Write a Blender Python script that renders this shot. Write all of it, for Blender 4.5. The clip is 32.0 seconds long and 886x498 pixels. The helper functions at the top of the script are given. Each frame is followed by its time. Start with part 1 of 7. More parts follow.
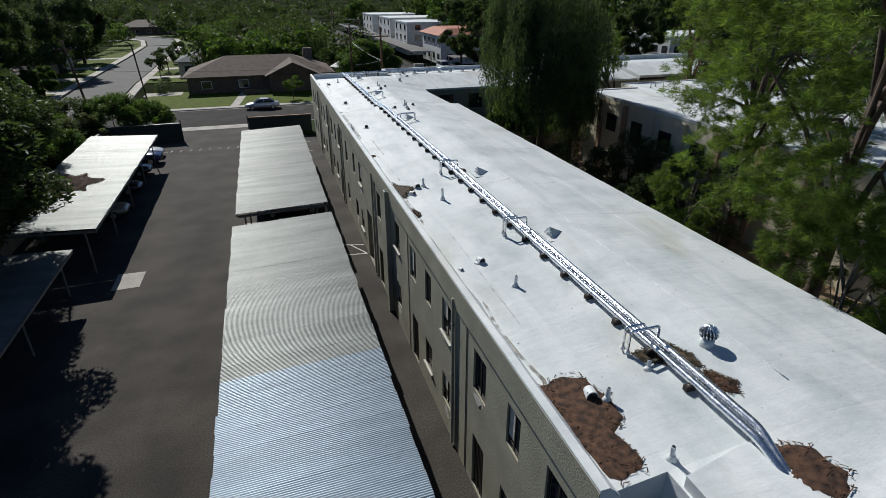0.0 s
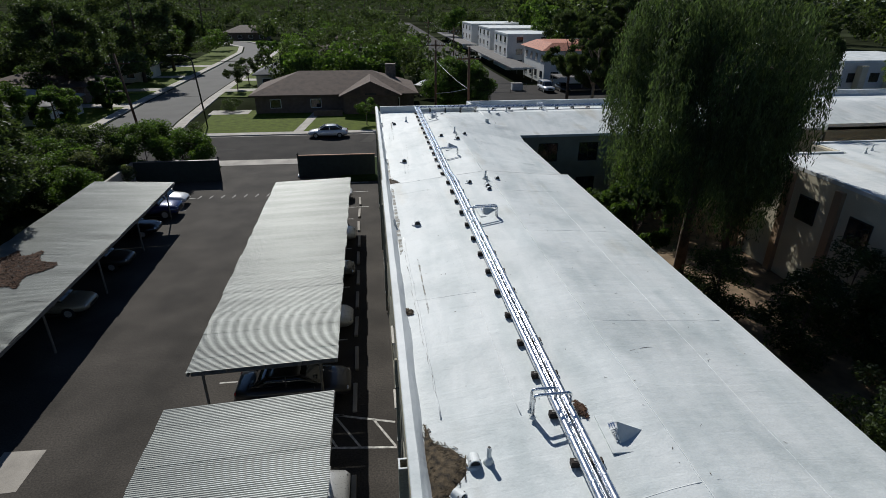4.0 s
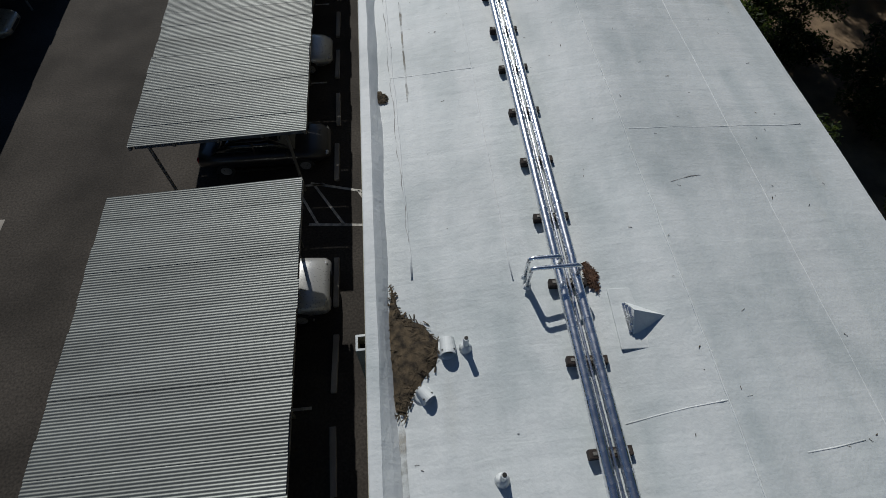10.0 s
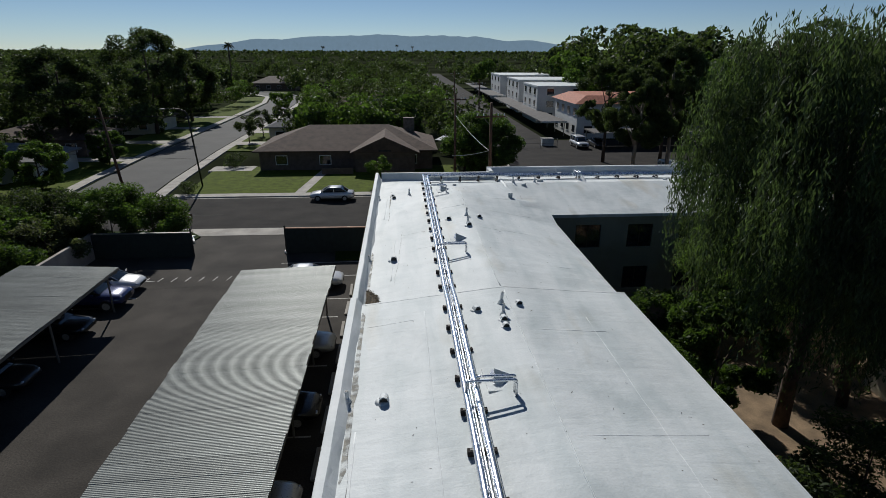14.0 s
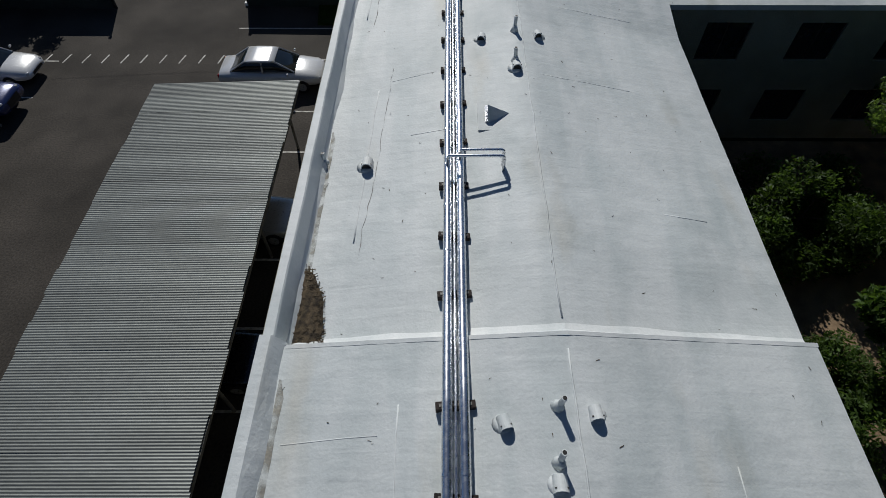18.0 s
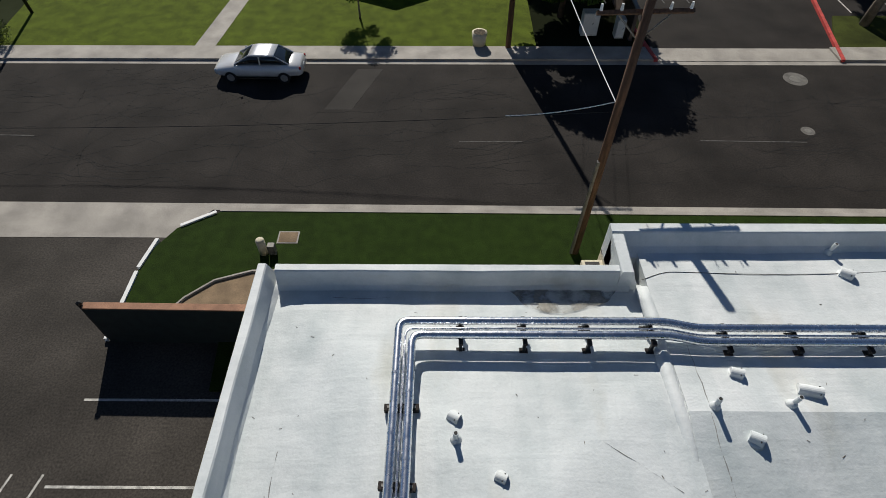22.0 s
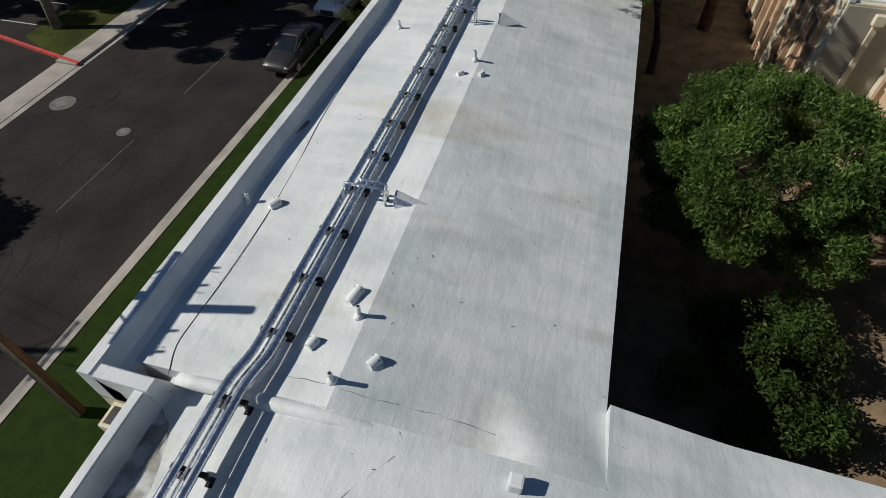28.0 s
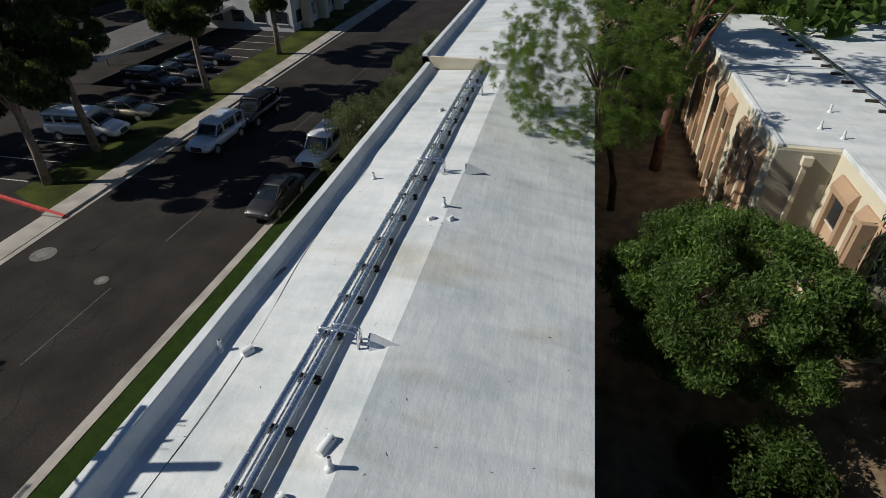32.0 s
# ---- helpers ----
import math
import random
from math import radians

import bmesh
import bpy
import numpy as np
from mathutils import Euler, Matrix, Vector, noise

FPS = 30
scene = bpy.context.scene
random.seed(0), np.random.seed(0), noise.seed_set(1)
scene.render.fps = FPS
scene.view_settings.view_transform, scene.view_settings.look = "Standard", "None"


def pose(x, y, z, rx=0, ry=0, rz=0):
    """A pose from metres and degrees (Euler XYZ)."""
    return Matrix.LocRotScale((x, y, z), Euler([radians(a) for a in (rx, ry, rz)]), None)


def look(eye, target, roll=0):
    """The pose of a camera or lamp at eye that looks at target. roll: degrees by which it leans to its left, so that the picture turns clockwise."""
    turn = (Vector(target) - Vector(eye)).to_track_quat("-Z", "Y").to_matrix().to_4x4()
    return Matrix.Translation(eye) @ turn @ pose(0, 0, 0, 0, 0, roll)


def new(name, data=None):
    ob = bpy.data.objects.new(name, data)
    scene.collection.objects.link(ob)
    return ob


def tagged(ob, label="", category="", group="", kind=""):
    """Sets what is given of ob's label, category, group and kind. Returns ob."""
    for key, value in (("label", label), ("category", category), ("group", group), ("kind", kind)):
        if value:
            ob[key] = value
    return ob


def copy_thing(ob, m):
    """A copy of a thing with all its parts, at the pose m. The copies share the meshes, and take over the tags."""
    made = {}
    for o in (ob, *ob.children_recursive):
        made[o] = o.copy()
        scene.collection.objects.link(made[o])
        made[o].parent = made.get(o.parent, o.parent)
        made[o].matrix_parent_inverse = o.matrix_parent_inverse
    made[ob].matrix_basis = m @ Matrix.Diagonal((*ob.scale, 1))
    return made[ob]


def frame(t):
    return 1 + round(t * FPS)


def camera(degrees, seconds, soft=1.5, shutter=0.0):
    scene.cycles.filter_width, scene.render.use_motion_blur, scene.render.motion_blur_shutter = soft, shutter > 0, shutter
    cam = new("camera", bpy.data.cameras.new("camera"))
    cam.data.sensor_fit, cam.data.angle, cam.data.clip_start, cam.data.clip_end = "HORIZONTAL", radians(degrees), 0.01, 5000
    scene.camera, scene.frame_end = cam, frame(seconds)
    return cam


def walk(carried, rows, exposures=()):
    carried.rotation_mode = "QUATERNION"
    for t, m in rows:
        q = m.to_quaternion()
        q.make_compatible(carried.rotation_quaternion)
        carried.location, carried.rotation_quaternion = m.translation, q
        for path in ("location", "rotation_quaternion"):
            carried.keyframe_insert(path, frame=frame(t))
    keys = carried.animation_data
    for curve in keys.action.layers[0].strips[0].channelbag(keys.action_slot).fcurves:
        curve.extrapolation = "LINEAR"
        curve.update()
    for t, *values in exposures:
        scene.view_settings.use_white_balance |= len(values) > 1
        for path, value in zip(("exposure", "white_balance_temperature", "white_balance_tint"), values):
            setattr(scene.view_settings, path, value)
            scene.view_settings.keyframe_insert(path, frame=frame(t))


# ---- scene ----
cam = camera(77.9, 32.0, 0.8)
PATH = [
    (0, (9.595, 5.854, 15.115), (10.138, 7.581, 14.264), -0.1),
    (0.5, (10.12, 7.919, 15.217), (10.629, 9.655, 14.363), -0.1),
    (1, (10.78, 10.345, 15.252), (11.258, 12.091, 14.401), -0.0),
    (1.5, (11.474, 12.755, 15.345), (11.911, 14.513, 14.497), 0.0),
    (2, (12.174, 15.104, 15.512), (12.559, 16.872, 14.659), 0.1),
    (2.5, (12.742, 17.351, 15.614), (13.07, 19.13, 14.761), 0.2),
    (4.5, (14.313, 21.89, 15.448), (14.535, 23.695, 14.616), 0.1),
    (5, (14.417, 21.915, 15.381), (14.612, 23.59, 14.304), 0.2),
    (5.5, (14.529, 22.064, 15.361), (14.696, 23.557, 14.04), -0.0),
    (6, (14.573, 22.187, 15.329), (14.73, 23.679, 14.006), -0.0),
    (6.5, (14.617, 22.386, 15.292), (14.766, 23.865, 13.954), -0.0),
    (7, (14.665, 22.66, 15.262), (14.811, 24.123, 13.906), 0.0),
    (7.5, (14.745, 23.065, 15.305), (14.886, 24.493, 13.912), 0.1),
    (8, (14.843, 23.544, 15.325), (14.979, 24.923, 13.883), 0.1),
    (8.5, (14.964, 24.154, 15.338), (15.092, 25.471, 13.838), 0.1),
    (9, (15.104, 24.811, 15.359), (15.226, 26.061, 13.803), 0.1),
    (9.5, (15.273, 25.531, 15.349), (15.387, 26.709, 13.737), -0.1),
    (10, (15.446, 26.291, 15.406), (15.55, 27.372, 13.726), -0.1),
    (10.5, (15.616, 27.057, 15.462), (15.712, 28.024, 13.714), 0.0),
    (11, (15.818, 27.828, 15.477), (15.893, 28.594, 13.631), 0.0),
    (11.5, (16.003, 28.638, 15.473), (16.064, 29.272, 13.577), 0.0),
    (12, (16.215, 29.388, 15.328), (16.307, 30.45, 13.636), -0.0),
    (12.5, (16.219, 30.158, 15.112), (16.349, 31.589, 13.721), -0.2),
    (13, (16.362, 30.414, 15.27), (16.51, 32.099, 14.203), -0.1),
    (13.5, (16.363, 30.69, 15.23), (16.532, 32.558, 14.536), 0.1),
    (15.5, (17.084, 34.127, 15.413), (17.099, 36.009, 14.738), 0.1),
    (16, (17.249, 35.806, 15.491), (17.257, 37.647, 14.712), 0.1),
    (16.5, (17.429, 37.812, 15.502), (17.435, 39.535, 14.486), 0.0),
    (17, (17.626, 39.915, 15.558), (17.618, 41.508, 14.348), 0.0),
    (17.5, (17.737, 42.213, 15.604), (17.731, 43.642, 14.205), -0.0),
    (18, (17.888, 44.578, 15.727), (17.878, 45.781, 14.129), -0.1),
    (18.5, (18.028, 46.964, 15.839), (18.014, 47.955, 14.102), -0.1),
    (19, (18.156, 49.392, 15.886), (18.137, 50.353, 14.133), 0.0),
    (19.5, (18.267, 51.913, 16.097), (18.246, 52.924, 14.372), 0.1),
    (20, (18.319, 54.468, 16.234), (18.308, 55.556, 14.556), 0.3),
    (20.5, (18.443, 56.85, 16.428), (18.432, 58.005, 14.795), 0.2),
    (21, (18.58, 59.306, 16.611), (18.568, 60.525, 15.025), -0.2),
    (21.5, (18.762, 61.497, 16.653), (18.747, 62.772, 15.112), -0.3),
    (22, (18.891, 62.994, 16.681), (18.88, 64.281, 15.15), -0.2),
    (22.5, (19.065, 63.612, 16.63), (19.048, 64.904, 15.103), -0.1),
    (23, (19.246, 63.858, 16.598), (19.232, 65.147, 15.068), -0.3),
    (23.5, (19.432, 64.022, 16.525), (19.508, 65.31, 14.997), -0.4),
    (24, (19.619, 64.185, 16.387), (19.839, 65.458, 14.86), -0.1),
    (24.5, (19.758, 64.341, 16.304), (20.196, 65.559, 14.779), -0.1),
    (25, (19.861, 64.45, 16.18), (20.521, 65.568, 14.658), 0.0),
    (25.5, (19.867, 64.496, 16.089), (20.724, 65.477, 14.572), 0.3),
    (26, (19.867, 64.457, 16.059), (20.881, 65.279, 14.545), 0.3),
    (26.5, (19.869, 64.369, 16.054), (21.006, 65.016, 14.541), 0.1),
    (28.5, (19.92, 64.135, 16.052), (21.194, 64.461, 14.546), -0.0),
    (29, (19.928, 64.098, 16.07), (21.212, 64.418, 14.571), -0.1),
    (29.5, (19.941, 64.059, 16.114), (21.264, 64.382, 14.648), -0.1),
    (30, (19.937, 64.017, 16.208), (21.315, 64.349, 14.797), -0.2),
    (30.5, (19.92, 63.983, 16.22), (21.356, 64.324, 14.869), -0.1),
    (31, (19.912, 63.967, 16.24), (21.404, 64.317, 14.954), -0.1),
    (31.5, (19.901, 63.941, 16.296), (21.446, 64.301, 15.077), -0.1),
    (32, (19.881, 63.949, 16.404), (21.474, 64.311, 15.251), -0.1),
]
K, TI = 6200, 8.5
EXPOSE = [(t, e + (0.10 if t > 21.5 else 0.05), K + (230 if t > 21 else -60), TI) for t, e in ((0, 0.05), (2.5, 0.0), (4.5, -0.1), (6.0, -0.42), (9.0, -0.5), (12.0, -0.68), (13.0, -0.66), (13.6, -0.32), (16.0, -0.27), (17.5, -0.42), (19.0, -0.6),
                                     (20.5, -0.5), (22.0, -0.05), (26.0, -0.2), (32.0, -0.12))]
walk(cam, [(t, look(eye, target, roll)) for t, eye, target, roll in PATH], EXPOSE)

# world and sun
SUN_EL, SUN_AZ = radians(37.5), math.atan2(-0.237, 0.971)
world = bpy.data.worlds.new("sky")
scene.world = world
world.use_nodes = True
wn = world.node_tree.nodes
sky = wn.new("ShaderNodeTexSky")
sky.sky_type, sky.sun_disc = "NISHITA", False
sky.sun_elevation, sky.sun_rotation = SUN_EL, SUN_AZ
sky.air_density, sky.dust_density, sky.ozone_density = 0.62, 0.0, 2.6
world.node_tree.links.new(sky.outputs[0], wn["Background"].inputs[0])
wn["Background"].inputs[1].default_value = 0.062
sun = new("sun", bpy.data.lights.new("sun", "SUN"))
sun.data.energy, sun.data.angle, sun.data.color = 4.3, radians(0.53), (1.0, 0.95, 0.87)
sun.matrix_world = look(
    (40 * math.sin(SUN_AZ) * math.cos(SUN_EL), 40 * math.cos(SUN_AZ) * math.cos(SUN_EL), 40 * math.sin(SUN_EL)), (0, 0, 0))


# ---- materials ----
def mat(name, base, rough=0.7, metal=0.0, var=0.15, scale=1.5, fine=30.0, bump=0.15, world_space=True, tint=None, grain=0.5, islands=0.0,
        objects=0.0, stretch=(1, 1, 1), gloss=0.5):
    """Colour varied at two scales with noise, roughness variation and fine relief."""
    m = bpy.data.materials.new(name)
    m.use_nodes = True
    nt = m.node_tree
    n, lk = nt.nodes, nt.links.new
    b = n["Principled BSDF"]
    b.inputs["Metallic"].default_value = metal
    b.inputs["Specular IOR Level"].default_value = gloss
    src = n.new("ShaderNodeNewGeometry").outputs["Position"] if world_space else n.new("ShaderNodeTexCoord").outputs["Object"]
    mp = n.new("ShaderNodeMapping")
    mp.inputs["Scale"].default_value = stretch
    lk(src, mp.inputs[0])
    big, small = n.new("ShaderNodeTexNoise"), n.new("ShaderNodeTexNoise")
    big.inputs["Scale"].default_value, big.inputs["Detail"].default_value = scale, 5
    small.inputs["Scale"].default_value, small.inputs["Detail"].default_value = fine, 4
    lk(mp.outputs[0], big.inputs["Vector"])
    lk(mp.outputs[0], small.inputs["Vector"])
    ramp = n.new("ShaderNodeValToRGB")
    e = ramp.color_ramp.elements
    e[0].position, e[1].position = 0.32, 0.68
    dark = [c * (1 - var * 1.6) for c in base]
    lite = tint or [min(1, c * (1 + var)) for c in base]
    e[0].color, e[1].color = (*dark, 1), (*lite, 1)
    lk(big.outputs[0], ramp.inputs[0])
    mul = n.new("ShaderNodeMixRGB")
    mul.blend_type = "OVERLAY"
    mul.inputs[0].default_value = grain
    lk(ramp.outputs[0], mul.inputs[1])
    lk(small.outputs[0], mul.inputs[2])
    out = mul.outputs[0]
    if islands or objects:
        hsv = n.new("ShaderNodeHueSaturation")
        rnd = n.new("ShaderNodeNewGeometry").outputs["Random Per Island"] if islands else n.new("ShaderNodeObjectInfo").outputs["Random"]
        mr = n.new("ShaderNodeMapRange")
        k = islands or objects
        mr.inputs[3].default_value, mr.inputs[4].default_value = 1 - k, 1 + k
        lk(rnd, mr.inputs[0])
        lk(mr.outputs[0], hsv.inputs["Value"])
        lk(out, hsv.inputs["Color"])
        out = hsv.outputs[0]
    lk(out, b.inputs["Base Color"])
    mr = n.new("ShaderNodeMapRange")
    mr.inputs[3].default_value, mr.inputs[4].default_value = max(0.02, rough - 0.1), min(1, rough + 0.1)
    lk(small.outputs[0], mr.inputs[0])
    lk(mr.outputs[0], b.inputs["Roughness"])
    if bump:
        bp = n.new("ShaderNodeBump")
        bp.inputs["Strength"].default_value, bp.inputs["Distance"].default_value = bump, 0.02
        lk(small.outputs[0], bp.inputs["Height"])
        lk(bp.outputs[0], b.inputs["Normal"])
    return m


def leaf_mat(name, base, spread=0.35):
    """Leaves: a matt face that also lets light through from behind."""
    m = mat(name, base, 0.55, var=0.35, scale=0.8, fine=6, bump=0, islands=spread, grain=0.3, world_space=True, gloss=0.25)
    n, lk = m.node_tree.nodes, m.node_tree.links.new
    b = n["Principled BSDF"]
    colour = b.inputs["Base Color"].links[0].from_socket
    tr, mx, warm = n.new("ShaderNodeBsdfTranslucent"), n.new("ShaderNodeMixShader"), n.new("ShaderNodeMixRGB")
    warm.blend_type, warm.inputs[0].default_value, warm.inputs[2].default_value = "MULTIPLY", 1.0, (1.7, 1.75, 0.9, 1)
    lk(colour, warm.inputs[1])
    lk(warm.outputs[0], tr.inputs["Color"])
    mx.inputs[0].default_value = 0.48
    lk(b.outputs[0], mx.inputs[1])
    lk(tr.outputs[0], mx.inputs[2])
    lk(mx.outputs[0], n["Material Output"].inputs["Surface"])
    return m


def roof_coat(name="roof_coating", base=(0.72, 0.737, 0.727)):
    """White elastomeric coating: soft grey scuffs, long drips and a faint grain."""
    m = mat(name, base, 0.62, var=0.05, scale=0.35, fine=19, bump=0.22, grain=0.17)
    nt = m.node_tree
    n, lk = nt.nodes, nt.links.new
    b = n["Principled BSDF"]
    was = b.inputs["Base Color"].links[0].from_socket
    scuff, fineband = n.new("ShaderNodeTexNoise"), n.new("ShaderNodeTexNoise")
    pos = n.new("ShaderNodeNewGeometry").outputs["Position"]
    scuff.inputs["Scale"].default_value, scuff.inputs["Detail"].default_value, scuff.inputs["Roughness"].default_value = 0.55, 8, 0.62
    lk(pos, scuff.inputs["Vector"])
    r = n.new("ShaderNodeValToRGB")
    r.color_ramp.elements[0].position, r.color_ramp.elements[1].position = 0.46, 0.74
    r.color_ramp.elements[0].color, r.color_ramp.elements[1].color = (1, 1, 1, 1), (0.74, 0.772, 0.778, 1)
    lk(scuff.outputs[0], r.inputs[0])
    mx = n.new("ShaderNodeMixRGB")
    mx.blend_type, mx.inputs[0].default_value = "MULTIPLY", 1.0
    lk(was, mx.inputs[1])
    lk(r.outputs[0], mx.inputs[2])
    lk(mx.outputs[0], b.inputs["Base Color"])
    # faint tan weather stains, long with the fall of the roof
    st_map, st_noise, st_ramp, st_mix = n.new("ShaderNodeMapping"), n.new("ShaderNodeTexNoise"), n.new("ShaderNodeValToRGB"), n.new("ShaderNodeMixRGB")
    st_map.inputs["Scale"].default_value = (0.5, 0.16, 1)
    lk(pos, st_map.inputs[0])
    st_noise.inputs["Scale"].default_value, st_noise.inputs["Detail"].default_value = 1.0, 9
    lk(st_map.outputs[0], st_noise.inputs["Vector"])
    st_ramp.color_ramp.elements[0].position, st_ramp.color_ramp.elements[1].position = 0.60, 0.78
    st_ramp.color_ramp.elements[0].color, st_ramp.color_ramp.elements[1].color = (1, 1, 1, 1), (0.80, 0.74, 0.64, 1)
    lk(st_noise.outputs[0], st_ramp.inputs[0])
    st_mix.blend_type, st_mix.inputs[0].default_value = "MULTIPLY", 1.0
    lk(mx.outputs[0], st_mix.inputs[1])
    lk(st_ramp.outputs[0], st_mix.inputs[2])
    lk(st_mix.outputs[0], b.inputs["Base Color"])
    # long trowelled bands along the roof
    bd_map, bd_noise, bd_ramp, bd_mix = n.new("ShaderNodeMapping"), n.new("ShaderNodeTexNoise"), n.new("ShaderNodeValToRGB"), n.new("ShaderNodeMixRGB")
    bd_map.inputs["Scale"].default_value = (1.3, 0.22, 1)
    lk(pos, bd_map.inputs[0])
    bd_noise.inputs["Scale"].default_value, bd_noise.inputs["Detail"].default_value, bd_noise.inputs["Distortion"].default_value = 1.0, 6, 0.6
    lk(bd_map.outputs[0], bd_noise.inputs["Vector"])
    bd_ramp.color_ramp.elements[0].position, bd_ramp.color_ramp.elements[1].position = 0.42, 0.66
    bd_ramp.color_ramp.elements[0].color, bd_ramp.color_ramp.elements[1].color = (1, 1, 1, 1), (0.86, 0.885, 0.89, 1)
    lk(bd_noise.outputs[0], bd_ramp.inputs[0])
    bd_mix.blend_type, bd_mix.inputs[0].default_value = "MULTIPLY", 1.0
    lk(st_mix.outputs[0], bd_mix.inputs[1])
    lk(bd_ramp.outputs[0], bd_mix.inputs[2])
    lk(bd_mix.outputs[0], b.inputs["Base Color"])
    # brushed unevenness
    fineband.inputs["Scale"].default_value, fineband.inputs["Detail"].default_value = 3.0, 6
    lk(pos, fineband.inputs["Vector"])
    bp2 = n.new("ShaderNodeBump")
    bp2.inputs["Strength"].default_value, bp2.inputs["Distance"].default_value = 0.30, 0.05
    lk(fineband.outputs[0], bp2.inputs["Height"])
    old = [x for x in n if x.type == "BUMP" and x != bp2][0]
    lk(old.outputs[0], bp2.inputs["Normal"])
    # faint trowel ridges across the fall
    tw_map, tw_noise, bp3 = n.new("ShaderNodeMapping"), n.new("ShaderNodeTexNoise"), n.new("ShaderNodeBump")
    tw_map.inputs["Scale"].default_value = (0.45, 3.2, 1)
    lk(pos, tw_map.inputs[0])
    tw_noise.inputs["Scale"].default_value, tw_noise.inputs["Detail"].default_value, tw_noise.inputs["Distortion"].default_value = 1.0, 3, 0.4
    lk(tw_map.outputs[0], tw_noise.inputs["Vector"])
    bp3.inputs["Strength"].default_value, bp3.inputs["Distance"].default_value = 0.22, 0.06
    lk(tw_noise.outputs[0], bp3.inputs["Height"])
    lk(bp2.outputs[0], bp3.inputs["Normal"])
    lk(bp3.outputs[0], b.inputs["Normal"])
    return m


COAT = roof_coat()
COAT_MID = roof_coat("roof_coating_scuffed_grey", (0.64, 0.665, 0.66))
ASPHALT = mat("asphalt_lot", (0.055, 0.048, 0.041), 0.92, var=0.26, scale=0.35, fine=14, bump=0.3, grain=1.0, gloss=0.25)
ROADM = mat("asphalt_road", (0.0255, 0.0218, 0.0192), 0.94, var=0.25, scale=0.4, fine=14, bump=0.3, grain=1.0, gloss=0.2)
PATCHROAD = mat("asphalt_patch", (0.042, 0.038, 0.034), 0.95, var=0.12, scale=0.8, fine=14, bump=0.2, gloss=0.2)
OLDROAD = mat("asphalt_pale", (0.075, 0.072, 0.068), 0.9, var=0.1, scale=0.3, fine=50, bump=0.2)
CONC = mat("concrete", (0.36, 0.33, 0.29), 0.85, var=0.16, scale=0.8, fine=50, bump=0.2)
GRASS = mat("lawn", (0.082, 0.110, 0.010), 0.95, var=0.18, scale=1.2, fine=22, bump=0.6, grain=0.9, gloss=0.1)
VERGE = mat("lawn_verge", (0.046, 0.056, 0.011), 0.95, var=0.35, scale=0.45, fine=14, bump=0.5, gloss=0.1)
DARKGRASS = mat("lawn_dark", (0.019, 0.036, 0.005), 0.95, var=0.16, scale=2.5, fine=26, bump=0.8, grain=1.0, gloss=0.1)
DIRT = mat("dry_earth", (0.23, 0.16, 0.095), 0.95, var=0.25, scale=1.2, fine=30, bump=0.4)
FARGROUND = mat("far_ground", (0.034, 0.040, 0.022), 1.0, var=0.5, scale=0.02, fine=0.3, bump=0, gloss=0.0)
STUCCO = mat("stucco_olive", (0.30, 0.285, 0.215), 0.9, var=0.10, scale=0.8, fine=22, bump=0.7)
CREAM = mat("stucco_cream", (0.62, 0.56, 0.42), 0.9, var=0.06, scale=0.7, fine=22, bump=0.5)
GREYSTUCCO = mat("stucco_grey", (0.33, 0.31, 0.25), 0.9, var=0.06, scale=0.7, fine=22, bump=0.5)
PEACH = mat("stucco_peach", (0.40, 0.265, 0.165), 0.9, var=0.08, scale=0.7, fine=22, bump=0.4)
PEACHPALE = mat("stucco_peach_pale", (0.52, 0.36, 0.23), 0.9, var=0.07, scale=0.7, fine=22, bump=0.4)
WHITEWALL = mat("white_stucco", (0.62, 0.62, 0.60), 0.9, var=0.06, scale=0.4, fine=12, bump=0.2)
ALU = mat("jacket_aluminium", (0.80, 0.81, 0.83), 0.27, metal=1.0, var=0.05, scale=1.5, fine=8, bump=0.0, grain=0.1)
GALV = mat("galvanised_sheet", (0.218, 0.230, 0.216), 0.48, metal=0.3, var=0.14, scale=0.6, fine=12, bump=0.08, grain=0.3, objects=0.07, stretch=(0.35, 2.5, 1))
GALVBLUE = mat("galvanised_sheet_new", (0.205, 0.255, 0.30), 0.45, metal=0.4, var=0.10, scale=0.6, fine=12, bump=0.08, grain=0.3, objects=0.06, stretch=(0.35, 2.5, 1))
STEEL = mat("painted_steel", (0.20, 0.19, 0.17), 0.6, metal=0.2, var=0.15, scale=3, fine=40, bump=0.1)
DARKSTEEL = mat("dark_steel", (0.035, 0.033, 0.03), 0.55, metal=0.3, var=0.2, scale=4, fine=40, bump=0.1)
BLOCKWOOD = mat("dark_timber_block", (0.035, 0.026, 0.022), 0.9, var=0.3, scale=6, fine=60, bump=0.4, objects=0.4)
WOODPOLE = mat("creosoted_pole", (0.12, 0.062, 0.035), 0.85, var=0.3, scale=2, fine=25, bump=0.4, stretch=(6, 6, 0.5))
RUST = mat("leaf_litter", (0.085, 0.042, 0.022), 0.95, var=0.45, scale=6, fine=70, bump=0.9)
LITTER2 = mat("litter_grit", (0.085, 0.062, 0.035), 0.95, var=0.5, scale=8, fine=80, bump=0.9)
SHINGLE = mat("brown_shingle", (0.105, 0.070, 0.052), 0.9, var=0.2, scale=1.2, fine=18, bump=0.5)
BROWNWALL = mat("brown_brick", (0.13, 0.095, 0.075), 0.9, var=0.15, scale=2, fine=20, bump=0.4)
TILE = mat("clay_tile", (0.42, 0.15, 0.085), 0.8, var=0.25, scale=3, fine=20, bump=0.4)
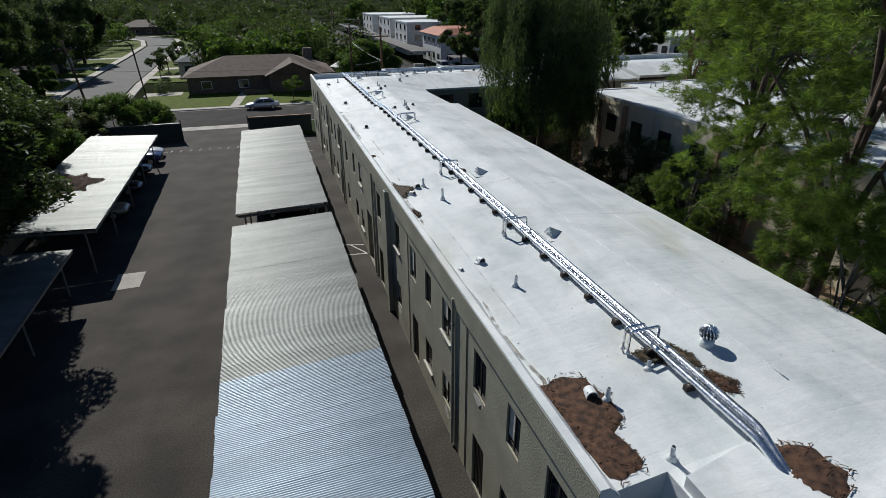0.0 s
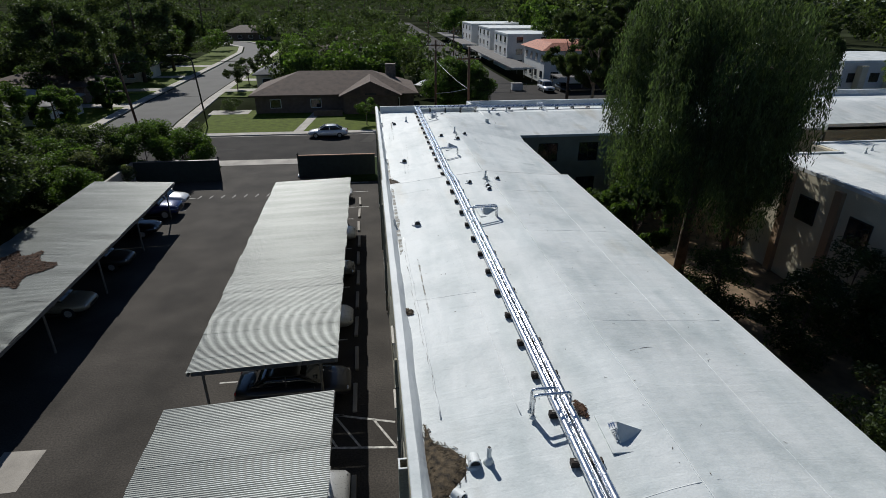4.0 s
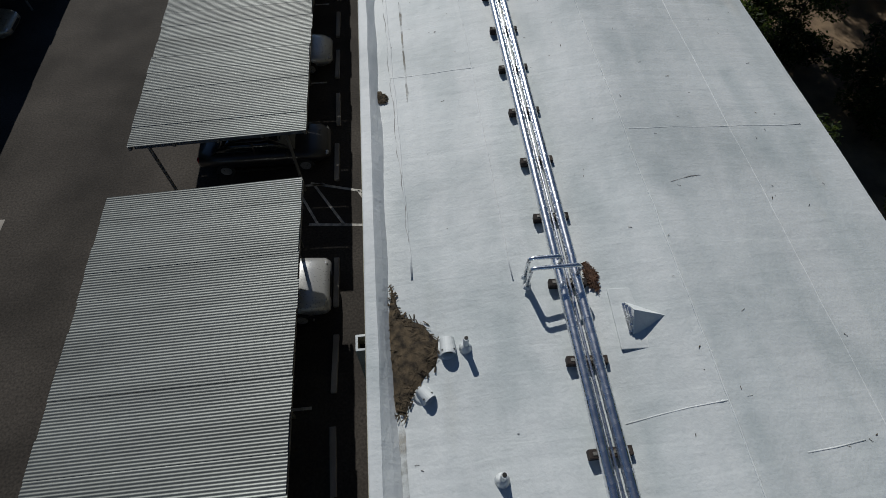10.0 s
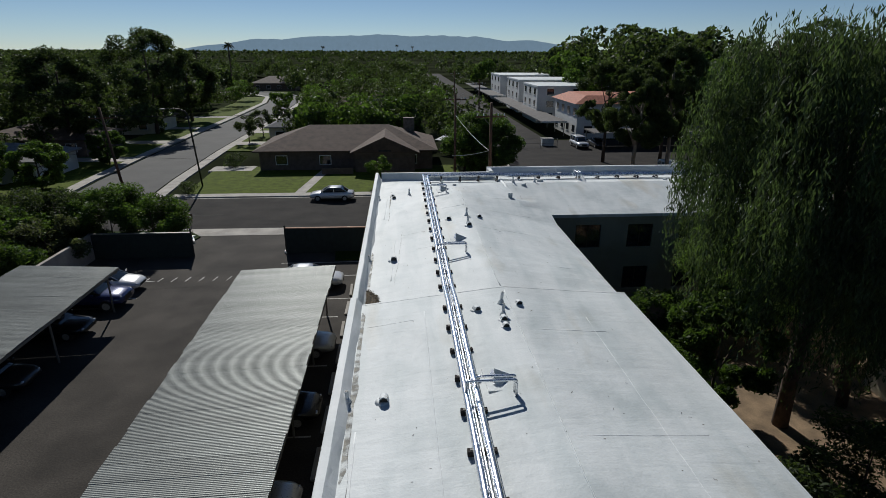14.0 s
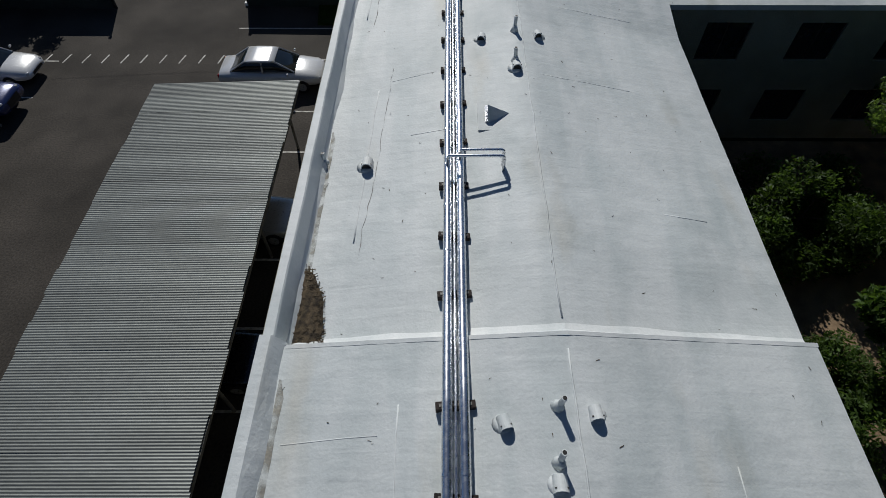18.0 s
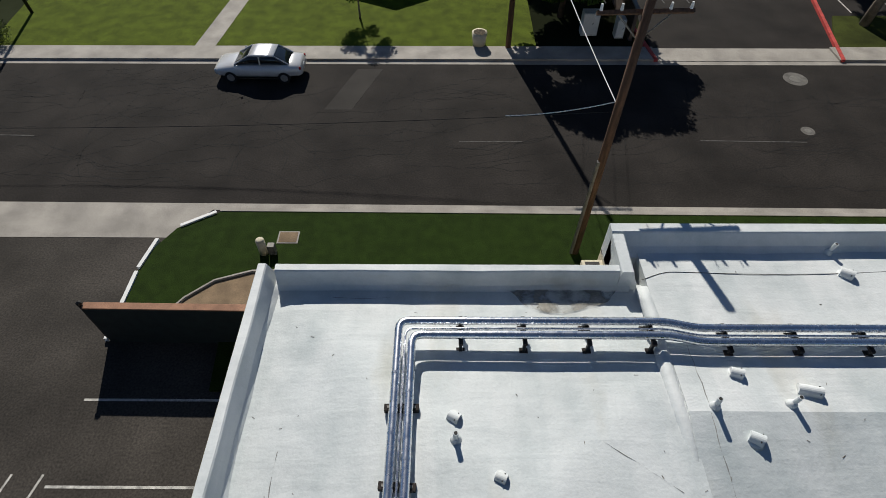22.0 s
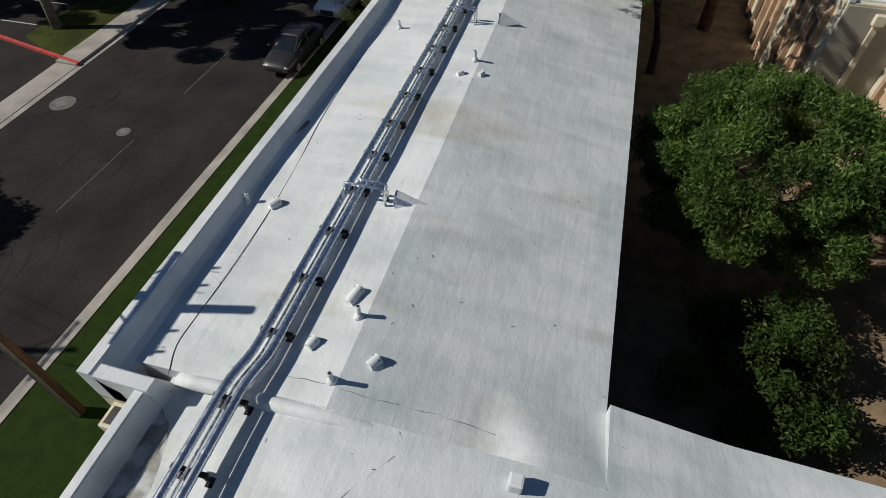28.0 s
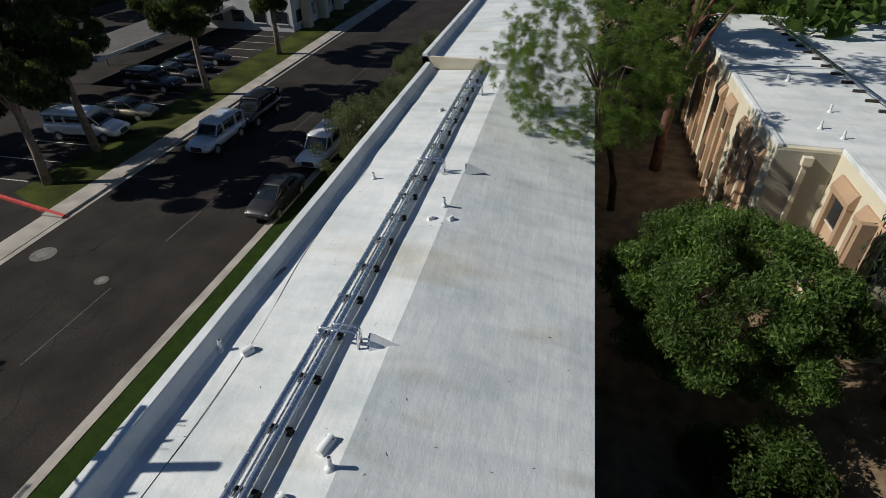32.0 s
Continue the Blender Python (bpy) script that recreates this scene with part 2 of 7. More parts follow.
WHITE = mat("white_paint", (0.78, 0.78, 0.76), 0.6, var=0.06, scale=2, fine=30, bump=0.1)
LINEPAINT = mat("worn_line_paint", (0.52, 0.50, 0.46), 0.8, var=0.3, scale=5, fine=40, bump=0.1)
FAINTPAINT = mat("nearly_gone_line_paint", (0.085, 0.080, 0.074), 0.9, var=0.35, scale=4, fine=30, bump=0.1)
DULLCONC = mat("dull_concrete", (0.15, 0.14, 0.125), 0.9, var=0.2, scale=2, fine=40, bump=0.2)
REDCURB = mat("red_curb_paint", (0.50, 0.055, 0.045), 0.7, var=0.2, scale=4, fine=40, bump=0.1)
GREENFENCE = mat("dark_green_screen", (0.020, 0.030, 0.028), 0.8, var=0.15, scale=3, fine=60, bump=0.2)
WALLCAP = mat("terracotta_cap", (0.33, 0.17, 0.10), 0.8, var=0.15, scale=3, fine=30, bump=0.2)
GLASS = mat("dark_glass", (0.02, 0.024, 0.03), 0.06, var=0.1, scale=1, fine=5, bump=0, gloss=0.8)
FRAMEM = mat("bronze_frame", (0.06, 0.05, 0.04), 0.5, metal=0.4, var=0.1, scale=5, fine=40, bump=0.05)
BLIND = mat("pale_blind", (0.55, 0.52, 0.46), 0.8, var=0.08, scale=4, fine=30, bump=0.1)
BARK = mat("bark", (0.085, 0.058, 0.042), 0.95, var=0.3, scale=3, fine=20, bump=0.8)
PALEBARK = mat("pale_bark", (0.20, 0.16, 0.12), 0.9, var=0.25, scale=3, fine=20, bump=0.6)
RUBBER = mat("rubber", (0.018, 0.018, 0.018), 0.8, var=0.1, scale=5, fine=40, bump=0.1)
LEAF_DARK = leaf_mat("leaf_dark", (0.046, 0.066, 0.026))
LEAF_MID = leaf_mat("leaf_mid", (0.062, 0.105, 0.024))
LEAF_BRIGHT = leaf_mat("leaf_bright", (0.105, 0.165, 0.042), 0.55)
LEAF_WILLOW = leaf_mat("leaf_willow", (0.050, 0.074, 0.035))
LEAF_PINE = leaf_mat("leaf_pine", (0.105, 0.155, 0.032))
LEAF_OLIVE = leaf_mat("leaf_olive", (0.085, 0.10, 0.055))


# ---- building helpers ----
def part(name, bm, material, parent=None, label="", smooth=False, kind=""):
    """Links a bmesh as one mesh object under a thing or a part."""
    me = bpy.data.meshes.new(name)
    bm.to_mesh(me)
    bm.free()
    if smooth:
        me.shade_smooth()
    return place(name, me, material, parent, label, kind)


def place(name, me, material, parent=None, label="", kind=""):
    if material and not me.materials:
        me.materials.append(material)
    ob = new(name, me)
    if parent:
        ob.parent = parent
    if label or kind:
        tagged(ob, label=label, kind=kind)
    return ob


def thing(name, label, category, group="", kind="", at=(0, 0, 0), turn=0.0):
    ob = new(name)
    ob.empty_display_size = 0.2
    ob.matrix_basis = pose(*at, 0, 0, turn)
    return tagged(ob, label, category, group, kind)


def raw(name, verts, faces):
    me = bpy.data.meshes.new(name)
    me.from_pydata([tuple(v) for v in verts], [], faces)
    me.update()
    return me


def box(bm, x0, x1, y0, y1, z0, z1, bevel=0.0):
    m = Matrix.Translation(((x0 + x1) / 2, (y0 + y1) / 2, (z0 + z1) / 2)) @ Matrix.Diagonal((abs(x1 - x0), abs(y1 - y0), abs(z1 - z0), 1))
    r = bmesh.ops.create_cube(bm, size=1, matrix=m)
    if bevel:
        es = list({e for v in r["verts"] for e in v.link_edges})
        bmesh.ops.bevel(bm, geom=es, offset=bevel, segments=2, affect="EDGES", profile=0.6)
    return bm


def bx(x0, x1, y0, y1, z0, z1, bevel=0.0):
    return box(bmesh.new(), x0, x1, y0, y1, z0, z1, bevel)


def rod(bm, a, b, r, seg=10, r2=None, cap=True):
    a, b = Vector(a), Vector(b)
    d = b - a
    m = Matrix.Translation((a + b) / 2) @ d.to_track_quat("Z", "Y").to_matrix().to_4x4()
    bmesh.ops.create_cone(bm, cap_ends=cap, segments=seg, radius1=r, radius2=r if r2 is None else r2, depth=d.length, matrix=m)
    return bm


def rd(a, b, r, seg=10, r2=None):
    return rod(bmesh.new(), a, b, r, seg, r2)


def ball(bm, c, r, sub=2, scale=(1, 1, 1)):
    bmesh.ops.create_icosphere(bm, subdivisions=sub, radius=r, matrix=Matrix.Translation(c) @ Matrix.Diagonal((*scale, 1)))
    return bm


def prism(pts, z0, z1):
    """A closed plan outline raised from z0 to z1."""
    bm = bmesh.new()
    lo = [bm.verts.new((x, y, z0)) for x, y in pts]
    hi = [bm.verts.new((x, y, z1)) for x, y in pts]
    bm.faces.new(hi)
    bm.faces.new(lo[::-1])
    for i in range(len(pts)):
        j = (i + 1) % len(pts)
        bm.faces.new((lo[i], lo[j], hi[j], hi[i]))
    bmesh.ops.recalc_face_normals(bm, faces=bm.faces)
    return bm


def tube(bm, pts, r, seg=8, r2=None):
    """A round pipe along a line of points, with mitred bends."""
    pts = [Vector(p) for p in pts]
    n = len(pts)
    rings = []
    up = Vector((0, 0, 1))
    for i, p in enumerate(pts):
        d = (pts[min(i + 1, n - 1)] - pts[max(i - 1, 0)]).normalized()
        side = d.cross(up) if abs(d.z) < 0.95 else d.cross(Vector((0, 1, 0)))
        side.normalize()
        over = side.cross(d)
        rr = r if r2 is None else r + (r2 - r) * i / (n - 1)
        rings.append([bm.verts.new(p + rr * (math.cos(2 * math.pi * k / seg) * side + math.sin(2 * math.pi * k / seg) * over)) for k in range(seg)])
    for a, b in zip(rings, rings[1:]):
        for k in range(seg):
            bm.faces.new((a[k], a[(k + 1) % seg], b[(k + 1) % seg], b[k]))
    bm.faces.new(rings[0][::-1])
    bm.faces.new(rings[-1])
    bmesh.ops.recalc_face_normals(bm, faces=bm.faces)
    return bm


def bend(pts, r=0.2, steps=4):
    """Rounds the corners of a line of points."""
    pts = [Vector(p) for p in pts]
    out = [pts[0]]
    for a, b, c in zip(pts, pts[1:], pts[2:]):
        u, v = (a - b), (c - b)
        k = min(r, u.length * 0.45, v.length * 0.45)
        p, q = b + u.normalized() * k, b + v.normalized() * k
        for s in range(steps + 1):
            t = s / steps
            out.append((1 - t) ** 2 * p + 2 * t * (1 - t) * b + t * t * q)
    return out + [pts[-1]]




# ---- ground, streets, yards ----
def slab(name, pts, z0, z1, material, label, category, kind="structure", street=True):
    return tagged(part(name, prism([st(*p) for p in pts] if street else pts, z0, z1), material), label, category, "", kind)


def rect(x0, x1, y0, y1):
    return [(x0, y0), (x1, y0), (x1, y1), (x0, y1)]


TURN = radians(-0.15)  # the street is slightly skew to the building


def st(x, y):
    dx, dy = x - 15, y - 83.8
    return 15 + dx * math.cos(TURN) - dy * math.sin(TURN), 84.95 + dx * math.sin(TURN) + dy * math.cos(TURN)


CN, CS = 89.25, 78.45  # edges of the carriageway
slab("ground", rect(-3500, 3500, -800, 5200), -0.6, -0.05, FARGROUND, "dry suburban ground reaching the horizon", "ground", street=False)
slab("parking_lot", [(-7.2, -30), (14.6, -30), (14.6, 77.6), (-7.2, 77.6)], -0.4, 0.0, ASPHALT, "dark worn asphalt parking lot", "parking lot", street=False)
slab("road", rect(-160, 190, CS - 1.0, CN), -0.4, 0.0, ROADM, "wide cracked asphalt street", "road")
slab("driveway_apron", [(-1.6, 76.4), (7.6, 76.4), (9.2, CS - 0.3), (-2.6, CS - 0.3)], -0.3, 0.012, CONC, "pale concrete driveway apron", "driveway")
def near(x, d):
    """The near kerb's line, and d metres north of it."""
    return x, 79.0 - 0.008 * (x - 15) + d


slab("gutter", [near(-8, 0.09), near(190, 0.09), near(190, 0.48), near(-8, 0.48)], -0.3, 0.008, CONC, "concrete gutter along the street", "gutter", street=False)
slab("north_gutter", rect(-9.0, 190, CN, CN + 0.35), -0.3, 0.008, CONC, "concrete gutter on the far side of the street", "gutter")
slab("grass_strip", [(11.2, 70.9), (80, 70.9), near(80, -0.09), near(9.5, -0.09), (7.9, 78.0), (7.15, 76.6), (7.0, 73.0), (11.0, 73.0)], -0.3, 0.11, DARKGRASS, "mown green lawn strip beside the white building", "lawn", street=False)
slab("curb", [near(9.4, -0.09), near(190, -0.09), near(190, 0.09), near(9.4, 0.09)], -0.3, 0.14, CONC, "concrete kerb beside the lawn strip", "curb", street=False)
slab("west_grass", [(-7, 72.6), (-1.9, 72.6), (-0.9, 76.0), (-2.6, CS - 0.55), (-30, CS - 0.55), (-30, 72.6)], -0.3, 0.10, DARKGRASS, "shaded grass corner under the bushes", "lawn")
slab("north_pavement", rect(-8.6, 30.6, CN + 0.35, CN + 1.7), -0.3, 0.13, CONC, "pale concrete pavement across the street", "pavement")
slab("east_pavement", rect(40.7, 190, CN + 0.35, CN + 1.7), -0.3, 0.13, CONC, "pale concrete pavement across the street", "pavement")
slab("east_apron", rect(30.6, 40.7, CN + 0.35, CN + 1.7), -0.3, 0.03, CONC, "pale concrete driveway crossing", "driveway")
slab("house_lawn", [(-7.6, CN + 1.7), (24.0, CN + 1.7), (24.0, 106), (-8.6, 106)], -0.3, 0.12, GRASS, "bright green front lawn", "lawn")
slab("house_driveway", [(-9.0, 103.2), (-3.4, 103.2), (-3.4, 106.4), (-9.0, 106.4)], -0.2, 0.13, CONC, "pale concrete driveway to the brown house", "driveway")
slab("garden_path", [(4.4, CN + 1.7), (5.6, CN + 1.7), (7.0, 104.0), (5.8, 104.0)], -0.2, 0.128, CONC, "narrow concrete path across the lawn", "path")
slab("east_lawn", [(41.0, CN + 1.7), (190, CN + 1.7), (190, 94.6), (42.5, 94.6)], -0.3, 0.12, VERGE, "green verge with trees", "lawn")
# Darker asphalt than the near lot: tree shade is put into its colour.
slab("east_parking_lot", rect(42.5, 150, 94.6, 128), -0.3, 0.0, ROADM, "asphalt parking lot behind the verge", "parking lot")
slab("alley", rect(30.6, 42.5, CN + 1.7, 420), -0.3, 0.0, ROADM, "long asphalt alley beside covered parking", "road")
slab("courtyard_ground", rect(24.7, 120, -30, 62.2), -0.3, -0.01, DIRT, "dry tan earth of the courtyard", "ground", street=False)


def strip(name, line, w0, w1, z0, z1, material, label, category):
    """A ribbon beside a centre line, from offset w0 to w1 on its right."""
    pts = [Vector((x, y, 0)) for x, y in line]
    a, b = [], []
    for i, p in enumerate(pts):
        d = (pts[min(i + 1, len(pts) - 1)] - pts[max(i - 1, 0)]).normalized()
        n = Vector((d.y, -d.x, 0))
        a.append(p + n * w0)
        b.append(p + n * w1)
    bm = bmesh.new()
    rows = [[bm.verts.new((q.x, q.y, z)) for q, z in ((u, z0), (u, z1), (v, z1), (v, z0))] for u, v in zip(a, b)]
    for r, s in zip(rows, rows[1:]):
        for k in range(4):
            bm.faces.new((r[k], r[(k + 1) % 4], s[(k + 1) % 4], s[k]))
    bm.faces.new(rows[0])
    bm.faces.new(rows[-1][::-1])
    bmesh.ops.recalc_face_normals(bm, faces=bm.faces)
    return tagged(part(name, bm, material), label, category, "", "structure")


SIDE = [(-15.3, 89.0), (-16.3, 100), (-17.2, 120), (-17.5, 145), (-18.0, 175), (-19.0, 205), (-23.0, 228), (-33.0, 244), (-50, 252)]
strip("side_street", SIDE, -4.3, 4.3, -0.3, 0.004, OLDROAD, "pale asphalt side street curving away", "road")
strip("side_pavement_east", SIDE, 4.7, 6.1, -0.3, 0.13, CONC, "pale concrete pavement of the side street", "pavement")
strip("side_pavement_west", SIDE, -6.1, -4.7, -0.3, 0.13, CONC, "pale concrete pavement of the side street", "pavement")
strip("side_lawn_east", SIDE[2:], 6.1, 14, -0.3, 0.11, GRASS, "green front lawns of the side street", "lawn")
strip("side_lawn_west", SIDE[:7], -14, -6.1, -0.3, 0.11, GRASS, "green front lawns of the side street", "lawn")
for a_ in (112, 128, 146, 166):
    slab("front_drive", rect(-34, -22.5, a_, a_ + 3.2), -0.2, 0.128, CONC, "pale concrete driveway", "driveway", street=False)
for a_ in (126, 140, 158):
    slab("front_drive", rect(-11.5, -2, a_, a_ + 3.2), -0.2, 0.128, CONC, "pale concrete driveway", "driveway", street=False)

# ---- markings, kerb stones and repairs ----
def flat(name, pts, z, material, label, category="road marking", street=False, thick=0.006):
    return tagged(part(name, prism([st(*p) for p in pts] if street else pts, z - 0.004, z + thick), material), label, category)


def line(x0, y0, x1, y1, w, z=0.0, material=None, label="worn white parking line", street=False):
    d = Vector((x1 - x0, y1 - y0, 0)).normalized()
    n = Vector((-d.y, d.x, 0)) * w / 2
    return flat("painted_line", [(x0 + n.x, y0 + n.y), (x0 - n.x, y0 - n.y), (x1 - n.x, y1 - n.y), (x1 + n.x, y1 + n.y)], z, material or LINEPAINT, label, street=street)


flat("concrete_pad", [(-0.1, 36.9), (1.35, 36.95), (1.4, 38.9), (-0.1, 38.95)], 0.0, CONC, "pale square concrete pad in the asphalt", "pad")
line(11.9, 37.66, 14.46, 37.38, 0.10), line(11.9, 39.5, 14.46, 38.75, 0.10), line(12.0, 39.45, 13.1, 37.55, 0.09), line(13.6, 39.0, 14.42, 37.45, 0.09), line(11.3, 39.55, 12.2, 37.65, 0.09)
for k in range(11):
    line(-2.4 + k * 0.94, 68.25, -2.55 + k * 0.94, 67.55, 0.07, label="short white dash across the drive")
for y_ in np.arange(39.4, 62, 2.75):
    line(6.9, y_, 12.4, y_, 0.09)
for y_ in (64.0, 67.9, 70.6):
    line(7.2, y_, 13.6, y_, 0.08)
for y_ in (64.9, 67.7):
    line(-6.5, y_, -0.9, y_, 0.08)
for y_ in np.arange(12.0, 36, 2.75):
    line(6.9, y_, 12.2, y_, 0.09)
for x_ in np.arange(44.0, 90, 2.75):
    line(x_, 95.2, x_ - 0.15, 100.0, 0.09, street=True)
stop = thing("wheel_stop", "pale concrete wheel stop on the asphalt", "wheel stop", "wheel stops", "", (12.85, 40.4, 0), 90)
part("bar", bx(-0.9, 0.9, -0.09, 0.09, 0.0, 0.12, 0.03), CONC, stop)
for y_ in list(np.arange(43.2, 66, 2.75)) + list(np.arange(10.5, 36, 2.75)):
    copy_thing(stop, pose(12.85 + random.uniform(-0.05, 0.05), y_, 0, 0, 0, 90 + random.uniform(-2, 2)))
kerbstone = thing("kerb_stone", "white painted kerb stone edging the lawn", "kerb", "kerb stones", "", (7.2, 76.65, 0), 81)
part("stone", bx(-0.75, 0.75, -0.08, 0.08, 0.0, 0.18, 0.025), WHITE, kerbstone)
for x_, y_, a_ in ((7.08, 75.0, 90), (8.65, 78.5, 32), (7.1, 73.5, 90), (-1.25, 76.4, 115), (-1.65, 74.6, 80), (-2.0, 77.6, 145), (-1.85, 73.2, 80)):
    copy_thing(kerbstone, pose(x_, y_, 0, 0, 0, a_))
flat("road_patch", [(12.7, 86.2), (14.1, 86.2), (15.4, 89.9), (14.0, 89.9)], 0.0, PATCHROAD, "pale rectangular asphalt repair", "road patch")
for x_, y_ in ((37.6, 89.0), (36.4, 84.55)):
    mh = thing("manhole", "round iron manhole cover in a pale concrete ring", "manhole", "manholes", "", (x_, y_, 0))
    r_ = 0.42 if x_ > 36.5 else 0.22
    part("ring", rd((0, 0, -0.05), (0, 0, 0.008), r_ * 1.5, 20), DULLCONC, mh)
    part("cover", rd((0, 0, 0), (0, 0, 0.016), r_ * 0.75, 20), STEEL, mh)
for x0_, y0_, x1_, y1_ in ((19.5, 83.7, 22.5, 83.7), (31, 83.8, 36, 83.7), (40, 83.6, 46, 83.5), (52, 83.5, 60, 83.3), (-6, 84.2, -1, 84.1), (64, 83.3, 74, 83.1)):
    line(x0_, y0_, x1_, y1_, 0.06, material=FAINTPAINT, label="faint worn centre line")
for pts_ in ([(40.75, CN + 0.3), (40.95, CN + 0.3), (42.6, 98.0), (42.4, 98.0)], [(30.4, CN + 0.3), (30.6, CN + 0.3), (29.7, 96), (29.5, 96)]):
    slab("red_curb", pts_, -0.1, 0.17, REDCURB, "red painted concrete kerb", "curb")
# cracks in the street: thin, wandering, tar dark
TAR = mat("tar_crack", (0.006, 0.0055, 0.005), 1.0, var=0.2, scale=3, fine=30, bump=0)
random.seed(12)
crack_bm = bmesh.new()
for c_ in range(330):
    x_, y_ = random.uniform(-12, 60), random.uniform(79.3, 88.6)
    a_ = random.choice((0, 1.57)) + random.uniform(-0.2, 0.2)
    base_ = a_
    w_ = random.uniform(0.008, 0.019)
    prev = None
    for s_ in range(random.randint(6, 18)):
        a_ = base_ + (a_ - base_) * 0.6 + random.uniform(-0.5, 0.5)
        x_, y_ = x_ + 0.42 * math.cos(a_), y_ + 0.42 * math.sin(a_)
        if not 78.9 < y_ < 88.9:
            break
        q_ = (crack_bm.verts.new((*st(x_ - w_ * math.sin(a_), y_ + w_ * math.cos(a_)), 0.005)), crack_bm.verts.new((*st(x_ + w_ * math.sin(a_), y_ - w_ * math.cos(a_)), 0.005)))
        if prev:
            crack_bm.faces.new((prev[0], prev[1], q_[1], q_[0]))
        prev = q_
part("road_cracks", crack_bm, TAR, label="thin dark cracks in the street", kind="stuff")["category"] = "crack"


# ---- the white-roofed apartment building ----
WX, EX, RIDGE = 14.52, 24.6, 20.0
Y0, YN, STEP = 11.85, 70.85, 49.2
EY0, EY1, ERIDGE, EWEST, EEAST = 62.33, 72.05, 67.35, 24.36, 51.2



def roof_s(x, y):
    return 6.56 + (0.62 * (x - 14.8) / (RIDGE - 14.8) if x < RIDGE else 0.62 - 0.42 * (x - RIDGE) / (EX - RIDGE))


def eave_n(y):
    """The east eave of the lower roof splays outwards as it falls to the inner corner."""
    return 24.62 + 0.045 * (y - STEP)


def roof_n(x, y):
    t = min(1.0, max(0.0, (y - 60.0) / 3.5))
    fall = (0.57 + 0.041 * (y - STEP)) * (1 - t) + 0.62 * t
    z = 6.22 + (0.80 * (x - 14.8) / (RIDGE - 14.8) if x < RIDGE else 0.80 - fall * (x - RIDGE) / (min(25.2, eave_n(y)) - RIDGE))
    return min(z, 6.24 + 0.15 * (70.55 - y))  # hipped towards the street parapet


def roof_e(x, y):
    return 6.45 + (0.28 * (71.8 - y) / (71.8 - ERIDGE) if y > ERIDGE else 0.28 - 0.83 * (ERIDGE - y) / (ERIDGE - EY0))


FIN = 23.5


def roof_eb(x, y):
    """The side wing's roof, easing into the long wing's near the inner corner."""
    t = min(1.0, max(0.0, (x - FIN) / 1.7))
    t = t * t * (3 - 2 * t)
    k = min(1.0, max(0.0, (y - 63.6) / 0.8))
    t = max(t, k)
    return roof_n(x, y) * (1 - t) + roof_e(x, y) * t + 0.012


def ripple(x, y):
    return 0.020 * noise.noise((x * 0.5, y * 0.5, 3)) + 0.007 * noise.noise((x * 1.9, y * 1.9, 9))


def roof_sheet(name, x0, x1, y0, y1, height, label, step=0.3, material=None, edge=None):
    """A softly uneven coated roof deck with a skirt down its edges; edge(y) may splay its east side."""
    nx, ny = max(2, round((x1 - x0) / step)), max(2, round((y1 - y0) / step))
    xs, ys = np.linspace(x0, x1, nx + 1), np.linspace(y0, y1, ny + 1)
    v = []
    for y in ys:
        wide = (edge(y) - x0) / (x1 - x0) if edge else 1.0
        for x in xs:
            q = x0 + (x - x0) * wide
            v.append((q, y, height(q, y) + ripple(q, y)))
    w = nx + 1
    f = [(j * w + i, j * w + i + 1, (j + 1) * w + i + 1, (j + 1) * w + i) for j in range(ny) for i in range(nx)]
    rim = [i for i in range(w)] + [j * w + nx for j in range(1, ny + 1)] + [ny * w + i for i in range(nx - 1, -1, -1)] + [j * w for j in range(ny - 1, 0, -1)]
    base = len(v)
    v += [(v[k][0], v[k][1], 5.72) for k in rim]
    for a in range(len(rim)):
        b = (a + 1) % len(rim)
        f.append((rim[b], rim[a], base + a, base + b))
    f.append(tuple(base + a for a in range(len(rim)))[::-1])
    me = raw(name, v, f)
    me.shade_smooth()
    bm = bmesh.new()
    bm.from_mesh(me)
    for e in bm.edges:
        if len(e.link_faces) == 2 and e.calc_face_angle(0) > 0.7:
            e.smooth = False
    bm.to_mesh(me)
    bm.free()
    return tagged(place(name, me, material or COAT), label, "roof", "", "structure")


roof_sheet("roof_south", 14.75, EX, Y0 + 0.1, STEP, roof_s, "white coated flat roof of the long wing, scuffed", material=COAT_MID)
roof_sheet("roof_south_end", 16.05, EX, 2.0, Y0 + 0.1, roof_s, "white coated flat roof end with a low hump")
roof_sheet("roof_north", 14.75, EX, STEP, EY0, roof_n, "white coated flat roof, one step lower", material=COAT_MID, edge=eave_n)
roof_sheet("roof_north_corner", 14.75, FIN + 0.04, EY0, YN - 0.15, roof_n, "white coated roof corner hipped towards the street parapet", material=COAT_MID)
roof_sheet("roof_east", FIN, EEAST, ERIDGE, EY1 - 0.15, roof_eb, "bright white coated roof slope of the side wing")
# Greyer coat: partly its own tone, partly the slope's shade put into colour.
roof_sheet("roof_east_greyer", FIN, EEAST, EY0, ERIDGE, roof_eb, "roof slope of the side wing, greyer coat with slope shade in its colour", material=COAT_MID)


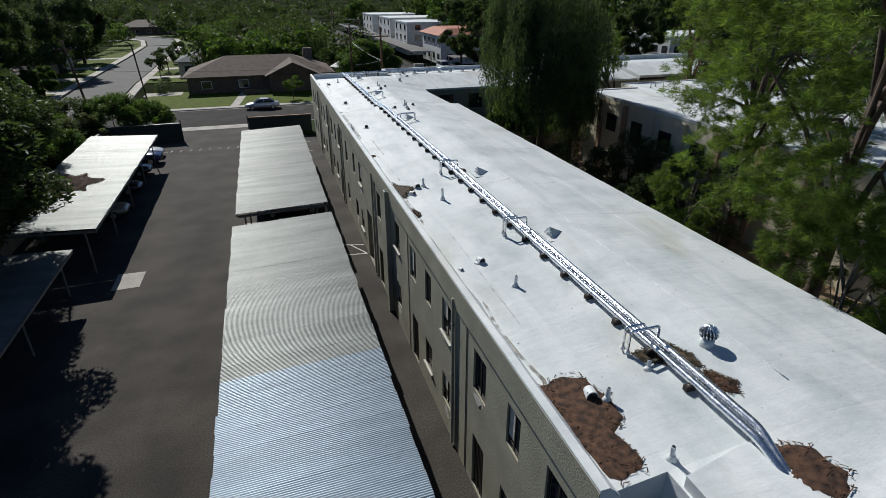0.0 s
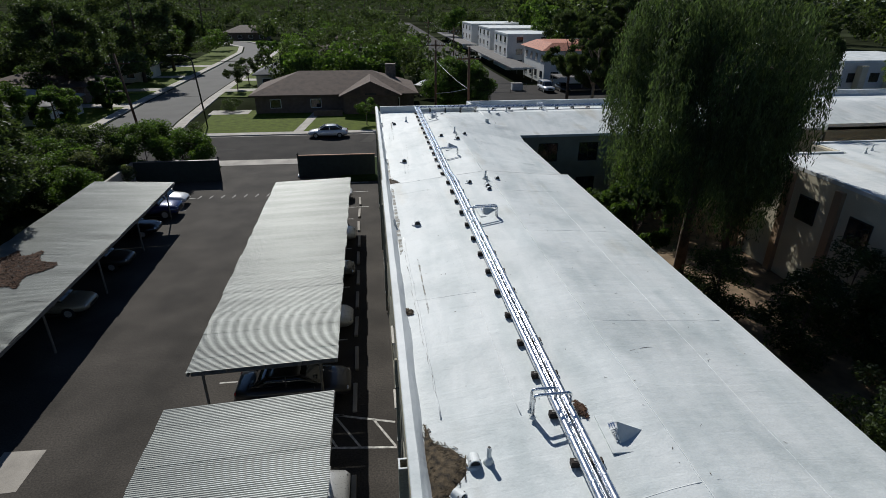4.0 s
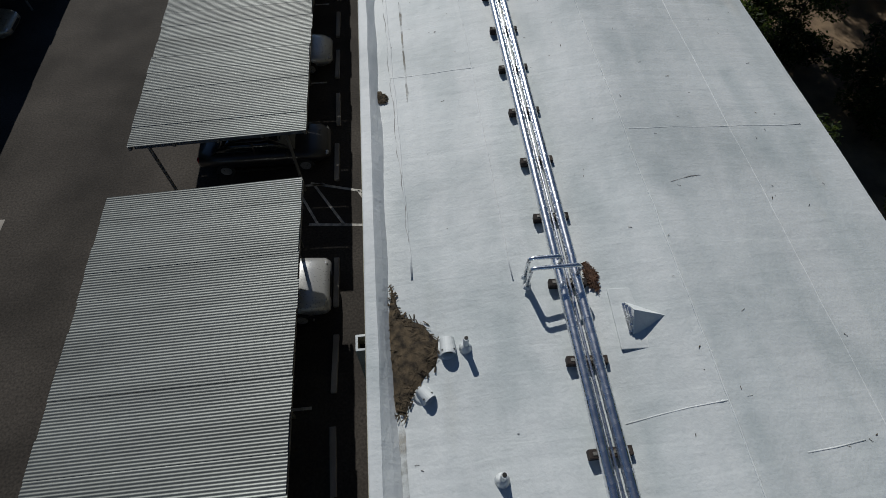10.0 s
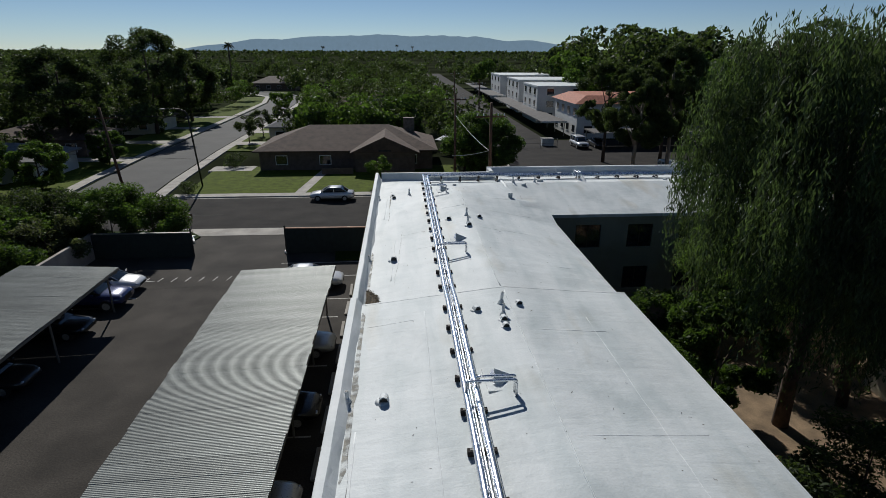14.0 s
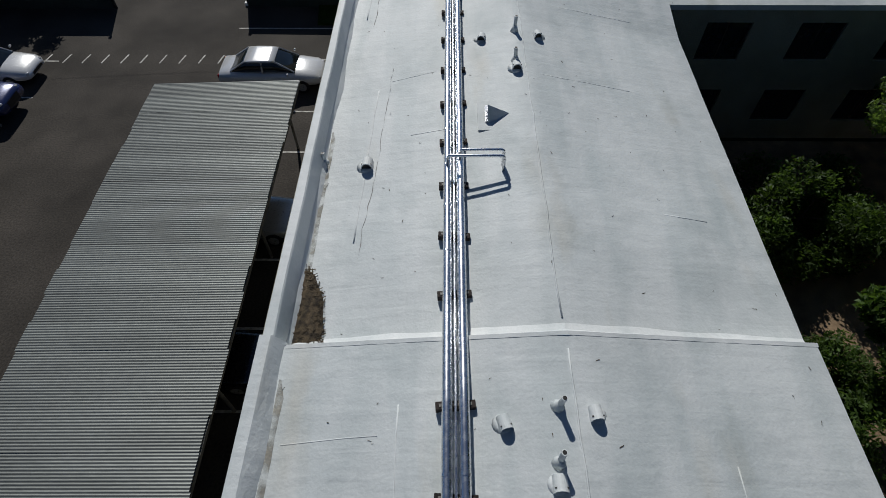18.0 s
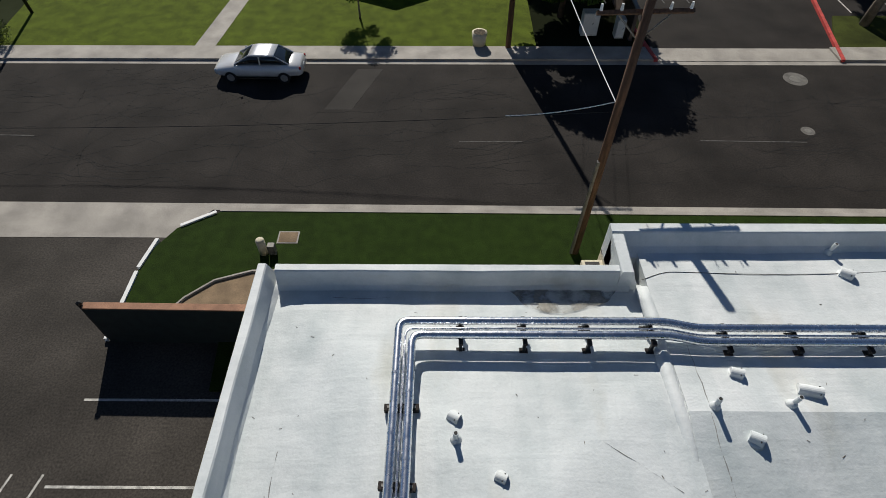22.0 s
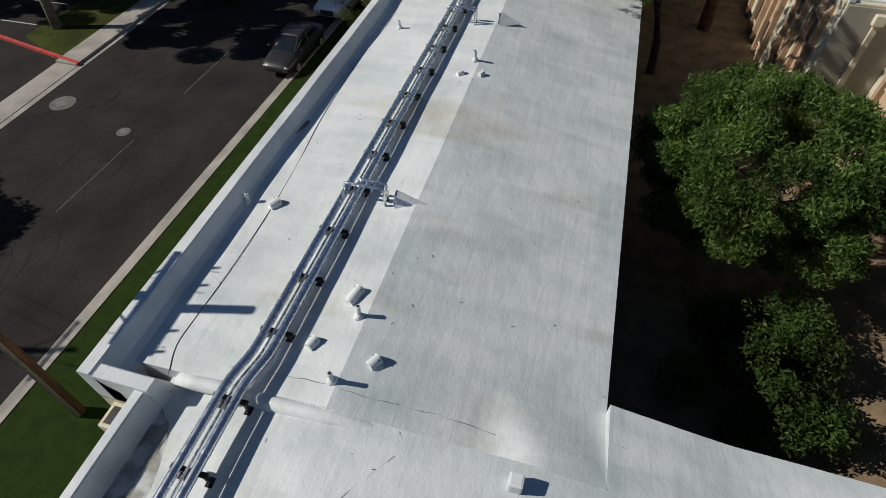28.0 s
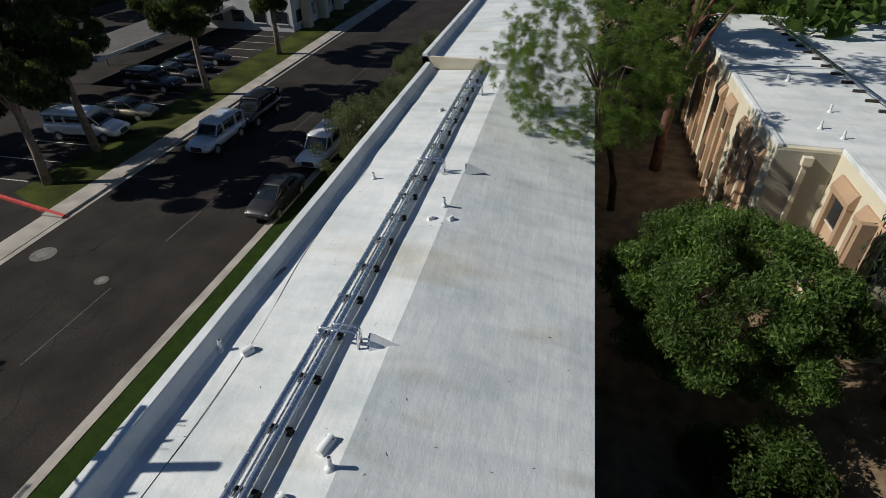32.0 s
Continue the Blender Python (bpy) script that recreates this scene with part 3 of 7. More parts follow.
def parapet(name, line, top, base, cap=0.34, cant=0.24, inward=(1, 0), label=""):
    """A coated parapet with a flat cap and a canted foot, slightly wavy. line: outer start and end."""
    (ax, ay), (bx_, by) = line
    length = math.hypot(bx_ - ax, by - ay)
    n = max(2, round(length / 0.5))
    ix, iy = inward
    v, f = [], []
    for i in range(n + 1):
        t = i / n
        x, y = ax + (bx_ - ax) * t, ay + (by - ay) * t
        w = 0.022 * noise.noise((x * 0.8, y * 0.8, 5))
        z = top + 0.012 * noise.noise((x * 0.9, y * 0.9, 7))
        foot = cant * (1 + 0.5 * noise.noise((x * 0.6, y * 0.6, 2)))
        prof = [(0, 5.9), (0, z - 0.02), (0.02, z), (cap - 0.03 + w, z), (cap + w, z - 0.03), (cap + foot * 0.45, base + 0.14), (cap + foot, base - 0.02), (cap + foot, 5.9)]
        v += [(x + ix * d, y + iy * d, q) for d, q in prof]
    k = 8
    for i in range(n):
        for j in range(k):
            f.append((i * k + j, i * k + (j + 1) % k, (i + 1) * k + (j + 1) % k, (i + 1) * k + j))
    f += [tuple(range(k))[::-1], tuple(n * k + j for j in range(k))]
    me = raw(name, v, f)
    bm = bmesh.new()
    bm.from_mesh(me)
    bmesh.ops.recalc_face_normals(bm, faces=bm.faces)
    bm.to_mesh(me)
    bm.free()
    return tagged(place(name, me, COAT), label, "parapet", "", "structure")


parapet("parapet_west_south", ((WX - 0.02, Y0), (WX - 0.02, STEP + 0.1)), 6.84, 6.56, cap=0.24, cant=0.22, label="white coated low parapet of the long wing")
parapet("parapet_west_north", ((WX + 0.03, STEP + 0.1), (WX + 0.03, YN)), 6.80, 6.22, cap=0.22, cant=0.24, label="white coated parapet with a wrinkled canted foot")
parapet("parapet_north", ((WX + 0.45, YN), (EWEST - 1.2, YN)), 6.80, 6.24, cap=0.22, cant=0.16, inward=(0, -1), label="white coated parapet with a water stain")
parapet("parapet_wing_return", ((EWEST - 1.5, YN - 0.3), (EWEST - 1.5, EY1 - 0.35)), 6.90, 6.45, cap=0.28, cant=0.15, label="short white coated parapet return")
parapet("parapet_east_wing", ((EWEST - 1.5, EY1), (EEAST, EY1)), 6.92, 6.45, cap=0.30, cant=0.35, inward=(0, -1), label="white coated parapet of the side wing")
def wall(name, axis, at, lo, hi, z0, z1, thick, openings, material, label, out=1):
    """An upright wall along x or y with openings cut through: openings are (start, end, sill, head)."""
    us = sorted({lo, hi, *[o[0] for o in openings], *[o[1] for o in openings]})
    zs = sorted({z0, z1, *[o[2] for o in openings], *[o[3] for o in openings]})
    bm = bmesh.new()
    for u0, u1 in zip(us, us[1:]):
        run = None
        for w0, w1 in zip(zs, zs[1:]):
            um, wm = (u0 + u1) / 2, (w0 + w1) / 2
            gap = any(o[0] < um < o[1] and o[2] < wm < o[3] for o in openings)
            if not gap:
                run = (run[0], w1) if run else (w0, w1)
            if (gap or w1 == zs[-1]) and run:
                a, b = (at, at + thick * out) if out > 0 else (at - thick, at)
                (box(bm, a, b, u0, u1, *run) if axis == "y" else box(bm, u0, u1, a, b, *run))
                run = None
    bmesh.ops.remove_doubles(bm, verts=bm.verts, dist=0.001)
    return tagged(part(name, bm, material), label, "wall", "", "structure")


# west front: narrow windows in two rows, doors with iron screens, one entry recess
UPPER = (13.3, 15.6, 18.0, 21.2, 23.5, 25.8, 28.7, 31.0, 33.0, 38.8, 41.3, 44.6, 48.6, 50.7, 53.0, 56.3, 58.5, 60.8, 64.2, 66.3, 68.6)
LOWER = (13.4, 15.7, 21.2, 23.5, 28.7, 31.0, 38.8, 40.9, 44.6, 50.7, 53.0, 58.5, 60.8, 66.3, 68.4)
DOORS = (17.95, 25.6, 32.9, 48.5, 56.0, 63.9)
WIN = [(y - 0.5 + 0.1 * (k % 3 == 1), y + 0.5 - 0.1 * (k % 3 == 1), 4.15 - 0.1 * (k % 3 == 2), 5.5) for k, y in enumerate(UPPER)]
WIN += [(y - 0.48, y + 0.48, 1.15, 2.35) for y in LOWER]
WIN += [(y - 0.48, y + 0.48, 0.12, 2.25) for y in DOORS]
ENTRY = (35.35, 37.0, 0.05, 3.2)
wall("wall_west", "y", WX + 0.02, Y0, YN, -0.3, 5.95, 0.22, WIN + [ENTRY], STUCCO, "olive grey rough stucco wall with two rows of windows")
wall("wall_north", "x", YN, WX + 0.24, EWEST - 1.5, -0.3, 5.95, 0.2, [(17, 18.3, 1.0, 2.2), (17, 18.3, 3.9, 5.2)], STUCCO, "olive grey rough stucco end wall", -1)
EWIN = [(a, a + 1.3, z, z + 1.4) for a in np.arange(13, 60, 3.1) for z in (0.9, 3.7)]
wall("wall_east", "y", EX, Y0 - 8.6, EY0 + 0.1, -0.3, 5.71, 0.22, EWIN, STUCCO, "shaded olive stucco wall on the courtyard", -1)
wall("wall_south_end", "x", Y0, WX + 0.24, 16.2, -0.3, 5.95, 0.2, [], STUCCO, "olive stucco end wall")
wall("wall_south_return", "y", 16.0, 2.0, Y0, -0.3, 5.95, 0.2, [], STUCCO, "olive stucco return wall")
wall("wall_south", "x", 2.0, 16.2, EX, -0.3, 5.95, 0.2, [], STUCCO, "olive stucco end wall")
SWIN = [(a, a + 1.6, z, z + 1.5) for a in np.arange(27, 46, 3.3) for z in (0.9, 3.7)]
wall("wall_wing_south", "x", EY0 + 0.12, EX, EEAST, -0.3, 5.71, 0.22, SWIN, STUCCO, "shaded olive stucco wall on the courtyard")
wall("wall_wing_north", "x", EY1, EWEST - 1.5, EEAST, -0.3, 5.95, 0.22, SWIN, CREAM, "tan stucco street wall", -1)
wall("wall_wing_west", "y", EWEST - 1.5, YN, EY1 - 0.2, -0.3, 5.95, 0.2, [], CREAM, "tan stucco return wall")
wall("wall_wing_east", "y", EEAST, EY0 + 0.34, EY1, -0.3, 5.71, 0.22, [], STUCCO, "olive stucco end wall", -1)


def window(axis, at, u0, u1, z0, z1, depth, label, sill=True, blind=0.0):
    """A sliding window set into its opening."""
    w = thing("window", label, "window", "apartment windows", "structure")
    t = 0.05

    def b(d0, d1, a0, a1, q0, q1):
        d0, d1 = sorted((at + d0 * depth, at + d1 * depth))
        return bx(d0, d1, a0, a1, q0, q1) if axis == "y" else bx(a0, a1, d0, d1, q0, q1)
    fr = bmesh.new()
    for a0, a1, q0, q1 in ((u0, u0 + t, z0, z1), (u1 - t, u1, z0, z1), (u0 + t, u1 - t, z0, z0 + t), (u0 + t, u1 - t, z1 - t, z1), ((u0 + u1) / 2 - 0.02, (u0 + u1) / 2 + 0.02, z0 + t, z1 - t)):
        d = sorted((at + 0.35 * depth, at + 0.6 * depth))
        box(fr, *d, a0, a1, q0, q1) if axis == "y" else box(fr, a0, a1, *d, q0, q1)
    part("window_frame", fr, FRAMEM, w)
    mid = (u0 + u1) / 2
    part("pane", b(0.44, 0.48, u0 + t, mid - 0.02, z0 + t, z1 - t), GLASS, w)
    part("pane", b(0.46, 0.50, mid + 0.02, u1 - t, z0 + t, z1 - t), GLASS, w)
    if blind:
        part("blind", b(0.40, 0.43, mid + 0.02, u1 - t, z1 - t - (z1 - z0 - 2 * t) * blind, z1 - t), BLIND, w)
    if sill:
        part("window_sill", b(-0.30, 0.33, u0 - 0.08, u1 + 0.08, z0 - 0.07, z0), BLIND, w)
    return w


for k, (a, b, c, d) in enumerate(WIN):
    if c > 0.5:
        window("y", WX, a, b, c, d, 0.22, "bronze framed sliding window in the olive stucco", k % 3 == 0, (0.0, 0.8, 0.0, 0.55)[k % 4])
    else:
        dr_ = thing("entry_door", "dark recessed entry door with an iron screen", "door", "entry doors", "structure")
        part("door_leaf", bx(WX + 0.12, WX + 0.17, a, b, c, d), DARKSTEEL, dr_)
        for q in np.linspace(a + 0.1, b - 0.1, 7):
            part("bar", bx(WX + 0.07, WX + 0.09, q - 0.012, q + 0.012, c, d), FRAMEM, dr_)
for k, (a, b, c, d) in enumerate(EWIN):
    window("y", EX, a, b, c, d, -0.22, "shaded courtyard window", False)
for k, (a, b, c, d) in enumerate(SWIN):
    window("x", EY0 + 0.12, a, b, c, d, 0.22, "shaded courtyard window", False)

# entry recess: side walls, back wall and a door in the shade
er = thing("entry_recess", "deep shaded entry recess with a dark door", "entry", "", "structure")
part("side_wall", bx(WX + 0.24, WX + 1.6, ENTRY[0] - 0.12, ENTRY[0], 0, 3.3), STUCCO, er)
part("side_wall", bx(WX + 0.24, WX + 1.6, ENTRY[1], ENTRY[1] + 0.12, 0, 3.3), STUCCO, er)
part("back_wall", bx(WX + 1.6, WX + 1.75, ENTRY[0] - 0.12, ENTRY[1] + 0.12, 0, 3.3), STUCCO, er)
part("soffit", bx(WX + 0.24, WX + 1.75, ENTRY[0] - 0.12, ENTRY[1] + 0.12, 3.2, 3.32), STUCCO, er)
part("door_leaf", bx(WX + 1.55, WX + 1.598, ENTRY[0] + 0.3, ENTRY[1] - 0.3, 0.05, 2.15), WALLCAP, er)
# chase box that stands proud of the front, open at the top
ch = thing("chase_box", "tall stucco duct chase standing proud of the wall", "duct", "", "structure")
for a, b, c, d in ((-0.22, -0.18, 30.05, 30.35), (-0.18, 0.0, 30.05, 30.09), (-0.18, 0.0, 30.31, 30.35)):
    part("side_panel", bx(WX + a, WX + b, c, d, 0, 6.55), STUCCO, ch)
    part("rim", bx(WX + a, WX + b, c, d, 6.551, 6.57), COAT, ch)
# dark plate down the shaft, standing in for the shade inside
part("shaft_shade_plate", bx(WX - 0.178, WX - 0.036, 30.092, 30.308, 6.2, 6.24), DARKSTEEL, ch)
for y in (12.1, 19.1, 26.6, 33.8, 46.6, 54.2, 61.9):
    tagged(part("expansion_joint", bx(WX - 0.004, WX + 0.012, y - 0.022, y + 0.022, 0.05, 5.94), DARKSTEEL), "dark vertical joint in the stucco", "joint", "wall joints", "structure")
# the stucco carries on up the outer face of the parapets
tagged(part("wall_west_upper", bx(WX - 0.034, WX - 0.0225, Y0, STEP + 0.1, 5.93, 6.765), STUCCO), "olive stucco face of the parapet", "wall", "", "structure")
tagged(part("wall_west_upper_north", bx(WX + 0.006, WX + 0.026, STEP + 0.1, YN, 5.955, 6.735), STUCCO), "olive stucco face of the parapet", "wall", "", "structure")
random.seed(14)
for k, y in enumerate(UPPER + LOWER):
    if random.random() < 0.45:
        z = 3.9 if k < len(UPPER) else 0.95
        n = 9
        pts = []
        for i in range(n):
            a = 2 * math.pi * i / n
            pts.append((y + 0.2 * random.uniform(-1, 1) + 0.30 * math.cos(a) * random.uniform(0.6, 1.2), z - 0.1 + 0.28 * math.sin(a) * random.uniform(0.5, 1.2)))
        bm = bmesh.new()
        a = [bm.verts.new((WX + 0.016, p, q)) for p, q in pts]
        b = [bm.verts.new((WX + 0.021, p, q)) for p, q in pts]
        bm.faces.new(a)
        bm.faces.new(b[::-1])
        for i in range(n):
            bm.faces.new((a[i], b[i], b[(i + 1) % n], a[(i + 1) % n]))
        bmesh.ops.recalc_face_normals(bm, faces=bm.faces)
        tagged(part("wall_patch", bm, BLIND), "pale tan plaster repair patch under a window", "patch", "wall patches", "structure")


# ---- carports ----
PITCH = 0.076


def sheet_mesh(width, length, slope, over=0.0):
    """One corrugated sheet: ridges run along x for `length`, `width` in y, falling by slope per metre."""
    n = round(width / PITCH) * 5
    v, f = [], []
    for i in range(n + 1):
        y = width * i / n
        z = 0.0098 * math.sin(2 * math.pi * y / PITCH)
        for s in range(4):
            x = length * s / 3
            v.append((x, y, z + slope * x))
    for i in range(n):
        for s in range(3):
            a = i * 4 + s
            f.append((a, a + 1, a + 5, a + 4))
    k = len(v)
    v += [(x, y, z - 0.004) for x, y, z in v]
    f += [tuple(q + k for q in reversed(fc)) for fc in f]
    me = raw("roof_sheet", v, f)
    me.shade_smooth()
    return me


def carport(x0, x1, y0, y1, zl, zr, label, new_from=None, group="carports"):
    c = thing("carport", label, "carport", group, "", ((x0 + x1) / 2, y0, 0))
    w = PITCH * 11
    n = int((y1 - y0) / w)
    w_real = (y1 - y0) / n
    slope = (zr - zl) / (x1 - x0)
    me = sheet_mesh(PITCH * 11, x1 - x0, slope)
    for m_ in (GALV,):
        me.materials.append(m_)
    me2 = me.copy()
    me2.materials.clear()
    me2.materials.append(GALVBLUE)
    ox, oy = (x0 + x1) / 2, y0
    for i in range(n):
        ys = y0 + i * w_real
        o = new("roof_sheet", me2 if (new_from and ys < new_from) else me)
        o.parent = c
        o.matrix_basis = pose(x0 - ox + random.uniform(-0.035, 0.035), ys - oy + random.uniform(-0.012, 0.012), zl + 0.012 + 0.0015 * (i % 2) + random.uniform(-0.002, 0.002) * (1 if random.random() < 0.8 else 2.5)) @ Matrix.Diagonal((1, w_real / (PITCH * 11), 1, 1))
    zat = lambda x: zl + slope * (x - x0)
    for x in (x0 + 0.05, x0 + 1.4, (x0 + x1) / 2, x1 - 1.4, x1 - 0.05):
        z = zat(x) - 0.02
        part("purlin", bx(x - 0.04 - ox, x + 0.04 - ox, 0.02, y1 - y0 - 0.02, z - 0.16, z - 0.024), STEEL, c)
    nb = max(2, round((y1 - y0) / 5.4))
    for i in range(nb + 1):
        y = 0.25 + (y1 - y0 - 0.5) * i / nb
        bm = bmesh.new()
        v = [(x0 + 0.1 - ox, zat(x0 + 0.1) - 0.18), (x1 - 0.1 - ox, zat(x1 - 0.1) - 0.18)]
        tube(bm, [(v[0][0], y, v[0][1] - 0.09), (v[1][0], y, v[1][1] - 0.09)], 0.09, 4)
        part("beam", bm, STEEL, c)
        for x in (x0 + 0.5, x1 - 0.7):
            part("post", rd((x - ox, y, -0.1), (x - ox, y, zat(x) - 0.2), 0.055, 8), STEEL, c)
    return c


random.seed(7)
carport(6.80, 12.42, 8.0, 36.98, 2.98, 3.24, "long corrugated metal carport, grey with newer bluish sheets", 22.0)
carport(6.90, 12.41, 38.93, 61.9, 2.98, 3.17, "long corrugated grey metal carport over parked cars")
carport(-6.25, -0.68, 39.4, 63.2, 3.1, 2.85, "corrugated metal carport with leaf litter on its roof")
carport(-6.9, -1.4, 8.0, 37.2, 2.75, 2.6, "shaded corrugated metal carport")


def carport_litter(x0, x1, y0, y1):
    """Fallen needles lying deep in the flutes of the carport roof."""
    rg = np.random.default_rng(8)
    n = 7000
    a, q = rg.random(n) * 6.283, np.sqrt(rg.random(n))
    cx, cy = (x0 + x1) / 2, (y0 + y1) / 2
    x = cx + (x1 - x0) / 2 * q * np.cos(a) * (1 + 0.25 * np.sin(5 * a))
    y = cy + (y1 - y0) / 2 * q * np.sin(a) * (1 + 0.2 * np.sin(7 * a))
    z = 3.1 + (2.85 - 3.1) * (x + 6.25) / 5.57 + 0.04 + 0.03 * rg.random(n)
    t = rg.random(n) * 6.283
    u = np.stack([np.cos(t), np.sin(t), 0.25 * rg.normal(size=n)], 1) * (0.05 + 0.05 * rg.random(n))[:, None]
    w = np.stack([-np.sin(t), np.cos(t), np.zeros(n)], 1) * 0.03
    c = np.stack([x, y, z], 1)
    v = np.stack([c - u - w, c + u - w, c + u + w, c - u + w], 1).reshape(-1, 3)
    me = raw("carport_litter", v, [(4 * i, 4 * i + 1, 4 * i + 2, 4 * i + 3) for i in range(n)])
    return tagged(place("carport_litter", me, RUST), "brown needle litter spread on the carport roof", "leaf litter", "leaf litter", "stuff")


carport_litter(-6.1, -2.6, 46.2, 50.6)


# ---- insulated pipes on the roof ----
PX = (17.92, 18.20)  # the two jacketed pipes of the long wing
PY = (69.20, 68.87)  # the two jacketed pipes of the side wing


def run(name, pts, r, parent, seam=1.2, label=""):
    p = part(name, tube(bmesh.new(), bend(pts, 0.22), r, 14), ALU, parent, label, smooth=True)
    # jacket seams as thin raised bands
    for a, b in zip(pts, pts[1:]):
        a, b = Vector(a), Vector(b)
        d = (b - a)
        if d.length < 1.5:
            continue
        n = int(d.length / seam)
        for i in range(1, n):
            c = a + d * (i / n)
            u = d.normalized() * 0.022
            part("band", rd(c - u, c + u, r + 0.005, 14), ALU, p)
    return p


pipes = thing("roof_pipes", "shiny aluminium jacketed pipes along the roof", "pipe")
zs, zn, ze = roof_s(18.06, 40) + 0.215, roof_n(18.06, 55) + 0.25, roof_e(30, 69.1) + 0.30


def way(i, dz=0.0, mid=False):
    x, y = (sum(PX) / 2, sum(PY) / 2) if mid else (PX[i], PY[i])
    e = (-0.28 if i else -0.06) if not mid else -0.17
    return [(x + 0.45, 8.0, zs - 0.3 + dz), (x + 0.06 + e, 10.95, zs - 0.28 + dz), (x, 11.75 + 0.25 * i, zs + dz), (x, 48.0, zs + dz), (x, 49.9, zn + dz), (x, y, zn + dz),
            (23.45, y, zn + dz), (24.1, y - 0.12, ze + dz), (EEAST + 1.5, y - 0.12, ze + dz)]


run("jacketed_pipe", way(0), 0.088, pipes)
run("jacketed_pipe", way(1), 0.088, pipes)
xm, ym = sum(PX) / 2, sum(PY) / 2
part("conduit", tube(bmesh.new(), bend(way(0, -0.03, True), 0.2), 0.028, 8), ALU, pipes, smooth=True)

block = thing("pipe_support", "dark timber block strapped under the roof pipes", "pipe support", "pipe supports", "", (0, 0, 0))
part("timber", bx(-0.33, 0.33, -0.07, 0.07, 0.0, 0.14, 0.012), BLOCKWOOD, block)
part("strap", bx(-0.27, 0.27, -0.025, 0.025, 0.141, 0.152), STEEL, block)
first = True
spots = [(xm, y, roof_s(xm, y), random.uniform(-4, 4)) for y in np.arange(13.6, 48.6, 1.43)]
spots += [(xm, y, roof_n(xm, y), random.uniform(-4, 4)) for y in np.arange(50.2, 68.3, 1.43)]
stands = [(x, ym, zn - 0.088, roof_n(x, ym)) for x in np.arange(19.2, 23.3, 1.32)]
stands += [(x, ym - 0.12, ze - 0.088, roof_e(x, ym)) for x in np.arange(24.7, 50.8, 1.43)]
for x, y, top, foot in stands:
    sd_ = thing("pipe_stand", "dark steel stand carrying the roof pipes clear of the deck", "pipe support", "pipe stands", "", (x, y, foot))
    part("crossbar", bx(-0.045, 0.045, -0.34, 0.34, top - foot - 0.07, top - foot, 0.008), BLOCKWOOD, sd_)
    for q in (-0.27, 0.27):
        part("leg", bx(-0.03, 0.03, q - 0.03, q + 0.03, 0.02, top - foot - 0.071), DARKSTEEL, sd_)
        part("foot_block", bx(-0.09, 0.09, q - 0.07, q + 0.07, -0.01, 0.05, 0.008), BLOCKWOOD, sd_)
for x, y, z, a in spots:
    m_ = pose(x, y, z - 0.005, 0, 0, a)
    if first:
        block.matrix_basis = m_
        first = False
    else:
        copy_thing(block, m_)


def dropper(x, y, z, side, reach, along="y"):
    """A pair of small branch pipes that rise off the run, cross over and go down into the roof."""
    d = thing("branch_pipes", "pair of thin jacketed branch pipes turning down into the roof", "pipe", "branch pipes", "", (x, y, z), 0 if along == "y" else -90)
    for k, o in enumerate((-0.1, 0.1)):
        s = -0.14 * side if k == 0 else 0.14 * side
        pts = [(s, o, 0.2), (s, o, 0.62), (side * reach, o, 0.62), (side * reach, o, -0.05)]
        part("branch", tube(bmesh.new(), bend(pts, 0.09), 0.036, 10), ALU, d, smooth=True)
        part("collar", rd((side * reach, o, 0.0), (side * reach, o, 0.06), 0.075, 10, 0.045), COAT, d)
    return d


for y_, s_ in ((15.33, -1), (22.98, -1), (30.9, -1), (42.75, 1), (53.56, 1), (64.5, 1)):
    h_ = roof_s if y_ < STEP else roof_n
    x_ = xm
    dropper(x_, y_, h_(x_, y_), s_, 0.70 if s_ < 0 else 1.12)
for x_ in (28.8, 38.2, 47.0):
    dropper(x_, ym - 0.12, roof_e(x_, ym), 1, 0.85, "x")


# ---- things on the roof ----
def roof_at(x, y):
    if x > FIN and y > EY0:
        return roof_eb(x, y)
    return roof_s(x, y) if y < STEP else roof_n(x, y)


def deck(x, y):
    """The uneven deck itself, bumps and all."""
    return roof_at(x, y) + ripple(x, y)


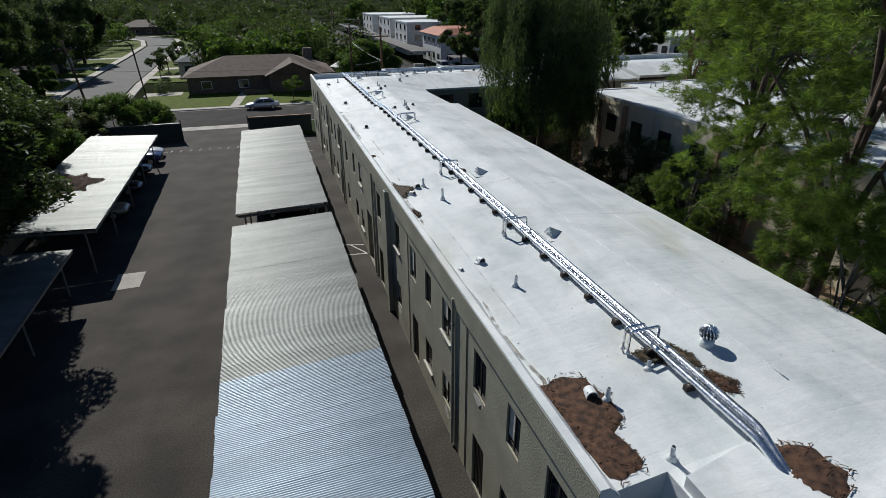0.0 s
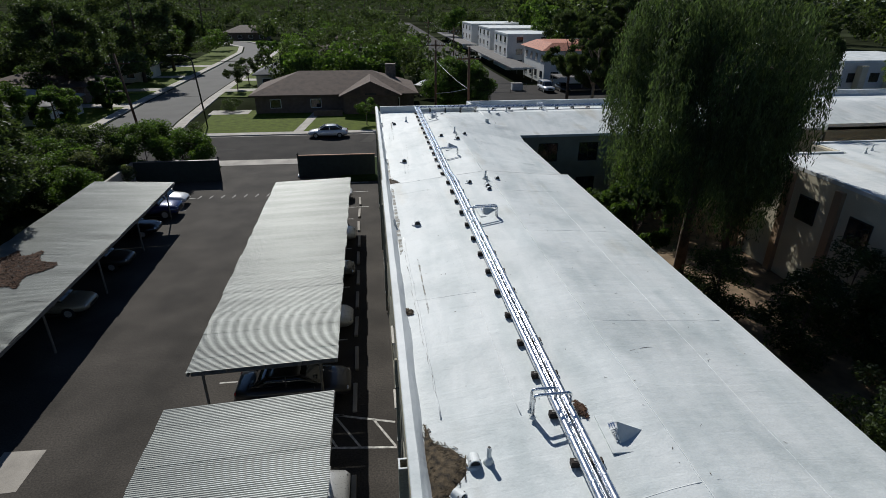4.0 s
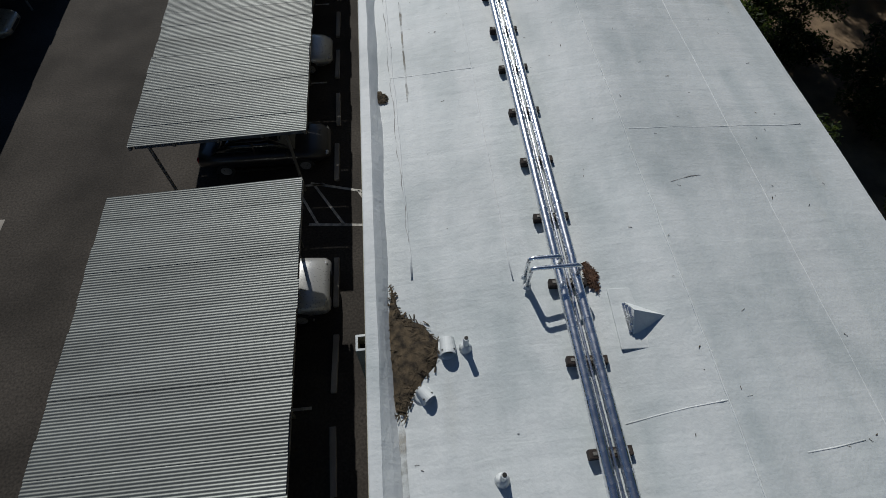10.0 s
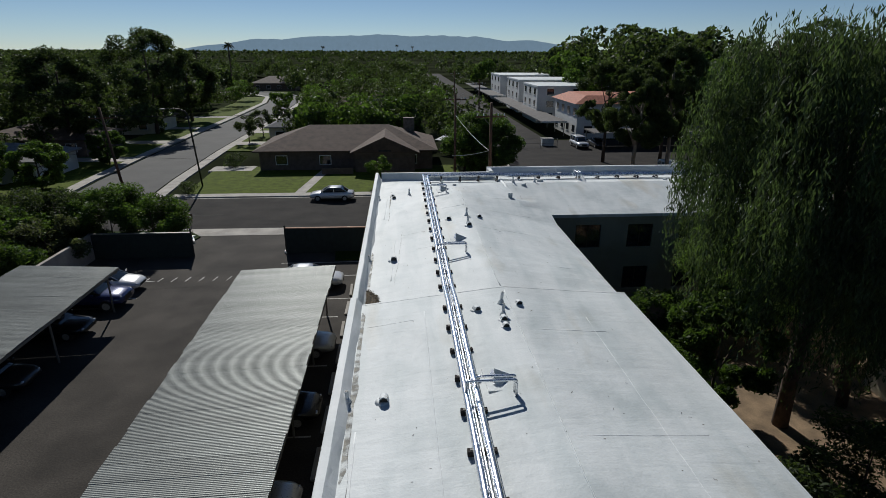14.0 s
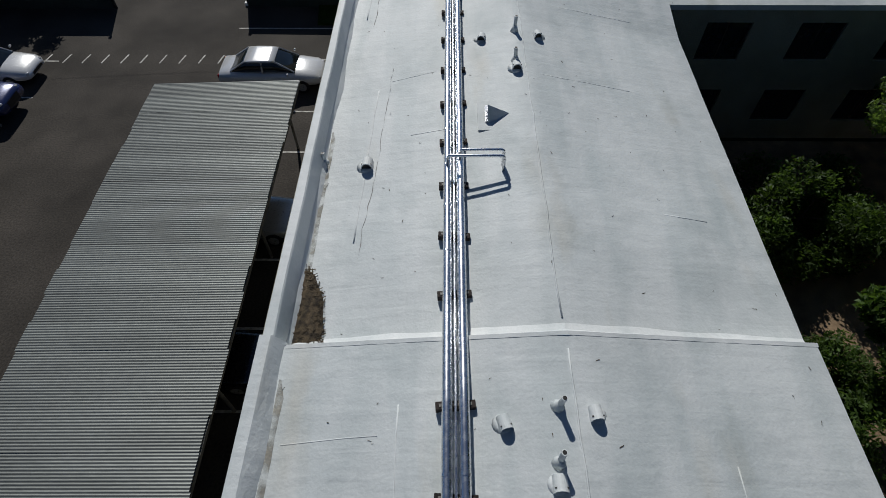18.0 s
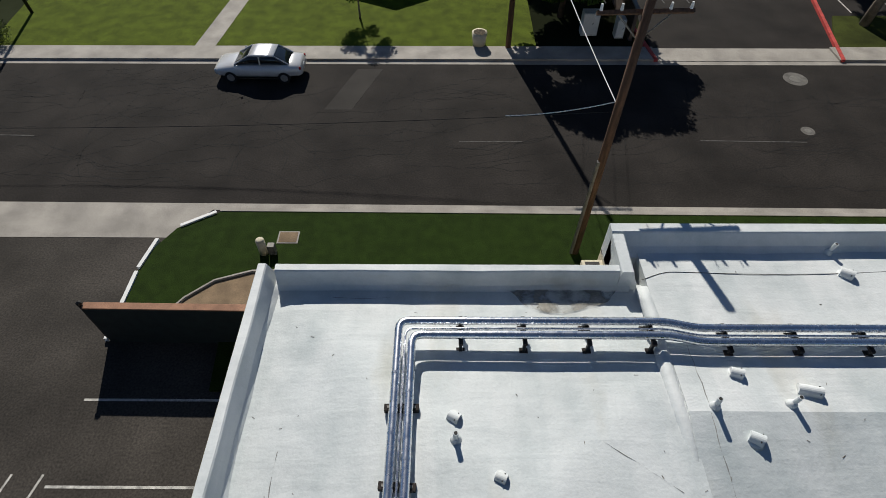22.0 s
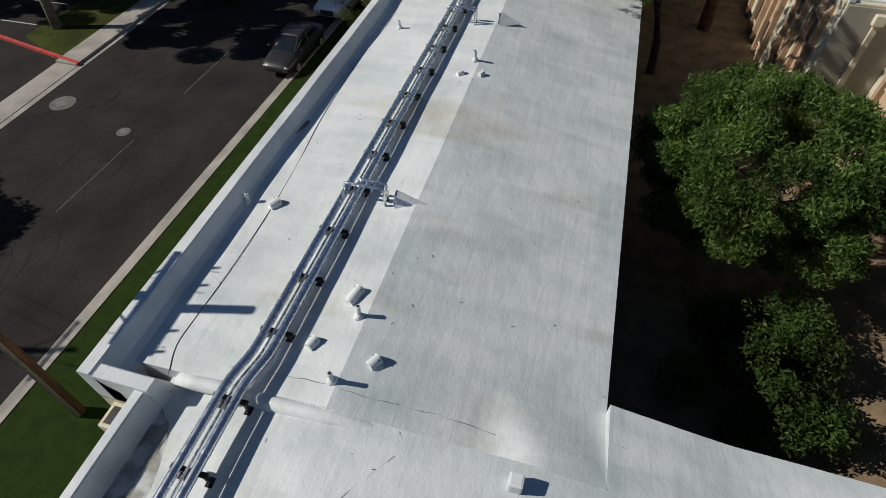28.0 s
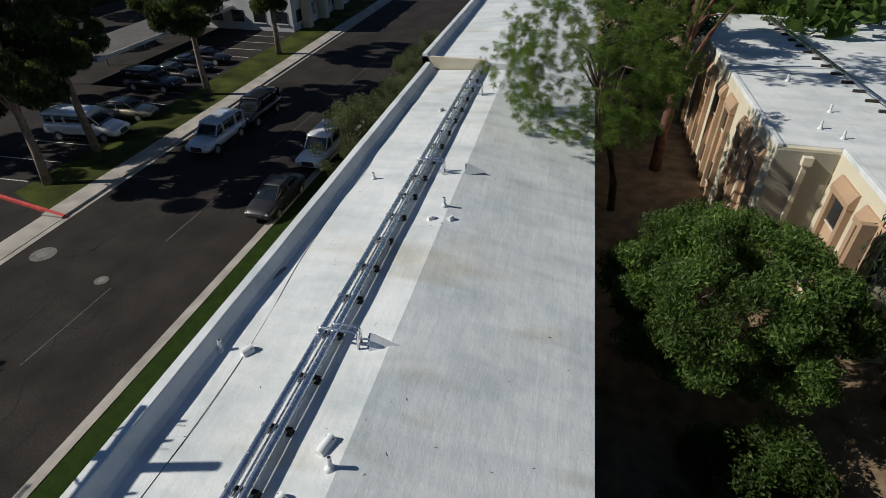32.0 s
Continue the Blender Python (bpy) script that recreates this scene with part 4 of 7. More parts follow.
def hood_vent(x, y, turn=0.0, s=1.0, long=1.0):
    """A small half-round hood, open towards one side."""
    t = thing("hood_vent", "small white coated hood vent on the roof", "roof vent", "hood vents", "", (x, y, roof_at(x, y) - 0.03), turn)
    bm = bmesh.new()
    s *= 0.7
    r, L = 0.16 * s, 0.36 * s * long
    n = 10
    front, back, inner = [], [], []
    for k in range(n + 1):
        a = math.pi * k / n
        c, d = math.cos(a), math.sin(a)
        front.append(bm.verts.new((r * c, -L / 2, r * 1.15 * d + 0.12 * s)))
        back.append(bm.verts.new((r * 0.9 * c, L / 2, r * 0.85 * d + 0.10 * s)))
        inner.append(bm.verts.new((r * 0.82 * c, -L / 2, r * 0.95 * d + 0.12 * s)))
    fl = [bm.verts.new((r, -L / 2, 0)), bm.verts.new((-r, -L / 2, 0))]
    bl = [bm.verts.new((r, L / 2, 0)), bm.verts.new((-r, L / 2, 0))]
    for k in range(n):
        bm.faces.new((front[k], front[k + 1], back[k + 1], back[k]))
        bm.faces.new((front[k], inner[k], inner[k + 1], front[k + 1]))
    bm.faces.new((fl[0], front[0], back[0], bl[0]))
    bm.faces.new((front[n], fl[1], bl[1], back[n]))
    bm.faces.new([*back, bl[1], bl[0]][::-1])
    bmesh.ops.recalc_face_normals(bm, faces=bm.faces)
    part("hood", bm, COAT, t, smooth=False)
    # the hood's inner shade is a dark plate set behind the opening
    part("hood_shade_plate", bx(-r * 0.85, r * 0.85, -L / 2 + 0.05, -L / 2 + 0.07, 0.0, r * 0.9 + 0.1 * s), DARKSTEEL, t, "dark plate for the shade inside the hood")
    part("flashing", rd((0, 0, 0), (0, 0, 0.07 * s), r * 1.9, 14, r * 1.05), COAT, t, smooth=True)
    return t


def stack(x, y, h=0.42, lean=(0, 0)):
    """A thin vent pipe in a coated conical flashing."""
    t = thing("vent_pipe", "thin white coated vent pipe with a dark mouth", "vent pipe", "vent pipes", "", (x, y, roof_at(x, y) - 0.03))
    top = (lean[0], lean[1], h)
    part("pipe", rd((0, 0, 0), top, 0.05, 12), COAT, t, smooth=False)
    part("flashing", rd((0, 0, 0), (lean[0] * 0.4, lean[1] * 0.4, h * 0.42), 0.125, 12, 0.058), COAT, t, smooth=True)
    # the pipe is capped; a dark disc paints the shade of its bore
    part("mouth", rd(top, (top[0], top[1], h + 0.006), 0.034, 10), DARKSTEEL, t, "dark disc for the pipe's shaded bore")
    return t


def wedge_vent(x, y, turn=0.0, pad=True):
    """A dormer vent: a louvred upright mouth and two slopes running back to a point."""
    t = thing("dormer_vent", "white coated wedge-shaped roof vent with a louvred mouth", "roof vent", "dormer vents", "", (x, y, roof_at(x, y) - 0.02), turn)
    bm = bmesh.new()
    h, w, L = 0.36, 0.34, 0.78
    a, b, c, d = (bm.verts.new(p) for p in ((0, -w, 0), (0, w, 0), (0, 0, h), (L, 0, 0)))
    for fc in ((a, d, c), (d, b, c), (b, a, c), (a, b, d)):
        bm.faces.new(fc)
    bmesh.ops.recalc_face_normals(bm, faces=bm.faces)
    part("hood", bm, COAT, t)
    for k in range(3):
        z = 0.05 + 0.1 * k
        q = w * (1 - z / h) * 0.92
        part("louvre", bx(-0.06, -0.004, -q, q, z, z + 0.018), ALU, t)
    if pad:
        part("curb", bx(-0.24, L + 0.26, -w - 0.2, w + 0.24, -0.01, 0.034, 0.012), COAT, t)
    return t


for x_, y_ in ((18.78, 22.2), (18.92, 29.98), (18.75, 43.5), (18.9, 55.4), (18.88, 65.08)):
    wedge_vent(x_, y_, random.uniform(-3, 3))
wedge_vent(28.96, 67.82, -85, False), wedge_vent(38.54, 67.25, -85, False)
HOODS = [(15.88, 21.57, 10, 1.1), (15.82, 14.36, -15, 1.25), (15.87, 29.9, 0, 1.2), (15.43, 29.14, 35, 1.0), (15.85, 43.23, 0, 1.15), (18.84, 47.62, 15, 1.0), (20.29, 47.74, 5, 1.0),
         (19.6, 46.68, 0, 1.05), (19.58, 46.23, 0, 0.95), (16.0, 54.07, 0, 1.25), (18.87, 58.75, -8, 1.05), (20.45, 58.75, 8, 1.05), (19.75, 57.21, 0, 1.15), (15.85, 65.6, -5, 0.8),
         (15.92, 64.95, 5, 1.1), (19.05, 67.2, 60, 0.9), (19.85, 66.05, 65, 0.8), (24.68, 68.16, 70, 0.95), (24.62, 66.85, 60, 1.0), (28.16, 70.77, 55, 1.1), (34.87, 67.77, 40, 0.8),
         (35.02, 67.13, 60, 0.7), (44.69, 69.68, 60, 0.9), (15.1, 21.37, 20, 0.6)]
for x_, y_, a_, s_ in HOODS:
    hood_vent(x_, y_, a_, s_)
hood_vent(25.95, 67.77, 75, 1.0, 1.7)
STACKS = [(16.27, 19.55, 0.4), (16.04, 14.07, 0.38), (16.31, 12.17, 0.4), (16.17, 29.86, 0.42), (16.46, 27.72, 0.55), (14.9, 43.42, 0.36), (19.71, 47.88, 0.45), (19.62, 46.99, 0.42), (14.93, 54.34, 0.32),
          (19.81, 58.95, 0.45), (19.74, 57.54, 0.42), (14.98, 65.2, 0.28), (16.88, 65.3, 0.42), (19.08, 66.75, 0.38), (24.03, 67.45, 0.42), (25.5, 67.5, 0.36), (28.09, 71.49, 0.36), (35.72, 67.49, 0.4),
          (37.49, 70.65, 0.3), (17.5, 14.58, 0.25)]
for x_, y_, h_ in STACKS:
    stack(x_, y_, h_, (random.uniform(-0.05, 0.05), random.uniform(-0.03, 0.06)))

turbine = thing("turbine_vent", "silver ribbed turbine ventilator ball on the roof", "roof vent", "", "", (19.3, 14.75, roof_at(19.3, 14.75)))
part("neck", rd((0, 0, -0.05), (0, 0, 0.18), 0.17, 16), COAT, turbine, smooth=True)
for k in range(16):
    bm = bmesh.new()
    arc = []
    for j in range(7):
        q = math.pi * (0.08 + 0.84 * j / 6)
        a = 2 * math.pi * k / 16 + 0.45 * j / 6
        arc.append((0.22 * math.sin(q) * math.cos(a), 0.22 * math.sin(q) * math.sin(a), 0.36 - 0.19 * math.cos(q) * -1))
    tube(bm, arc, 0.02, 5)
    part("vane", bm, ALU, turbine)
part("core", ball(bmesh.new(), (0, 0, 0.36), 0.175), DARKSTEEL, turbine)
part("cap", rd((0, 0, 0.53), (0, 0, 0.57), 0.10, 14, 0.04), ALU, turbine)


def litter(name, pts, z, material, label, lift=0.05):
    """A low ragged mound of fallen leaves and grit."""
    cx, cy = sum(p[0] for p in pts) / len(pts), sum(p[1] for p in pts) / len(pts)
    v, f = [], []
    rings = 9
    outline = []
    for i in range(len(pts)):
        (ax, ay), (bx_, by_) = pts[i], pts[(i + 1) % len(pts)]
        for k in range(6):
            t = k / 6
            x, y = ax + (bx_ - ax) * t, ay + (by_ - ay) * t
            w = 1 + 0.10 * noise.noise((x * 4, y * 4, 1))
            outline.append((cx + (x - cx) * w, cy + (y - cy) * w))
    m = len(outline)
    for r in range(rings + 1):
        t = r / rings
        for x, y in outline:
            px, py = cx + (x - cx) * t, cy + (y - cy) * t
            h = lift * (1 - t ** 3) + (0.022 * noise.noise((px * 9, py * 9, 4)) + 0.018 * noise.noise((px * 25, py * 25, 7))) * (1 - t ** 6) - 0.012 * (t > 0.99)
            v.append((px, py, roof_at(px, py) + 0.012 + h))
    for r in range(rings):
        for i in range(m):
            j = (i + 1) % m
            f.append((r * m + i, r * m + j, (r + 1) * m + j, (r + 1) * m + i))
    me = raw(name, v, f)
    me.shade_smooth()
    ob = tagged(place(name, me, material), label, "leaf litter", "leaf litter", "stuff")
    # loose needles at the fringe
    rg = np.random.default_rng(len(v))
    k = 260
    q = rg.integers(0, m, k)
    o = np.array(outline)[q]
    c = np.array([cx, cy])
    p = c + (o - c) * (0.5 + 0.62 * rg.random(k))[:, None]
    a = rg.random(k) * 6.28
    u = np.stack([np.cos(a), np.sin(a)], 1) * (0.03 + 0.05 * rg.random(k))[:, None]
    n = np.stack([-u[:, 1], u[:, 0]], 1) * 0.16
    vv, ff = [], []
    for i in range(k):
        z_ = roof_at(*p[i]) + 0.03 + lift * max(0, 1 - np.linalg.norm(p[i] - c) / (np.linalg.norm(o[i] - c) + 1e-6)) * 1.0
        for s in (-u[i] - n[i], u[i] - n[i], u[i] + n[i], -u[i] + n[i]):
            vv.append((p[i][0] + s[0], p[i][1] + s[1], z_ + random.uniform(-0.008, 0.012)))
        ff.append((4 * i, 4 * i + 1, 4 * i + 2, 4 * i + 3))
    place("needles", raw("needles", vv, ff), material, ob, kind="stuff")
    return ob


litter("leaf_litter", [(14.92, 15.15), (15.5, 15.25), (15.95, 15.0), (16.2, 14.2), (16.1, 13.5), (15.65, 13.15), (15.8, 12.35), (15.5, 12.15), (14.95, 12.2), (14.9, 13.6)], 0, RUST, "brown pine needle litter heaped on the white roof")
litter("leaf_litter", [(14.95, 31.2), (15.1, 30.7), (15.45, 30.4), (15.78, 30.0), (15.66, 29.65), (15.3, 29.3), (15.1, 28.9), (14.9, 28.95), (14.86, 30.0)], 0, LITTER2, "dark grit and needle litter against the parapet")
litter("leaf_litter", [(14.93, 27.28), (15.05, 27.23), (15.14, 26.8), (15.1, 26.51), (14.97, 26.38)], 0, RUST, "small patch of brown needles by the parapet", 0.03)
litter("leaf_litter", [(14.92, 51.2), (15.15, 51.0), (15.42, 50.4), (15.52, 49.7), (15.5, 49.35), (14.9, 49.35)], 0, LITTER2, "dark grit litter below the roof step")
litter("leaf_litter", [(17.5, 15.2), (17.9, 15.25), (18.05, 14.9), (17.95, 14.55), (17.55, 14.85)], 0, LITTER2, "small patch of litter under the pipes", 0.02)
litter("leaf_litter", [(18.3, 15.3), (18.5, 15.3), (18.72, 14.6), (18.66, 14.05), (18.42, 14.3)], 0, LITTER2, "small patch of litter beside the pipes", 0.02)
litter("leaf_litter", [(18.5, 13.95), (18.75, 13.9), (18.95, 13.4), (18.75, 13.05), (18.45, 13.3)], 0, RUST, "small patch of brown needles beside the pipes", 0.02)
litter("leaf_litter", [(17.5, 11.5), (18.2, 11.75), (18.85, 11.4), (18.95, 10.7), (18.4, 10.2), (17.5, 10.5), (17.3, 11.0)], 0, RUST, "brown needle litter round the pipe bend")
litter("leaf_litter", [(14.89, 36.44), (15.06, 36.3), (15.06, 36.1), (14.89, 36.12)], 0, LITTER2, "small tuft of debris by the parapet", 0.03)
litter("leaf_litter", [(18.45, 31.12), (18.59, 30.93), (18.54, 30.55), (18.4, 30.79)], 0, RUST, "dried weeds caught beside the pipes", 0.05)

# the step between the two decks: a canted coated face, uneven along its length
step_v, step_f = [], []
step_x = np.linspace(14.95, 24.62, 60)
for x_ in step_x:
    w_ = 0.16 + 0.04 * noise.noise((x_ * 1.1, 4, 8))
    hi_, lo_ = roof_s(x_, STEP) + ripple(x_, STEP), roof_n(x_, STEP + w_) + ripple(x_, STEP + w_)
    step_v += [(x_, STEP - 0.05, hi_ + 0.006), (x_, STEP + 0.03, hi_ + 0.012), (x_, STEP + w_ * 0.75, lo_ + 0.05), (x_, STEP + w_ + 0.12, lo_ + 0.004), (x_, STEP - 0.05, lo_ - 0.1)]
for i_ in range(59):
    for k_ in range(5):
        step_f.append((5 * i_ + k_, 5 * i_ + (k_ + 1) % 5, 5 * i_ + 5 + (k_ + 1) % 5, 5 * i_ + 5 + k_))
step_me = raw("roof_step", step_v, step_f)
step_me.flip_normals()
tagged(place("roof_step", step_me, COAT), "canted white coated step between the two roof levels", "curb", "", "structure")
# curb between the two roofs, with its boxed end
fin_bm = bmesh.new()
tube(fin_bm, [(23.4 + 0.03 * math.sin(y_ * 2.1), y_, roof_eb(23.54, y_) - 0.125 + 0.012 * math.sin(y_ * 1.3)) for y_ in np.arange(64.0, 70.7, 0.4)], 0.16, 10)
tagged(part("roof_curb", fin_bm, COAT, smooth=True), "low rounded white coated curb between two roof levels", "curb", "", "structure")
tagged(part("curb_end", bx(22.98, 23.24, 63.7, 63.95, 6.3, 6.96, 0.04), COAT), "boxed end of the white coated roof curb", "curb", "", "structure")
# the raised hump at the south end
tagged(part("roof_hump", prism([(16.1, 11.55), (17.6, 11.85), (19.9, 12.1), (20.1, 11.7), (20.0, 9.0), (16.1, 9.0)], 6.4, 7.0), COAT), "low coated hump across the roof end", "curb", "", "structure")
plank = thing("plank", "grey weathered board lying by the parapet", "board", "", "", (31.1, 71.55, roof_e(31.1, 71.55) + 0.01), -13)
part("board", bx(-0.5, 0.5, -0.055, 0.055, 0.02, 0.06, 0.01), STEEL, plank)
# thin cable lying along the side wing
cable_pts = [(23.4, 70.6), (24.0, 70.86), (25.9, 70.78), (28.0, 70.8), (29.9, 70.93), (31.6, 71.15), (34.4, 71.28), (38.0, 71.2), (42, 71.4), (46, 71.3)]
cb = thing("cable", "thin dark cable lying loose on the roof", "cable")
part("wire", tube(bmesh.new(), bend([(x, y, roof_e(x, y) + 0.02) for x, y in cable_pts], 0.8), 0.008, 5), DARKSTEEL, cb)
# overlapping roll edges and blistered seams
random.seed(21)
SEAM = COAT


def seam(x0, y0, x1, y1, w=0.05, h=0.010):
    bm = bmesh.new()
    n = max(2, int(math.hypot(x1 - x0, y1 - y0) / 0.5))
    pts = []
    for i in range(n + 1):
        t = i / n
        x, y = x0 + (x1 - x0) * t + random.uniform(-0.015, 0.015), y0 + (y1 - y0) * t + random.uniform(-0.015, 0.015)
        pts.append((x, y, deck(x, y) + 0.004 - w * 0.86))
    tube(bm, pts, w, 6)
    return tagged(part("roof_seam", bm, COAT, smooth=True), "raised coated lap seam of the roofing", "seam", "roof seams", "structure")


seam(15.37, 31.3, 15.18, 42.13, 0.035), seam(15.9, 51.73, 16.05, 56.98, 0.03), seam(15.39, 60.62, 15.52, 65.7, 0.035)
for y_ in (46.0,):
    x_ = random.uniform(19.9, 21.5)
    seam(x_, y_, x_ + random.uniform(0.7, 2.2), y_ + random.uniform(-0.05, 0.05), 0.03)
for y_ in (63.3,):
    x_ = random.uniform(20.4, 22.8)
    seam(x_, y_, x_ + random.uniform(0.6, 1.5), y_ + random.uniform(-0.06, 0.06), 0.03)
for y_, x_ in ((55.0, 17.0),):
    seam(x_, y_, x_ + random.uniform(0.6, 1.3), y_ + random.uniform(-0.1, 0.1), 0.028)
for x0_, y0_, x1_, y1_ in ((20.02, 13.0, 20.0, 48.9), (20.0, 49.6, 20.02, 64.0), (22.35, 20.0, 22.4, 47.0), (17.15, 31.0, 17.1, 48.0), (20.2, 23.6, 23.9, 23.5), (20.1, 34.2, 24.1, 34.3), (20.3, 41.0, 23.4, 41.1),
                           (15.2, 36.9, 17.2, 36.8), (15.2, 47.4, 16.8, 47.5), (16.4, 57.3, 17.6, 57.5), (20.4, 57.0, 22.8, 56.8), (21.3, 60.6, 23.6, 60.5), (18.7, 61.0, 19.9, 61.1), (22.6, 52.4, 23.6, 52.3), (20.9, 27.6, 21.9, 27.7), (18.4, 28.3, 20.4, 28.5)):
    seam(x0_, y0_, x1_, y1_, 0.018)
# thin open cracks where the coating has split, and scattered needles and specks
random.seed(31)
roof_bm = bmesh.new()
CRACKS = [(15.32, 32.07, 15.08, 42.63), (16.05, 51.24, 16.42, 57.88), (15.65, 60.19, 15.7, 66.68), (15.57, 17.48, 15.68, 24.21), (17.59, 70.28, 16.28, 70.27), (24.06, 64.32, 23.88, 68.87), (21.77, 66.78, 23.09, 65.98), (20.54, 32.76, 21.22, 32.89)]
for x0_, y0_, x1_, y1_ in CRACKS:
    n_ = int(math.hypot(x1_ - x0_, y1_ - y0_) / 0.22)
    prev = None
    d_ = Vector((x1_ - x0_, y1_ - y0_, 0)).normalized()
    off = 0.0
    for i_ in range(n_ + 1):
        off = off * 0.85 + random.uniform(-0.03, 0.03)
        w_ = random.choice((0.002, 0.004, 0.007, 0.009)) if random.random() > 0.25 else 0.0005
        x_, y_ = x0_ + (x1_ - x0_) * i_ / n_ - d_.y * off, y0_ + (y1_ - y0_) * i_ / n_ + d_.x * off
        z_ = deck(x_, y_) + 0.006
        q_ = (roof_bm.verts.new((x_ - d_.y * w_, y_ + d_.x * w_, z_)), roof_bm.verts.new((x_ + d_.y * w_, y_ - d_.x * w_, z_)))
        if prev:
            roof_bm.faces.new((prev[0], prev[1], q_[1], q_[0]))
        prev = q_
part("roof_cracks", roof_bm, mat("dirty_split", (0.25, 0.24, 0.23), 0.9, var=0.2, scale=3, fine=30, bump=0), label="thin dark splits in the roof coating", kind="stuff")["category"] = "crack"
vv_, ff_ = [], []
for i_ in range(360):
    if i_ < 290:
        x_, y_ = random.uniform(15.0, 24.5), random.uniform(12, 70)
    else:
        x_, y_ = random.uniform(25.5, 48), random.uniform(62.3, 71)
    a_, l_, w_ = random.uniform(0, 6.28), random.uniform(0.012, 0.045), random.uniform(0.003, 0.007)
    c_, s_ = math.cos(a_), math.sin(a_)
    z_ = deck(x_, y_) + 0.006
    for u_, v_ in ((-l_, -w_), (l_, -w_), (l_, w_), (-l_, w_)):
        vv_.append((x_ + u_ * c_ - v_ * s_, y_ + u_ * s_ + v_ * c_, z_ + random.uniform(0, 0.004)))
    ff_.append((4 * i_, 4 * i_ + 1, 4 * i_ + 2, 4 * i_ + 3))
tagged(place("roof_debris", raw("roof_debris", vv_, ff_), LITTER2), "scattered dark needles and twigs on the white roof", "debris", "", "stuff")

# water stain below the north parapet
stain = bmesh.new()
ring = [(21.6 + 1.25 * math.cos(a_) * (1 + 0.08 * math.sin(5 * a_)), 70.48 + (0.05 if math.sin(a_) > 0 else 0.62) * math.sin(a_) * (1 + 0.15 * math.sin(3 * a_ + 1))) for a_ in np.arange(0, 6.28, 0.2)]
stain.faces.new([stain.verts.new((x_, y_, roof_n(x_, y_) + 0.030)) for x_, y_ in ring])
SILT = mat("dried_puddle_silt", (0.30, 0.28, 0.235), 0.8, var=0.3, scale=2.5, fine=20, bump=0.1)
n_, lk_ = SILT.node_tree.nodes, SILT.node_tree.links.new
clear_, mix_, patchy, ramp_ = n_.new("ShaderNodeBsdfTransparent"), n_.new("ShaderNodeMixShader"), n_.new("ShaderNodeTexNoise"), n_.new("ShaderNodeMapRange")
patchy.inputs["Scale"].default_value, patchy.inputs["Detail"].default_value = 2.4, 5
lk_(n_.new("ShaderNodeNewGeometry").outputs["Position"], patchy.inputs["Vector"])
ramp_.inputs[1].default_value, ramp_.inputs[2].default_value, ramp_.inputs[3].default_value, ramp_.inputs[4].default_value = 0.42, 0.62, 0.10, 0.85
lk_(patchy.outputs[0], ramp_.inputs[0])
lk_(ramp_.outputs[0], mix_.inputs[0])
lk_(clear_.outputs[0], mix_.inputs[1])
lk_(n_["Principled BSDF"].outputs[0], mix_.inputs[2])
lk_(mix_.outputs[0], n_["Material Output"].inputs["Surface"])
def runoff(pts, width):
    """Dried silt left by standing water, along a line."""
    bm = bmesh.new()
    rows = []
    for i, (x, y) in enumerate(pts):
        w = width * (0.6 + 0.8 * abs(noise.noise((x * 2, y * 0.9, 5)))) * (0.25 if i in (0, len(pts) - 1) else 1)
        rows.append([bm.verts.new((x + q * w, y, deck(x + q * w, y) + 0.006)) for q in (0.0, 0.35, 0.7, 1.0)])
    for a, b in zip(rows, rows[1:]):
        for k in range(3):
            bm.faces.new((a[k], a[k + 1], b[k + 1], b[k]))
    part("silt_stain", bm, SILT, label="tan silt stain on the coating along the parapet", kind="stuff")["category"] = "stain"


runoff([(14.95, y_) for y_ in np.arange(40.5, 48.9, 0.35)], 0.2)
runoff([(14.96, y_) for y_ in np.arange(50.9, 55.5, 0.35)], 0.16)
runoff([(14.96, y_) for y_ in np.arange(25.6, 29.0, 0.3)], 0.16)
runoff([(15.0 + 0.12 * math.sin(y_), y_) for y_ in np.arange(15.0, 19.5, 0.3)], 0.15)
runoff([(15.55, y_) for y_ in np.arange(36.0, 40.0, 0.3)], 0.07)
runoff([(15.65, y_) for y_ in np.arange(63.2, 66.2, 0.3)], 0.10)
part("water_stain", stain, SILT, label="brown silt stain of a dried puddle", kind="stuff")["category"] = "stain"


# ---- cars ----
def paint(name, c, rough=0.25, metal=0.2):
    m = mat(name, c, rough, metal, var=0.04, scale=1, fine=20, bump=0, world_space=False, grain=0.08)
    m.node_tree.nodes["Principled BSDF"].inputs["Coat Weight"].default_value = 0.6
    return m


P_WHITE, P_SILVER, P_DARK = paint("white_car_paint", (0.72, 0.72, 0.72)), paint("silver_car_paint", (0.50, 0.50, 0.49), 0.3, 0.5), paint("dark_grey_car_paint", (0.030, 0.027, 0.026), 0.35, 0.2)
P_BLUE, P_BLACK, P_TAN = paint("blue_car_paint", (0.02, 0.03, 0.11)), paint("black_car_paint", (0.012, 0.012, 0.014)), paint("beige_car_paint", (0.33, 0.29, 0.21), 0.3, 0.4)
P_PALEBLUE = paint("pale_blue_car_paint", (0.50, 0.56, 0.64), 0.3, 0.2)
LAMP_RED = mat("tail_lamp_red", (0.35, 0.015, 0.012), 0.2, var=0.1, scale=5, fine=30, bump=0)
LAMP_CLEAR = mat("headlamp_clear", (0.7, 0.7, 0.7), 0.1, metal=0.5, var=0.1, scale=5, fine=30, bump=0)
